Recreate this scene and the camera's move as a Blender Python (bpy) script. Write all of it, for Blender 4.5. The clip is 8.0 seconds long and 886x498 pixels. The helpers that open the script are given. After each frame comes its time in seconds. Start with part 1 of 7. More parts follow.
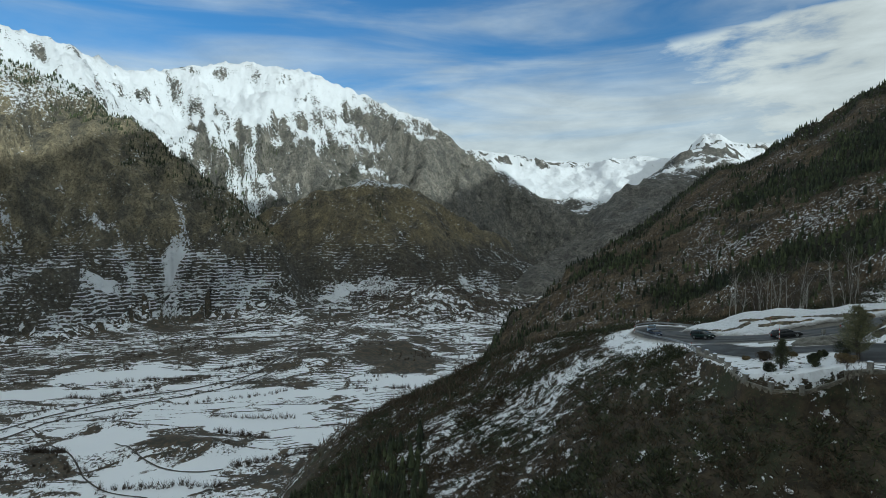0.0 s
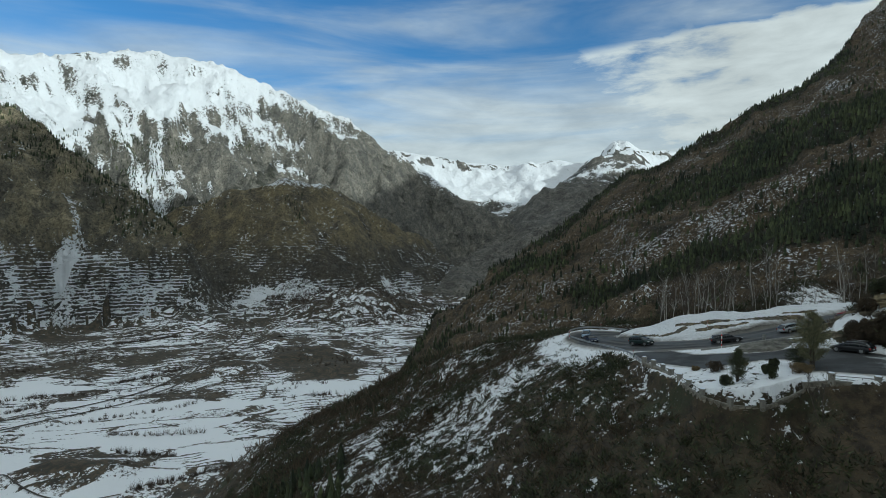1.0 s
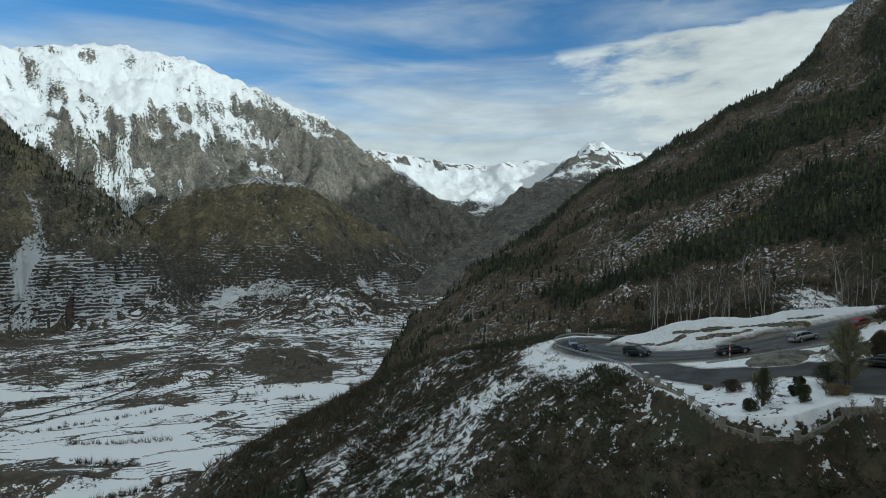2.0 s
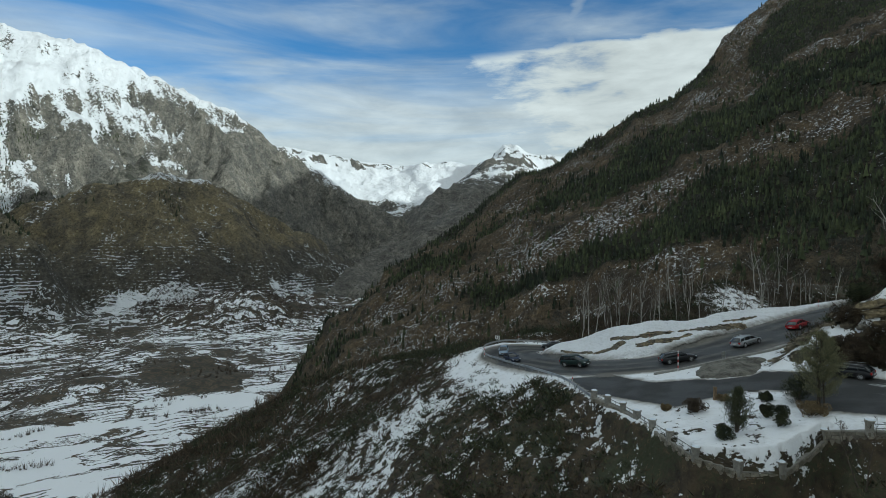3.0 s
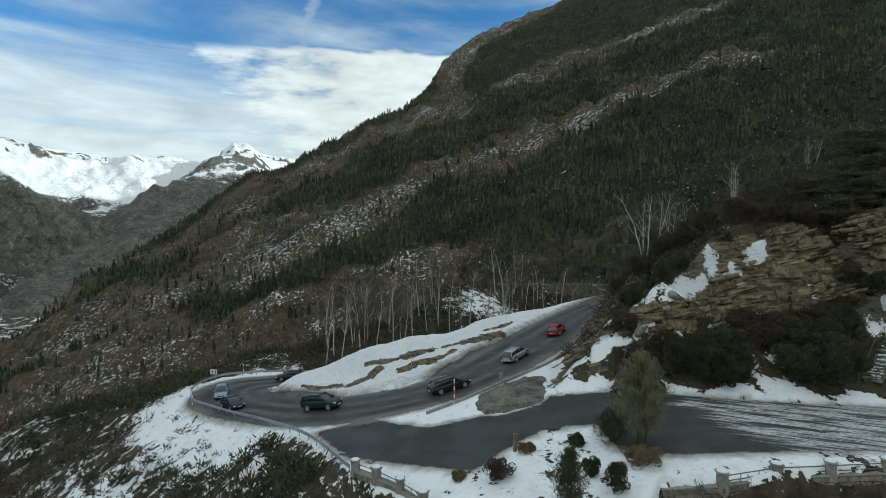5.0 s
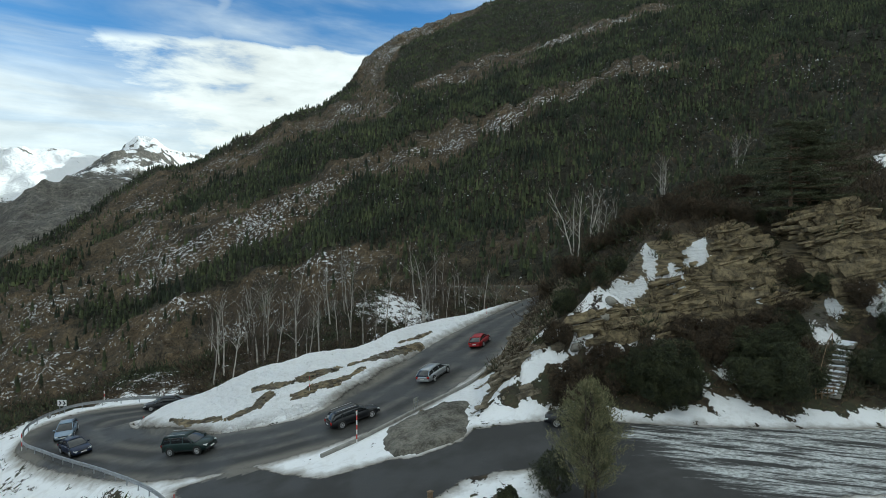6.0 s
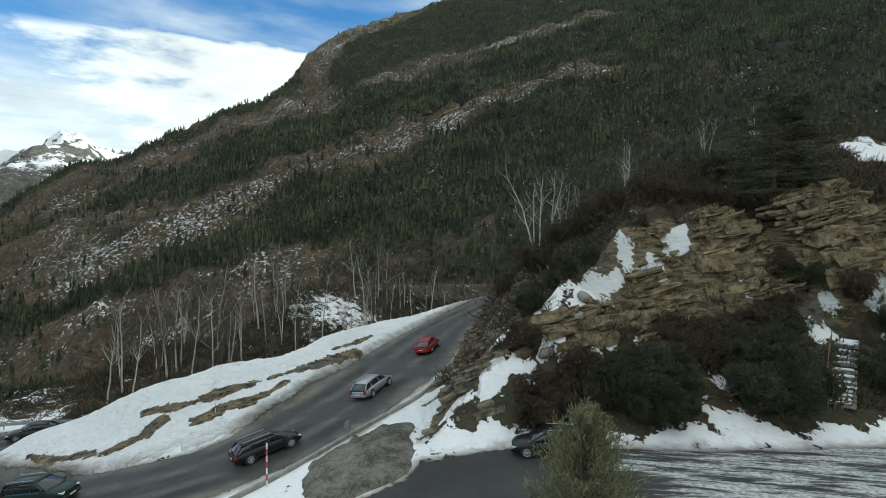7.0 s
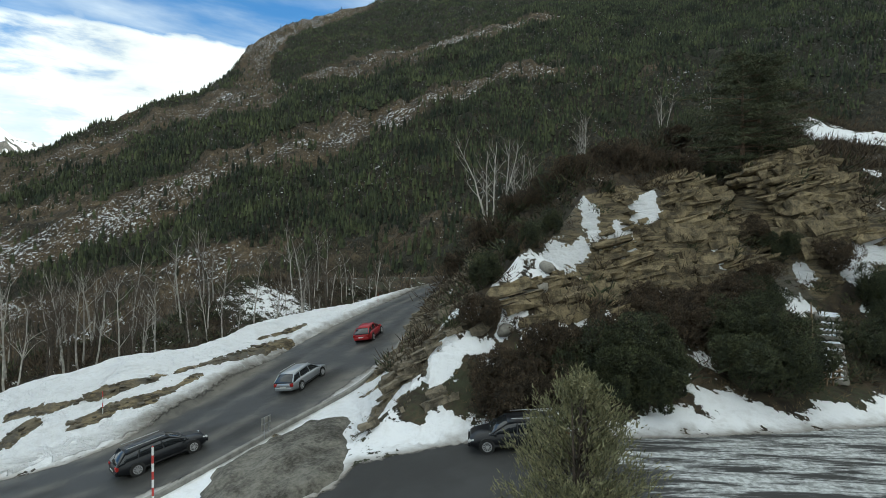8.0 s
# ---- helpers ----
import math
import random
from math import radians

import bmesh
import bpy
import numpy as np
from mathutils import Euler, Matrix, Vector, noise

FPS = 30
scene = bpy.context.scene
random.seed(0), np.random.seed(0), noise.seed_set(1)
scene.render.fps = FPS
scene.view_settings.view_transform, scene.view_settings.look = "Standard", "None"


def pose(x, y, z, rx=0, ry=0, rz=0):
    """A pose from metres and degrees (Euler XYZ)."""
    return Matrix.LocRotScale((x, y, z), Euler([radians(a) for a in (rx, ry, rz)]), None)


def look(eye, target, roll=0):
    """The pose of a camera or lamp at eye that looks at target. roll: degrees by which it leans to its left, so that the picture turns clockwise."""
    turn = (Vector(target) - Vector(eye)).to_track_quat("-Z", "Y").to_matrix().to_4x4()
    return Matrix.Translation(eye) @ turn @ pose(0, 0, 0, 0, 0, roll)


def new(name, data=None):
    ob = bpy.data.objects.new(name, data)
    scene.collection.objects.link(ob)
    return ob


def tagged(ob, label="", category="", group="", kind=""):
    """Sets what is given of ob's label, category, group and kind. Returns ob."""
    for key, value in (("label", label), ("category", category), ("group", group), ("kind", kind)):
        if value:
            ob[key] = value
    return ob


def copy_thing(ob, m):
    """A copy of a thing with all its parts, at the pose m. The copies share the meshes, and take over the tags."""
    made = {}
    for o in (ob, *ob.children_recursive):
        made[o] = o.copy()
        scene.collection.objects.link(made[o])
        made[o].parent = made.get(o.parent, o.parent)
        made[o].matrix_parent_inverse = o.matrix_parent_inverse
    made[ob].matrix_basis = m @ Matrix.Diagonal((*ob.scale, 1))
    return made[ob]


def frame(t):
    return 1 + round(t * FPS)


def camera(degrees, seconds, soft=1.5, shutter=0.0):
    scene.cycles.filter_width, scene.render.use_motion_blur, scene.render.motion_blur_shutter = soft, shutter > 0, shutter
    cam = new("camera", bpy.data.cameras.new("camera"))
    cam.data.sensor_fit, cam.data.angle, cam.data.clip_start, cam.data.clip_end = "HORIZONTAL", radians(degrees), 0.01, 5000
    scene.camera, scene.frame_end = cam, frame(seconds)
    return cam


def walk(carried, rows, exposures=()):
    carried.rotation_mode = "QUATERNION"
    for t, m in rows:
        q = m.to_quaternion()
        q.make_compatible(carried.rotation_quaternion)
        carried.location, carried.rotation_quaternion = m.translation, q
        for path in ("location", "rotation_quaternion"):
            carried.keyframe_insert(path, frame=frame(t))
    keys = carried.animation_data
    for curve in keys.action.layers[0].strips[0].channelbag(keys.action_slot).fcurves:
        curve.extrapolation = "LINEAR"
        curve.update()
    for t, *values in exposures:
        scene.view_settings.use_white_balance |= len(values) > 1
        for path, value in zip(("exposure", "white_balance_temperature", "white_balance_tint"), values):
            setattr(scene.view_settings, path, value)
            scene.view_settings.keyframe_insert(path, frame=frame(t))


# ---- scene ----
EXPOSURES = [(0, -0.48, 5450, -3), (2.5, -0.44, 5500, -3), (4.5, -0.14, 5550, -3), (6.5, 0.24, 5650, -3), (8, 0.43, 5750, -2)]
cam = camera(79.0, 8.0, soft=0.8)
PATH = [
    (0, (-3.195, -105.817, 16.781), (-4.207, -104.093, 16.736), 0),
    (0.5, (-6.167, -101.258, 16.713), (-7.063, -99.47, 16.672), 0),
    (1, (-8.996, -96.407, 16.816), (-9.75, -94.555, 16.776), 0),
    (1.2, (-9.82, -94.309, 16.954), (-10.537, -92.442, 16.914), 0),
    (2.3, (-13.968, -82.344, 16.59), (-14.608, -80.45, 16.548), 0),
    (2.5, (-14.805, -80.046, 16.535), (-15.399, -78.136, 16.493), 0),
    (3, (-16.632, -73.899, 16.398), (-17.013, -71.936, 16.358), 0),
    (3.5, (-17.766, -68.341, 16.165), (-17.882, -66.345, 16.129), 0),
    (4, (-18.227, -62.383, 16.009), (-18.108, -60.387, 15.977), 0),
    (4.5, (-17.867, -57.162, 15.793), (-17.515, -55.193, 15.766), 0),
    (5, (-16.697, -51.906, 15.685), (-16.121, -49.99, 15.661), 0),
    (5.2, (-16.116, -50.0, 15.608), (-15.453, -48.114, 15.589), 0),
    (6.3, (-10.544, -40.1, 15.374), (-9.657, -38.307, 15.354), 0),
    (6.5, (-9.755, -38.284, 15.051), (-8.833, -36.51, 15.034), 0),
    (7, (-7.518, -34.359, 14.125), (-6.498, -32.638, 14.111), 0),
    (7.5, (-5.66, -31.485, 13.064), (-4.562, -29.813, 13.05), 0),
    (8, (-4.009, -29.041, 11.456), (-2.823, -27.43, 11.446), 0),
]
walk(cam, [(t, look(eye, target, roll)) for t, eye, target, roll in PATH], EXPOSURES)


# ---- world, sun ----
SUN_AZ, SUN_EL = radians(108.0), radians(17.0)   # azimuth from +y towards +x
SUN_DIR = Vector((math.sin(SUN_AZ) * math.cos(SUN_EL), math.cos(SUN_AZ) * math.cos(SUN_EL), math.sin(SUN_EL)))


def nn(tree, kind, **sets):
    node = tree.nodes.new(kind)
    for key, value in sets.items():
        if key in node.inputs:
            node.inputs[key].default_value = value
        else:
            setattr(node, key, value)
    return node


def wire(tree, a, b):
    tree.links.new(a, b)


def maths(t, op, a, b=None, c=None, clamp=False):
    node = nn(t, "ShaderNodeMath", operation=op, use_clamp=clamp)
    for k, v in enumerate((a, b, c)):
        if v is None:
            continue
        if isinstance(v, (int, float)):
            node.inputs[k].default_value = v
        else:
            wire(t, v, node.inputs[k])
    return node.outputs[0]


def noise_tex(t, coord, scale, detail=4.0, rough=0.55, distort=0.0):
    node = nn(t, "ShaderNodeTexNoise")
    node.inputs["Scale"].default_value, node.inputs["Detail"].default_value = scale, detail
    node.inputs["Roughness"].default_value, node.inputs["Distortion"].default_value = rough, distort
    wire(t, coord, node.inputs["Vector"])
    return node.outputs[0]


def step_up(t, v, low, high):
    node = nn(t, "ShaderNodeMapRange", interpolation_type="SMOOTHSTEP")
    wire(t, v, node.inputs[0])
    node.inputs[1].default_value, node.inputs[2].default_value = low, high
    return node.outputs[0]


def blend(t, fac, a, b):
    node = nn(t, "ShaderNodeMix", data_type="RGBA")
    for k, v in ((0, fac), (6, a), (7, b)):
        if isinstance(v, (int, float)):
            node.inputs[k].default_value = v
        elif isinstance(v, tuple):
            node.inputs[k].default_value = (*v, 1)
        else:
            wire(t, v, node.inputs[k])
    return node.outputs[2]


def stretched(t, coord, scale, turn=(0, 0, 0)):
    node = nn(t, "ShaderNodeMapping")
    node.inputs["Scale"].default_value = scale
    node.inputs["Rotation"].default_value = turn
    wire(t, coord, node.inputs["Vector"])
    return node.outputs[0]


def make_world():
    world = bpy.data.worlds.new("world")
    scene.world = world
    world.use_nodes = True
    t = world.node_tree
    t.nodes.clear()
    out = nn(t, "ShaderNodeOutputWorld")
    bg = nn(t, "ShaderNodeBackground")
    bg.inputs["Strength"].default_value = SKY
    sky = nn(t, "ShaderNodeTexSky", sky_type="NISHITA", sun_disc=False, sun_elevation=SUN_EL, sun_rotation=SUN_AZ, ozone_density=2.0, dust_density=0.6)
    tc = nn(t, "ShaderNodeTexCoord")
    sep = nn(t, "ShaderNodeSeparateXYZ")
    wire(t, tc.outputs["Generated"], sep.inputs[0])
    x, y, z = sep.outputs
    # clouds laid out by bearing and height above the horizon
    az = maths(t, "MULTIPLY", maths(t, "ARCTAN2", x, y), 57.2958)
    flat = nn(t, "ShaderNodeCombineXYZ")
    wire(t, maths(t, "MULTIPLY", az, 0.06), flat.inputs[0])
    wire(t, maths(t, "MULTIPLY", z, 11.0), flat.inputs[1])
    layer = flat.outputs[0]
    streak = noise_tex(t, stretched(t, layer, (0.50, 1.15, 1.0), (0, 0, radians(-10))), 1.0, 6, 0.55, 0.5)
    puffs = noise_tex(t, stretched(t, layer, (0.9, 1.0, 1.0), (0, 0, radians(-8))), 2.3, 8, 0.58, 0.25)
    broad = noise_tex(t, layer, 0.45, 3, 0.5)
    # thin veil, thicker towards the horizon and thinnest high up over the massif
    low = step_up(t, z, 0.345, 0.15)
    veil = maths(t, "ADD", maths(t, "MULTIPLY", streak, 0.95), maths(t, "ADD", maths(t, "MULTIPLY", broad, 0.25), maths(t, "MULTIPLY", low, 0.30)))
    thin = maths(t, "MULTIPLY", step_up(t, veil, 0.46, 0.95), 0.88)
    # unseen cloud behind and overhead, added to brighten and whiten the ambient light
    behind = step_up(t, maths(t, "ABSOLUTE", maths(t, "ADD", az, 20.0)), 55.0, 95.0)
    behind = maths(t, "MAXIMUM", behind, step_up(t, z, 0.46, 0.62))
    thin = maths(t, "MAXIMUM", thin, maths(t, "MULTIPLY", behind, maths(t, "MULTIPLY", step_up(t, broad, 0.18, 0.50), 0.92)))
    # the broad bright bank over the end of the valley, ragged along its top and towards the massif
    top = maths(t, "ADD", z, maths(t, "MULTIPLY", maths(t, "SUBTRACT", puffs, 0.5), 0.075))
    body = maths(t, "MULTIPLY", step_up(t, top, 0.348, 0.318), step_up(t, az, -22.0, 10.0))
    body = maths(t, "MULTIPLY", body, step_up(t, az, 75.0, 45.0))
    thick = step_up(t, maths(t, "ADD", maths(t, "MULTIPLY", puffs, 1.0), maths(t, "MULTIPLY", body, 0.66)), 0.74, 1.06)
    thick = maths(t, "MULTIPLY", thick, step_up(t, body, 0.0, 0.15))
    haze = maths(t, "MULTIPLY", step_up(t, z, 0.27, 0.06), 0.62)
    # one thin vapour trail
    tilt = maths(t, "SUBTRACT", az, maths(t, "MULTIPLY_ADD", maths(t, "SUBTRACT", z, 0.33), 14.0, 2.1))
    trail = maths(t, "MULTIPLY", maths(t, "MULTIPLY", step_up(t, maths(t, "ABSOLUTE", maths(t, "ADD", tilt, maths(t, "MULTIPLY", maths(t, "SUBTRACT", puffs, 0.5), 2.5))), 1.1, 0.1), step_up(t, z, 0.31, 0.335)), maths(t, "MULTIPLY", step_up(t, z, 0.50, 0.40), 0.30))
    haze = maths(t, "MAXIMUM", haze, trail)
    cover = maths(t, "MAXIMUM", maths(t, "MAXIMUM", thin, maths(t, "MULTIPLY", thick, 0.95)), haze, clamp=True)
    lit = nn(t, "ShaderNodeMapRange")
    wire(t, puffs, lit.inputs[0])
    lit.inputs[1].default_value, lit.inputs[2].default_value, lit.inputs[3].default_value, lit.inputs[4].default_value = 0.32, 0.68, 0.70, 1.0
    white = nn(t, "ShaderNodeVectorMath", operation="SCALE")
    white.inputs[0].default_value = CLOUD
    wire(t, lit.outputs[0], white.inputs["Scale"])
    tone = nn(t, "ShaderNodeVectorMath", operation="MULTIPLY")
    wire(t, sky.outputs[0], tone.inputs[0])
    tone.inputs[1].default_value = BLUE
    wire(t, blend(t, cover, tone.outputs[0], white.outputs[0]), bg.inputs["Color"])
    wire(t, bg.outputs[0], out.inputs[0])
    return world


SKY, CLOUD, BLUE = 0.15, (7.2, 6.8, 6.15), (0.54, 0.82, 1.05)
make_world()
sun = new("sun", bpy.data.lights.new("sun", "SUN"))
sun.data.energy, sun.data.angle, sun.data.color = 3.9, radians(0.6), (1.0, 0.94, 0.84)
sun.rotation_euler = SUN_DIR.to_track_quat("Z", "Y").to_euler()

# ---- noise on arrays ----


def lattice(ix, iy, seed):
    n = (ix * 374761393 + iy * 668265263 + seed * 974634777) & 0x7FFFFFFF
    n = ((n ^ (n >> 13)) * 1274126177) & 0x7FFFFFFF
    return ((n ^ (n >> 16)) & 0xFFFF) / 65535.0


def vnoise(x, y, seed=0):
    """Smooth noise in -1..1."""
    fx, fy = np.floor(x), np.floor(y)
    ix, iy = fx.astype(np.int64), fy.astype(np.int64)
    u, v = x - fx, y - fy
    u, v = u * u * u * (u * (u * 6 - 15) + 10), v * v * v * (v * (v * 6 - 15) + 10)
    a, b = lattice(ix, iy, seed), lattice(ix + 1, iy, seed)
    c, d = lattice(ix, iy + 1, seed), lattice(ix + 1, iy + 1, seed)
    return 2 * ((a * (1 - u) + b * u) * (1 - v) + (c * (1 - u) + d * u) * v) - 1


def fbm(x, y, size, octaves=5, seed=0, gain=0.5):
    total, amp, norm = 0 * x, 1.0, 0.0
    for k in range(octaves):
        ang = 0.6 + 0.9 * k
        c, s = math.cos(ang), math.sin(ang)
        total = total + amp * vnoise((x * c - y * s) / size + 17.3 * k, (x * s + y * c) / size - 9.1 * k, seed + k)
        norm += amp
        amp, size = amp * gain, size / 2.03
    return total / norm


def ridged(x, y, size, octaves=5, seed=0, gain=0.55):
    total, amp, norm = 0 * x, 1.0, 0.0
    for k in range(octaves):
        ang = 0.3 + 1.1 * k
        c, s = math.cos(ang), math.sin(ang)
        n = vnoise((x * c - y * s) / size + 5.7 * k, (x * s + y * c) / size + 3.3 * k, seed + k)
        total = total + amp * (1 - 2 * np.abs(n))
        norm += amp
        amp, size = amp * gain, size / 2.1
    return total / norm


def smooth(e0, e1, x):
    t = np.clip((x - e0) / (e1 - e0), 0, 1)
    return t * t * (3 - 2 * t)


def smax(a, b, k):
    h = np.clip(0.5 + 0.5 * (a - b) / k, 0, 1)
    return b * (1 - h) + a * h + k * h * (1 - h)


def smin(a, b, k):
    return -smax(-a, -b, k)


# ---- plan of the place ----
# rim of the level ground of road and car park, anticlockwise: x, y, z, how it goes on outwards (-1 down, 0 level, 1 up)
RIM = [
    (-11.4, -10.5, -2.1, -1), (-5.8, -22.7, -2.0, -1), (-4.4, -26.2, -2.1, -1), (-1.6, -27.7, -2.4, -1), (1.5, -27.6, -2.3, -1),
    (6.3, -23.6, -0.8, -1), (8.3, -26.3, 1.0, -1), (15.7, -27.2, 1.1, -1), (30, -31, 1.4, -1), (45, -36, 1.8, -1),
    (52, -30, 2.2, 1), (33, -19.5, 1.9, 1), (26.5, -16.6, 1.9, 1), (20, -12.8, 1.9, 1), (12.5, -7.0, 1.3, 1),
    (9.0, -3.0, 0.7, 1), (13.5, 4.8, 1.4, 1), (20, 10.6, 2.5, 1), (26, 17.2, 3.4, 1), (33, 24.5, 4.5, 1), (46, 34, 6.4, 1), (66, 42, 9, 1),
    (66, 60, -9.2, 0), (40, 53, -7.7, 0), (20, 45, -6.5, 0), (5, 38.5, -5.3, 0), (-9, 35.5, -5.2, 0), (-14.5, 37, -5.2, -.3), (-20, 38.5, -5.3, -.6), (-25.8, 38, -5.5, -1),
    (-29, 32.8, -5.8, -1), (-28.6, 26, -5.6, -1), (-25.3, 20.3, -5.1, -1), (-19.3, 10.3, -4.2, -1), (-14.8, 1.3, -3.3, -1),
]
# inner edge of the upper road, along the snow bank
INNER = [(-18, 25.5), (-17.2, 21.6), (-15, 17.2), (-11.6, 14.0), (-7, 11.8), (-2.3, 11.0), (2.8, 12.4), (8, 16.2), (13.5, 21.2), (20, 26.4), (28, 31), (37, 35), (48, 40), (66, 47)]
# upper edge of the lower road, along the back of the bank
INNER_LOW = [(-18, 25.5), (-16.5, 28.0), (-12, 28.8), (-6, 29.5), (5, 32.5), (20, 39), (40, 46.5), (66, 54)]


def near_line(x, y, pts, closed=False):
    """Distance to a line of points, and the values carried along it at the nearest place."""
    pts = np.array(pts, float)
    best = np.full(x.shape, 1e18)
    vals = np.zeros(x.shape + (max(1, pts.shape[1] - 2),))
    count = len(pts) if closed else len(pts) - 1
    for i in range(count):
        p, q = pts[i], pts[(i + 1) % len(pts)]
        e = q[:2] - p[:2]
        t = np.clip(((x - p[0]) * e[0] + (y - p[1]) * e[1]) / (e @ e), 0, 1)
        d = (x - p[0] - t * e[0]) ** 2 + (y - p[1] - t * e[1]) ** 2
        hit = d < best
        best = np.where(hit, d, best)
        if pts.shape[1] > 2:
            vals[hit] = p[2:] + t[hit][:, None] * (q[2:] - p[2:])
    return np.sqrt(best), vals


def inside(x, y, pts):
    pts = np.array(pts, float)[:, :2]
    odd = np.zeros(x.shape, bool)
    for (x0, y0), (x1, y1) in zip(pts, np.roll(pts, -1, 0)):
        cross = ((y0 > y) != (y1 > y)) & (x < (x1 - x0) * (y - y0) / (y1 - y0 + 1e-12) + x0)
        odd ^= cross
    return odd


BANK = INNER + INNER_LOW[:0:-1]


def paved(x, y):
    """Height of the road and car park."""
    up = -0.8 + 0.172 * x - 0.022 * y
    up = smax(up, -5.7 + 0 * x, 1.0)
    lot = smin(up, 1.9 + 0 * x, 0.8)
    up = np.where(y < 2, lot, lot + (up - lot) * smooth(2, 8, y))
    low = -5.3 - 0.06 * np.maximum(x, 0)
    w = smooth(-1.6, 0.4, y - np.interp(x, [-18, -6, 5, 20, 40, 66], [28, 29.6, 32.5, 39, 46.5, 54]))
    return up * (1 - w) + low * w


def level(x, y):
    """Road, car park and the snow bank between the two roads."""
    z = paved(x, y)
    a = near_line(x, y, INNER)[0]
    b = near_line(x, y, INNER_LOW)[0]
    within = inside(x, y, BANK)
    up = -0.8 + 0.172 * x - 0.022 * y
    low = -5.3 - 0.06 * np.maximum(x, 0)
    n = fbm(x, y, 5.0, 4, 31)
    top = up + 0.5 * smooth(0, 0.9, a) + (0.20 + 0.15 * smooth(-12, -4, x) * smooth(24, 14, x) + 0.05 * n) * np.minimum(a, 9) + 0.25 * n
    back = low + 0.3 * smooth(0, 1, b) + (0.85 + 0.6 * smooth(5, 20, x)) * b + 0.2 * n
    return np.where(within, np.minimum(top, back), z)


def rim_values(x, y):
    """Distance to the rim of the level ground; its height and way on outwards, blended smoothly from all its stretches."""
    pts = np.array(RIM, float)
    best, total, acc = np.full(x.shape, 1e18), np.zeros(x.shape), np.zeros(x.shape + (2,))
    for p, q in zip(pts, np.roll(pts, -1, 0)):
        e = q[:2] - p[:2]
        t = np.clip(((x - p[0]) * e[0] + (y - p[1]) * e[1]) / (e @ e), 0, 1)
        d = (x - p[0] - t * e[0]) ** 2 + (y - p[1] - t * e[1]) ** 2
        best = np.minimum(best, d)
        w = np.sqrt(e @ e) / (d + 0.04) ** 4.5
        total += w
        acc += w[..., None] * (p[2:] + t[..., None] * (q[2:] - p[2:]))
    acc /= total[..., None]
    return np.sqrt(best), acc[..., 0], acc[..., 1]


def hill(x, y):
    """The spur that carries the road: level ground, the drop to the valley, the rocky rise."""
    d, z0, way = rim_values(x, y)
    within = inside(x, y, RIM)
    n1, n2 = fbm(x, y, 30, 5, 3), fbm(x, y, 7, 4, 9)
    wall = 2.1 * smooth(0.35, 1.0, d) * smooth(-7, -13, y)
    soft = 1 - 0.48 * smooth(0.35, 0.85, (y - 20) / (np.abs(x + 15) + 1)) * smooth(0, -25, x)
    bench = smooth(-0.05, 0.35, (y - 20) / (np.abs(x + 15) + 1)) * smooth(0, -25, x)
    down = z0 - wall - soft * (0.60 * np.minimum(d, 25) + 0.50 * np.clip(d - 25, 0, 37)) - (0.80 - 0.62 * bench) * np.clip(d - 62, 0, 60) - 0.8 * np.maximum(d - 122, 0) + (2.6 * n1 + 0.5 * n2) * smooth(1, 14, d)
    ledges = 1.5 * np.abs(fbm(x + 0.4 * y, y, 6, 4, 19)) + 0.5 * ridged(x, y, 3.0, 3, 20)
    even = 0.6 * np.minimum(d, 4) + 0.85 * np.clip(d - 4, 0, 14) + 0.42 * np.clip(d - 18, 0, 26)
    cliff = 0.5 * np.minimum(d, 4) + 0.42 * np.clip(d - 4, 0, 6) + 1.45 * np.clip(d - 10, 0, 5.5) + 0.65 * np.clip(d - 15.5, 0, 5) + 0.42 * np.clip(d - 20.5, 0, 24)
    crags = 3.6 * np.exp(-((x - 48.5) / 4.5) ** 4 - ((y + 9.3) / 3.2) ** 4) + 1.2 * np.exp(-((x - 37.5) / 3.5) ** 4 - ((y + 5.5) / 2.5) ** 4)
    knoll = 3.2 * np.exp(-((x - 32.5) / 6) ** 2 - ((y - 11.5) / 6) ** 2)
    cleft = 2.0 * np.exp(-((x - 43.4) / 1.1) ** 2 - ((y + 8) / 4) ** 2)
    rise = z0 + even + (cliff - even) * smooth(23, 31, x) * smooth(8, 0, y) - 0.15 * np.maximum(d - 44, 0) + (1.2 * n1 + 0.5 * n2 + ledges) * smooth(0.5, 8, d) + crags + knoll - cleft
    flat = z0 + (0.10 + 0.38 * smooth(5, 28, x)) * np.minimum(d, 26) - 0.22 * np.maximum(d - 30, 0) - 0.75 * np.maximum(d - 42, 0) * smooth(15, -45, x) + (1.8 * n1 + 0.4 * n2) * smooth(1, 10, d)
    out = np.where(way < 0, flat + (down - flat) * -way, flat + (rise - flat) * way)
    return np.where(within, level(x, y), out)


def ridge_height(x, y, pts, slope, far_slope, knee):
    """Mountain whose crest runs through pts (x, y, z); flanks fall with slope down to the knee and far_slope past it."""
    d, v = near_line(x, y, pts)
    drop = slope * np.minimum(d, knee) + far_slope * np.maximum(d - knee, 0)
    return v[..., 0] - drop, d


EYE0 = (-3.2, -105.8, 17.0)


def crest(rows):
    """Crest points from bearing and elevation in degrees and distance in metres."""
    return [(EYE0[0] + r * math.sin(radians(a)), EYE0[1] + r * math.cos(radians(a)), EYE0[2] + r * math.tan(radians(e))) for a, e, r in rows]


FLOOR = -195.0
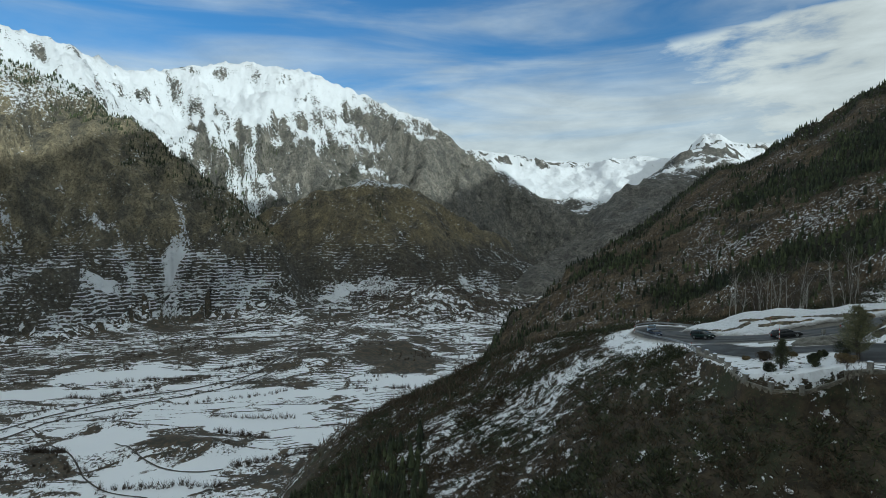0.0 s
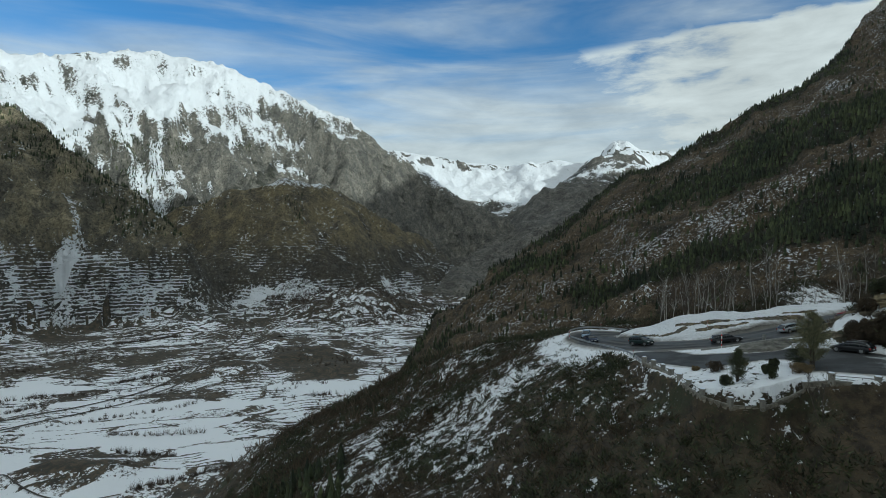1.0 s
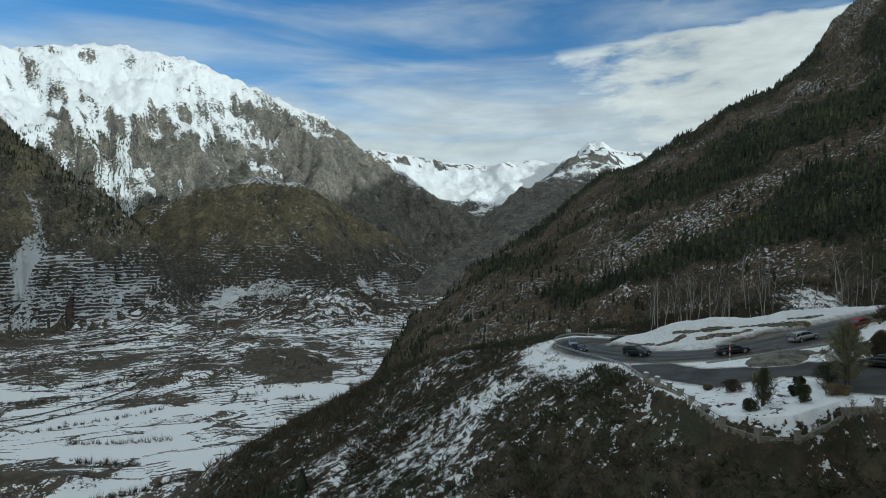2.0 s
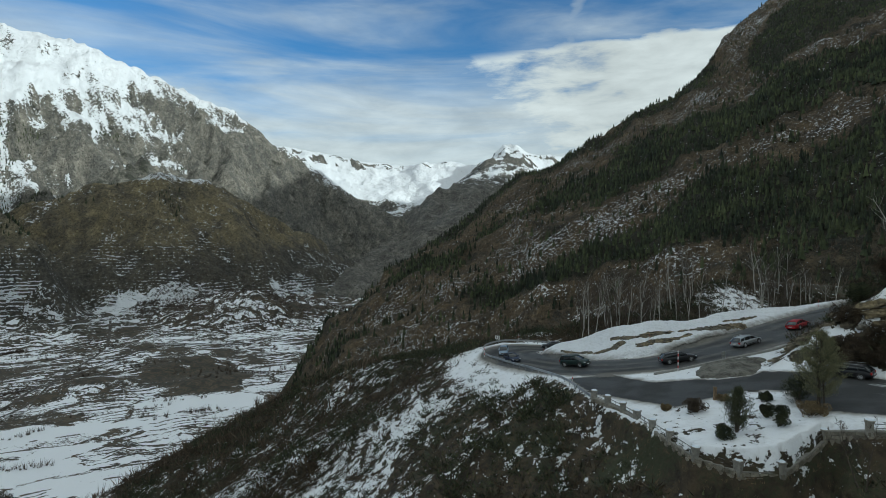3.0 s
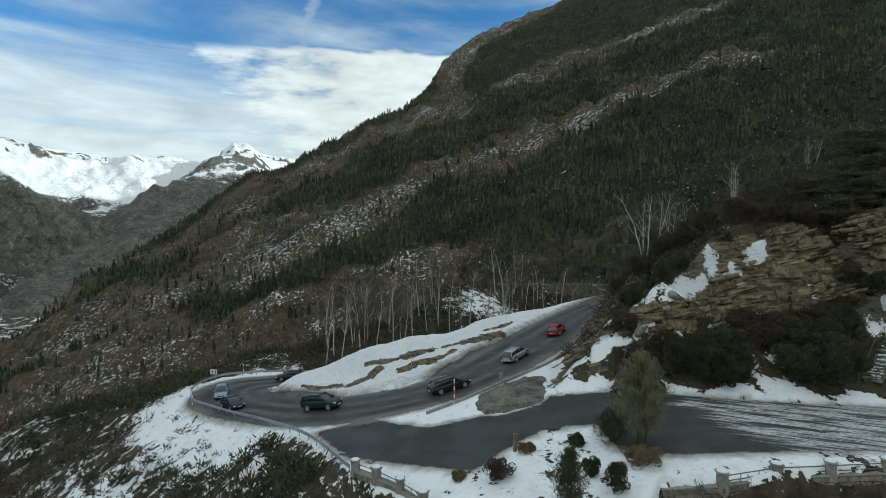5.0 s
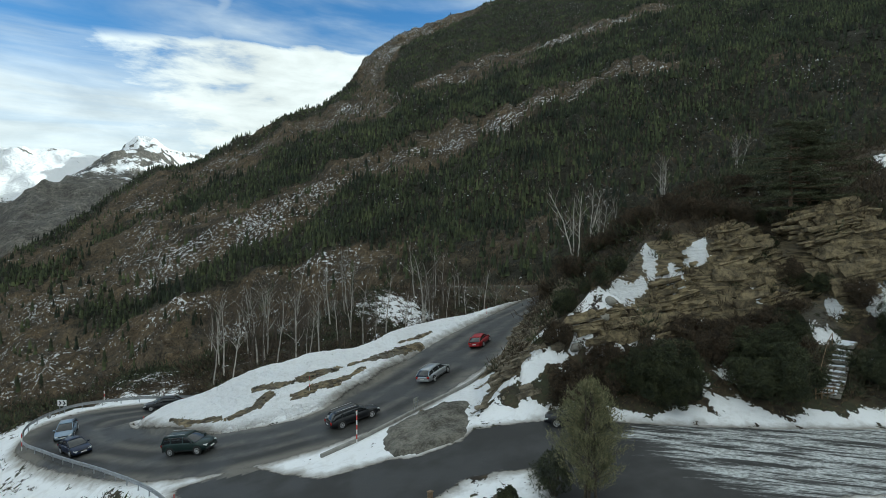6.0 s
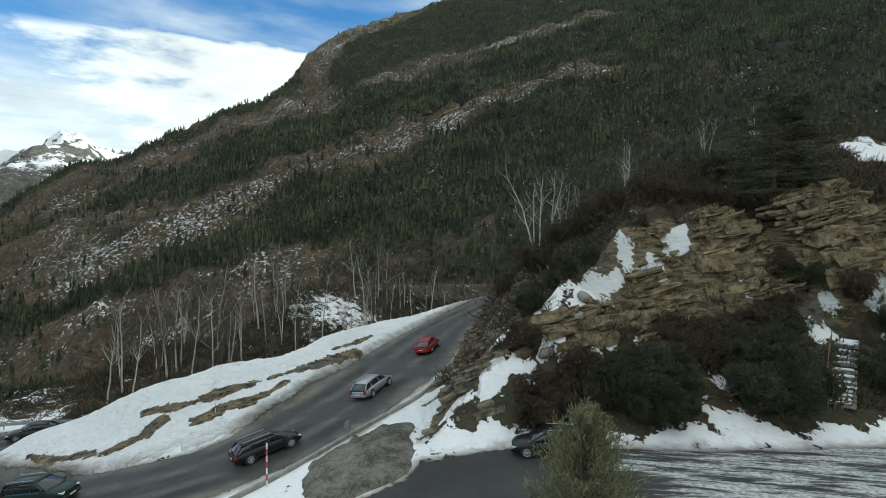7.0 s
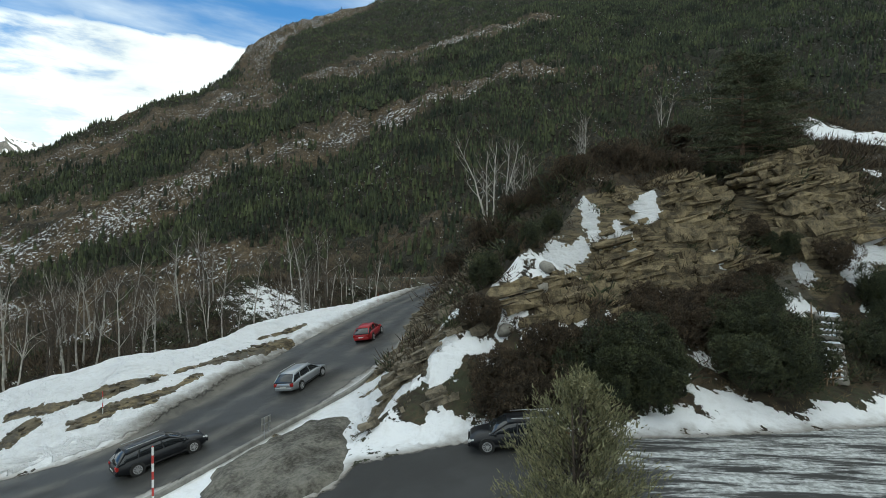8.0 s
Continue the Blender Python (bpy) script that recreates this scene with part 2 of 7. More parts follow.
# knolls on the valley floor: x, y, half length, half width, turn, height; the last one is the wooded mound below the buttress
KNOLLS = [(-486, 216, 62, 34, 35, 13), (-622, 212, 24, 16, 30, 5), (-640, 560, 65, 40, 40, 13), (-575, 690, 75, 40, 35, 17), (-490, 640, 60, 35, 30, 12), (-605, 105, 60, 30, 40, 9), (-690, 1062, 200, 92, 32, 66)]
MASSIF = crest([(-95, 17, 2900), (-78, 18, 2750), (-69.7, 17, 2700), (-66.3, 16.7, 2720), (-61.8, 15.0, 2800), (-57.3, 15.6, 2900), (-50.7, 16.9, 2950), (-45.3, 16.8, 2900),
                (-40.2, 15.1, 2800), (-32.5, 12.4, 2700), (-27.7, 9.2, 2650), (-20.5, 4.6, 2600), (-15.4, 1.9, 2550), (-12.8, -1.5, 2500)])
BUTTRESS = crest([(-49, 2.5, 1850), (-44, 4.6, 1800), (-39, 6.0, 1790), (-35, 5.6, 1830), (-32.5, 4.4, 1900), (-24.6, 0.2, 1950), (-18, -4, 2050)])
FLANK = crest([(-100, 19, 1900), (-82, 17, 1950), (-72, 14.5, 1950), (-65.2, 13.3, 1900), (-59.6, 10.1, 1750), (-52.4, 4.5, 1600), (-48.1, 0.4, 1500), (-45.5, -6.5, 1400)])
RANGE = crest([(-34, 9, 4500), (-27.7, 9.2, 4450), (-23.5, 8.8, 4450), (-20, 8.1, 4450), (-15.4, 7.65, 4500), (-10.5, 8.1, 4450), (-7.4, 7.6, 4400), (-5.4, 8.5, 4340), (-3.8, 9.75, 4300), (-2.2, 8.9, 4320), (0, 8.6, 4350), (6, 7.5, 4400)])
SPUR = crest([(-3.7, 8.6, 4150), (-6.4, 7.5, 3800), (-9.5, 5.8, 3500), (-12.1, 4.2, 3250), (-14.8, 2.0, 3000), (-16.5, -1, 2800)])


def slope_crest(x):
    """How far back the slope above the road climbs before it breaks off at the skyline."""
    return np.interp(x, [-420, -274, -170, -60, 5, 63, 149, 222, 246, 300, 400, 520, 700, 2500], [330, 520, 632, 780, 768, 744, 753, 814, 866, 988, 1128, 1166, 1120, 1500])


def height(x, y):
    """Height of the ground, and which form it belongs to: 0 valley floor, 1 massif, 2 buttress, 3 flank, 4 far range, 5 spur, 6 slope above the road, 7 hill."""
    r = np.hypot(x - EYE0[0], y - EYE0[1])
    rg = ridged(x, y, 420, 6, 51)
    fb = fbm(x, y, 300, 6, 71)
    fine = fbm(x, y, 60, 4, 91)
    layers = []
    floor = FLOOR + 5 * fbm(x, y, 160, 4, 11) + 0.035 * np.maximum(r - 900, 0)
    for kx, ky, along, wide, turn, tall in KNOLLS:
        c, s = math.cos(radians(turn)), math.sin(radians(turn))
        q = (((x - kx) * c + (y - ky) * s) / along) ** 2 + ((-(x - kx) * s + (y - ky) * c) / wide) ** 2
        floor = floor + tall * np.exp(-q ** 1.3) * (1 + 0.35 * fbm(x, y, 35, 3, 12))
    layers.append(floor)
    h, d = ridge_height(x, y, MASSIF, 0.92, 0.45, 1050)
    calm = 0.50 + 0.50 * smooth(10, 150, d)
    layers.append(h + np.minimum(d, 160) / 160 * 130 * (rg - 0.25) + calm * (20 * fine + 44 * (ridged(x, y, 110, 3, 5) - 0.3) + 16 * (ridged(x, y, 45, 2, 4) - 0.3)))
    h, d = ridge_height(x, y, BUTTRESS, 0.95, 0.3, 330)
    layers.append(h + np.minimum(d, 90) / 90 * 40 * fb + 22 * (ridged(x, y, 120, 4, 8) - 0.3))
    h, d = ridge_height(x, y, FLANK, 0.98, 0.46, 330)
    layers.append(h + np.minimum(d, 130) / 130 * 135 * (ridged(x, y, 300, 5, 15) - 0.3) + 24 * (ridged(x, y, 80, 3, 6) - 0.3))
    h, d = ridge_height(x, y, RANGE, 0.42, 0.30, 900)
    layers.append(h + np.minimum(d, 200) / 200 * 100 * (ridged(x, y, 500, 4, 25) - 0.3) + (0.25 + 0.75 * smooth(0, 160, d) * smooth(420, 240, d)) * (30 * (ridged(x, y, 170, 4, 7) - 0.35) + 16 * (ridged(x, y, 75, 3, 13) - 0.35)))
    h, d = ridge_height(x, y, SPUR, 0.62, 0.4, 600)
    layers.append(h + np.minimum(d, 120) / 120 * 45 * (ridged(x, y, 240, 4, 35) - 0.3))
    plane = 0.487 * x + 0.391 * y - 153
    rim = slope_crest(x)
    cliff = np.clip(rim - 12 - y, 0, 140) / 140 * smooth(215, 250, x) * smooth(700, 500, x)
    bluff = 26 * cliff * (1 - smooth(0.35, 0.62, cliff)) + 10 * cliff * (ridged(x, y, 40, 3, 47) - 0.3)
    side = np.interp(y, [0, 200, 350, 463, 520, 700], [-20, -105, -185, -245, -274, -300]) - x
    over = np.maximum(y - rim, side) + 14 * fbm(x, y, 80, 3, 44)
    slope = plane + bluff - 0.95 * np.maximum(over, 0) + 18 * fbm(x, y, 170, 5, 41) + 11 * (ridged(x, y, 75, 4, 42) - 0.3) + 3.5 * (ridged(x, y, 22, 3, 43) - 0.3)
    # unseen ridge right of the view, added to shade the flank from the sun
    shade_ridge = np.clip(-29 + 0.20 * x - y, 0, 700) * smooth(150, 500, x)
    layers.append(np.minimum(slope + 1.1 * shade_ridge, 1450 + 0 * x))
    hl = np.full(x.shape, -400.0)
    close = (np.abs(x) < 420) & (np.abs(y) < 420)
    if close.any():
        hl[close] = hill(x[close], y[close])
    layers.append(hl)
    stack = np.array(layers)
    z = stack.max(0)
    base = 18.0
    z = base * np.log(np.exp(np.clip((stack - z) / base, -40, 0)).sum(0)) * np.where(close & (hl > stack[:7].max(0) - 40), smooth(0, 60, np.maximum(z - hl, 0)), 1) + z
    return z, stack.argmax(0)


# ---- surfaces: where snow, rock and wood lie on the far forms ----
ROADLINE = [(66, 57, 3.4), (40, 49.7, 3.3), (20, 42, 3.3), (5, 35.6, 3.2), (-9, 32.3, 3.3), (-16.5, 32.4, 3.9), (-21.5, 31.5, 4.9), (-23.6, 27.5, 5.3), (-22.3, 22.5, 4.5), (-18.6, 16.5, 4.3),
            (-13.5, 10.3, 4.4), (-8, 6.9, 4.6), (-2, 5.7, 4.5), (4, 7.4, 5.4), (10, 11.2, 5.7), (17, 16.3, 6.0), (23, 21.6, 5.4), (30, 27, 4.4), (38, 31.3, 4.0), (48, 36.6, 3.6), (66, 44, 3.4)]
LOT = [(-13.5, 2.5), (-11.3, -6.0), (-10.2, -7.2), (-7.8, -10.0), (-5.5, -12.6), (-3.5, -14.9), (-2.1, -14.6), (-0.4, -13.4), (2.3, -12.3), (4.0, -11.8), (6.0, -12.5), (7.9, -13.6), (7.4, -15.2), (6.7, -18.7), (7.6, -20.3), (9.8, -22.0), (14, -24.2),
       (22, -26.6), (35, -29.9), (52, -36), (54, -31), (33, -20.6), (26.5, -17.4), (20, -13.6), (12.5, -7.6), (8.2, -5.2), (6.4, -6.4), (3.0, -6.4), (0.8, -5.2), (-1.2, -4.9), (-3.7, -4.3), (-6.2, -1.1), (-8.0, 2.4)]

# snow lying in patches: x, y, radius; on the bank by the road, on the rocky rise, and small scraps between its bushes
BANK_SNOW = [(11.9, 1.3, 1.3), (10.4, -0.6, 0.9), (14.1, 3.7, 1.0), (11.5, -2.6, 0.6), (12.4, -2.3, 0.7), (13.2, -2.6, 0.5), (10.8, -4.4, 0.9), (11.2, -6.2, 0.9), (12.7, -5.7, 0.85), (12.1, -7.4, 0.6),
             (14.6, -3.2, 0.65), (15.6, -3.3, 0.8), (16.9, -3.8, 0.75), (18.0, -4.2, 0.55), (17.8, -5.2, 0.5), (21.0, 5.6, 0.9), (18.4, 0.3, 0.75), (25.4, 10.4, 0.8), (27.6, 16.7, 0.7), (28.9, 14.6, 0.8)]
RISE_SNOW = [(19.3, -4.5, 0.6), (20.0, -5.4, 0.6), (18.2, -2.2, 0.5), (22.1, -2.0, 1.0), (23.8, -2.4, 1.1), (25.2, -2.5, 1.0), (26.6, -2.6, 1.0), (28.2, -2.8, 0.6), (19.6, -2.9, 0.6), (35.1, -4.0, 0.85), (34.2, -3.5, 0.55), (36.0, -3.7, 0.5),
             (31.7, -3.8, 0.8), (30.2, -2.3, 0.7), (30.2, -1.6, 0.5), (29.0, -8.1, 0.65), (46.6, -13.7, 0.95), (48.3, -14.1, 0.9), (49.9, -14.1, 0.9), (51.2, -14.8, 0.9), (79.5, -0.8, 2.4), (84.9, -1.7, 3.4), (82, -5, 3.0), (88, -5, 3.5), (61.1, -11.6, 0.8)]
SNOW_SCRAPS = [(21.8, -6.8, 0.45), (23.4, -6.5, 0.45), (24.8, -8.3, 0.45), (26.9, -7.4, 0.4), (31.7, -7.2, 0.45), (30.2, -6.7, 0.4), (25.6, -9.3, 0.45), (26.0, -10.1, 0.45), (37.4, -10.1, 0.5), (35.2, -10.3, 0.45), (33.9, -13.0, 0.5), (26.3, -11.5, 0.45),
               (28.3, -12.4, 0.5), (37.8, -8.8, 0.5), (43.8, -11.8, 0.5), (40.8, -12.6, 0.9), (42.0, -13.2, 0.8), (25.7, -13.6, 0.7), (26.2, -14.4, 0.8)]
PATCHES = BANK_SNOW + RISE_SNOW + SNOW_SCRAPS


def catmull(pts, n=6):
    pts = np.array(pts, float)
    p = np.vstack([2 * pts[0] - pts[1], pts, 2 * pts[-1] - pts[-2]])
    out = []
    for i in range(1, len(p) - 2):
        for k in range(n):
            t = k / n
            out.append(0.5 * (2 * p[i] + (p[i + 1] - p[i - 1]) * t + (2 * p[i - 1] - 5 * p[i] + 4 * p[i + 1] - p[i + 2]) * t * t + (3 * p[i] - p[i - 1] - 3 * p[i + 1] + p[i + 2]) * t ** 3))
    out.append(pts[-1])
    return np.array(out)


ROAD_SMOOTH = catmull(ROADLINE, 4)


def asphalt(x, y):
    """How far inside the road or car park (negative: outside), and the way across the road in half widths."""
    d, v = near_line(x, y, ROAD_SMOOTH)
    road = v[..., 0] - d
    e, _ = near_line(x, y, LOT, True)
    lot = np.where(inside(x, y, LOT), e, -e)
    return np.maximum(road, lot), d / np.maximum(v[..., 0], 1), road


def slope_bands(x, y):
    """On the slope above the road: how much of it is bare rock and scree (0 forest, 1 bare)."""
    u = 0.97 * y - 0.22 * x
    n = fbm(0.28 * x + 0.06 * y, u, 120, 4, 61, 0.55)
    m = fbm(x, y, 45, 4, 63)
    b = 0.8 * n + 0.45 * m - 0.08
    low = np.interp(x, [-80, -29, 14, 55, 71, 126, 148, 190, 257, 295, 366, 407, 427, 470], [432, 428, 432, 420, 428, 442, 422, 427, 424, 430, 398, 370, 308, 240])
    high = np.interp(x, [-60, 20, 103, 157, 252, 327, 406, 523, 607, 700], [690, 690, 688, 650, 680, 634, 640, 578, 520, 440])
    b = b + 0.95 * np.exp(-((y - low + 9 * m) / (20 + 18 * smooth(0.0, 0.4, n + 0.3))) ** 2) * smooth(450, 400, x) * smooth(-90, -20, x)
    b = b + 0.80 * np.exp(-((y - high + 16 * m) / 48) ** 2) * smooth(-40, 90, x)
    b = b + 0.55 * np.exp(-((y - 300 + 0.1 * x + 10 * m) / 12) ** 2) * smooth(0.0, 0.3, m)
    b = b - 0.75 * np.exp(-((y - np.interp(x, [20, 137, 238, 329, 450], [508, 520, 535, 516, 450])) / 36) ** 2) * smooth(0, 60, x)
    b = b + 0.12 * smooth(60, -160, x) + 0.22 * smooth(-15, -80, x) * smooth(640, 520, y)
    b = b + 0.75 * smooth(1.25, 0.6, np.hypot((x + 195) / 110, (y - 415) / 105)) - 0.65 * smooth(15, 70, low - y) * smooth(0, 120, x)
    b = b - 0.35 * smooth(250, 600, x)
    crown = slope_crest(x)
    b = b - 0.9 * np.exp(-((y - crown + 18) / 20) ** 2) * smooth(-200, -100, x) * smooth(240, 215, x)
    ledge = crown - y
    b = b + smooth(240, 262, x) * smooth(700, 560, x) * (1.0 * smooth(150, 105, ledge) - 1.0 * np.exp(-((ledge - 200) / 38) ** 2))
    foot = np.interp(x, [-120, -67, -32, 0, 35, 72, 130, 250, 400], [380, 362, 345, 338, 328, 311, 290, 240, 170])
    b = b + 1.0 * np.exp(-((y - foot + 7 * m) / 10) ** 2) * smooth(150, 90, x) + 0.55 * smooth(-8, -22, y - foot) - 0.7 * np.exp(-((y - foot - 40) / 24) ** 2)
    return b


# smooth snowfields on the valley floor: x, y, radius; gullies full of snow on the ochre flank
OPEN_FIELDS = [(-820, 350, 105, 26), (-835, 245, 95, 24), (-570, 178, 62, 42), (-445, 165, 58, 34), (-490, 322, 56, 34), (-385, 325, 50, 22), (-440, 540, 56, 28), (-590, 380, 66, 20), (-510, 430, 56, 17), (-1040, 930, 50, 50), (-966, 1033, 100, 18), (-700, 240, 40, 16)]
GULLIES = [[(-1495, 567), (-1414, 579), (-1320, 588), (-1257, 596), (-1229, 595)], [(-1318, 751), (-1239, 722), (-1210, 711), (-1210, 680), (-1198, 662)], [(-1201, 737), (-1122, 755), (-1093, 812), (-1022, 847), (-941, 828)], [(-1491, 439), (-1458, 447), (-1428, 456)], [(-1269, 580), (-1260, 549), (-1227, 509)]]


def clean_field(x, y):
    out = np.zeros(x.shape)
    wx, wy = x + 26 * fbm(x, y, 60, 3, 99), y + 26 * fbm(x, y, 60, 3, 100)
    for px, py, along, wide in OPEN_FIELDS:
        u, v = (0.75 * (wx - px) + 0.66 * (wy - py)) / along, (-0.66 * (wx - px) + 0.75 * (wy - py)) / wide
        out = np.maximum(out, smooth(1.12, 0.88, np.sqrt(u * u + v * v)))
    return out


def snow_far(kind, x, y, z):
    r = np.hypot(x + 3, y + 106)
    if kind == 1:
        crags = ridged(x - 0.3 * y, y, 62, 3, 94)
        right = smooth(-1990, -1500, x)
        s = smooth(40, 430, z + 280 * smooth(-1400, -1750, x) + 130 * fbm(x, y, 260, 4, 81)) * 1.30 - 0.58 * right - 0.36 * smooth(0.12, 0.5, crags) * smooth(0.0, 0.3, fbm(x, y, 210, 3, 95) + 0.12)
        s = s - 0.60 * smooth(0.0, 0.45, ridged(x + 0.5 * y, y, 190, 4, 83)) * smooth(640, 380, z)
        return s - 0.50 * smooth(0.05, 0.4, ridged(x, y, 90, 3, 82)) * smooth(740, 820, z) - 0.45 * smooth(0.10, 0.5, ridged(x + 0.4 * y, y - 0.2 * x, 46, 2, 93)) * smooth(-0.3, 0.2, fbm(x, y, 180, 3, 96))
    if kind == 2:
        lip = np.exp(-((z - 195) / 16) ** 2) * smooth(-1300, -1150, x) * smooth(-1000, -1060, x)
        return 0.20 + 0.22 * fbm(x, y, 90, 3, 84) + 0.5 * lip + 0.26 * smooth(-60, -150, z)
    if kind == 3:
        gully = smooth(0.62, 0.88, ridged(x * 0.9 + y * 0.45, 0.25 * (y - x), 170, 2, 85))
        low = smooth(90, -60, z)
        high = smooth(330, 480, z)
        chute = np.zeros(x.shape)
        for line in GULLIES:
            chute = np.maximum(chute, smooth(17, 4, near_line(x, y, line)[0] + 16 * fbm(x, y, 45, 3, 96)))
        return 0.17 + 0.20 * fbm(x, y, 80, 3, 86) + 0.20 * low + 0.4 * high + 0.14 * gully + 0.30 * chute
    if kind == 4:
        return 1.0 - 0.85 * smooth(0.15, 0.45, ridged(x, y, 95, 3, 87)) * smooth(430, 600, z) - 0.95 * smooth(420, 150, z) + 0.25 * fbm(x, y, 90, 3, 97) - 0.7 * smooth(-800, -550, x) * smooth(3800, 3600, y)
    if kind == 5:
        return 0.22 + 0.42 * smooth(480, 720, z + 80 * fbm(x, y, 120, 3, 88)) + 0.22 * fbm(x, y, 70, 3, 89)
    if kind == 6:
        b = slope_bands(x, y)
        return -0.12 + 0.25 * smooth(0.05, 0.5, b) + 0.10 * smooth(0.5, 0.9, b) + 0.34 * fbm(x, y, 30, 4, 90) - 0.08 * smooth(10, -70, x)
    s = 0.78 + 0.12 * clean_field(x, y) - 0.38 * smooth(0.06, 0.34, fbm(x, y, 110, 4, 92)) * (1 - clean_field(x, y)) - 0.06 * smooth(1000, 1150, r) - 0.35 * smooth(1500, 2000, r)
    for kx, ky, along, wide, turn, tall in KNOLLS[:6]:
        s = s - 0.56 * np.exp(-(((x - kx) / (0.62 * (along + wide))) ** 2 + ((y - ky) / (0.62 * (along + wide))) ** 2) ** 1.2) * smooth(-0.35, 0.1, fbm(x, y, 28, 3, 98))
    kx, ky, along, wide, turn, tall = KNOLLS[6]
    return s - 0.12 * smooth(-178, -150, z) * smooth(300, 180, np.hypot(x - kx, y - ky))


# bare scars along the snow bank: half width and line
SCARS = [(0.62, [(-6.3, 17.9), (-4.8, 17.3), (-2.6, 16.3), (-0.2, 16.4), (2.0, 17.0)]), (0.85, [(2.0, 17.0), (4.7, 18.4), (8.5, 19.7), (12.7, 22.2), (15.5, 23.7)]), (0.6, [(-2.4, 13.6), (-0.3, 14.7), (1.7, 14.4), (4.2, 16.0), (5.7, 17.3)]),
         (0.5, [(-8.9, 14.6), (-6.2, 14.3), (-5.1, 15.3)]), (0.55, [(-14.0, 19.2), (-12.3, 16.6), (-9.9, 15.3)]), (0.28, [(12.8, 24.2), (15.6, 25.8), (19.0, 28.0)])]


def snow_near(x, y, d, way, within):
    """Snow on the hill round the road."""
    n = 0.62 * fbm(x, 0.8 * y, 1.9, 3, 101, 0.75) + 0.55 * fbm(x, 0.85 * y, 9, 3, 103)
    left = smooth(-15, -40, x)
    s = 0.26 - 0.24 * smooth(-8, -26, y) * smooth(-34, -20, x) + 0.70 * n - 0.25 * smooth(50, 75, d) - 0.5 * np.exp(-((x - 6) / 6) ** 2 - ((y + 31) / 4) ** 2) + 0.06 * left * smooth(-30, -5, y) + 0.05 * smooth(-25, 10, y - 0.8 * (x + 25)) * left
    strip = smooth(8.5, 4.5, d + 3 * n) * smooth(2, 9, y) * smooth(-8, -14, x)
    s = s + 0.62 * strip
    s = np.where(way > 0, 0.0 + 0.40 * n, s)
    s = np.where((way >= -0.3) & (way <= 0.1) & (y > 30), 0.10 + 0.60 * n, s)
    wx, wy = x + 0.7 * fbm(x, y, 1.7, 3, 111), y + 0.7 * fbm(x, y, 1.7, 3, 113)
    heap = np.zeros(x.shape)
    for px, py, pr in PATCHES:
        heap = np.maximum(heap, np.exp(-(((wx - px) ** 2 + (wy - py) ** 2) / (1.2 * pr) ** 2) ** 1.5))
    s = s + (1.05 + 0.35 * n) * heap
    hollow = smooth(10, 3, np.hypot((x - 28) / 1.4, y - 69) + 3.0 * n)
    s = s + 0.48 * hollow
    verge = smooth(1.6, 0.5, d + 1.3 * fbm(x, y, 2.4, 3, 107)) * smooth(0.0, 0.4, way) * smooth(1, -6, y)
    s = s + 1.0 * verge
    a = near_line(x, y, INNER)[0]
    wob = fbm(x, y, 3.2, 4, 105)
    scar = np.zeros(x.shape)
    for wide, line in SCARS:
        scar = np.maximum(scar, smooth(0.25, -0.15, near_line(x, y, line)[0] - 0.8 * wide * (1 + 1.5 * wob)))
    bank = 1.12 - 1.05 * scar + 0.30 * n
    look = 0.92 + 0.62 * n
    return np.where(within, np.where(inside(x, y, BANK), bank, look), s)


# ---- materials ----
def surface(name, rough=0.9, metal=0.0):
    m = bpy.data.materials.new(name)
    m.use_nodes = True
    t = m.node_tree
    b = t.nodes["Principled BSDF"]
    b.inputs["Roughness"].default_value, b.inputs["Metallic"].default_value = rough, metal
    return m, t, b


def place(t):
    return nn(t, "ShaderNodeNewGeometry").outputs["Position"]


def attr(t, name):
    return nn(t, "ShaderNodeAttribute", attribute_name=name).outputs["Fac"]


def relief(t, b, v, strength, distance):
    node = nn(t, "ShaderNodeBump")
    node.inputs["Strength"].default_value, node.inputs["Distance"].default_value = strength, distance
    wire(t, v, node.inputs["Height"])
    wire(t, node.outputs[0], b.inputs["Normal"])


SNOW = (0.88, 0.89, 0.91)


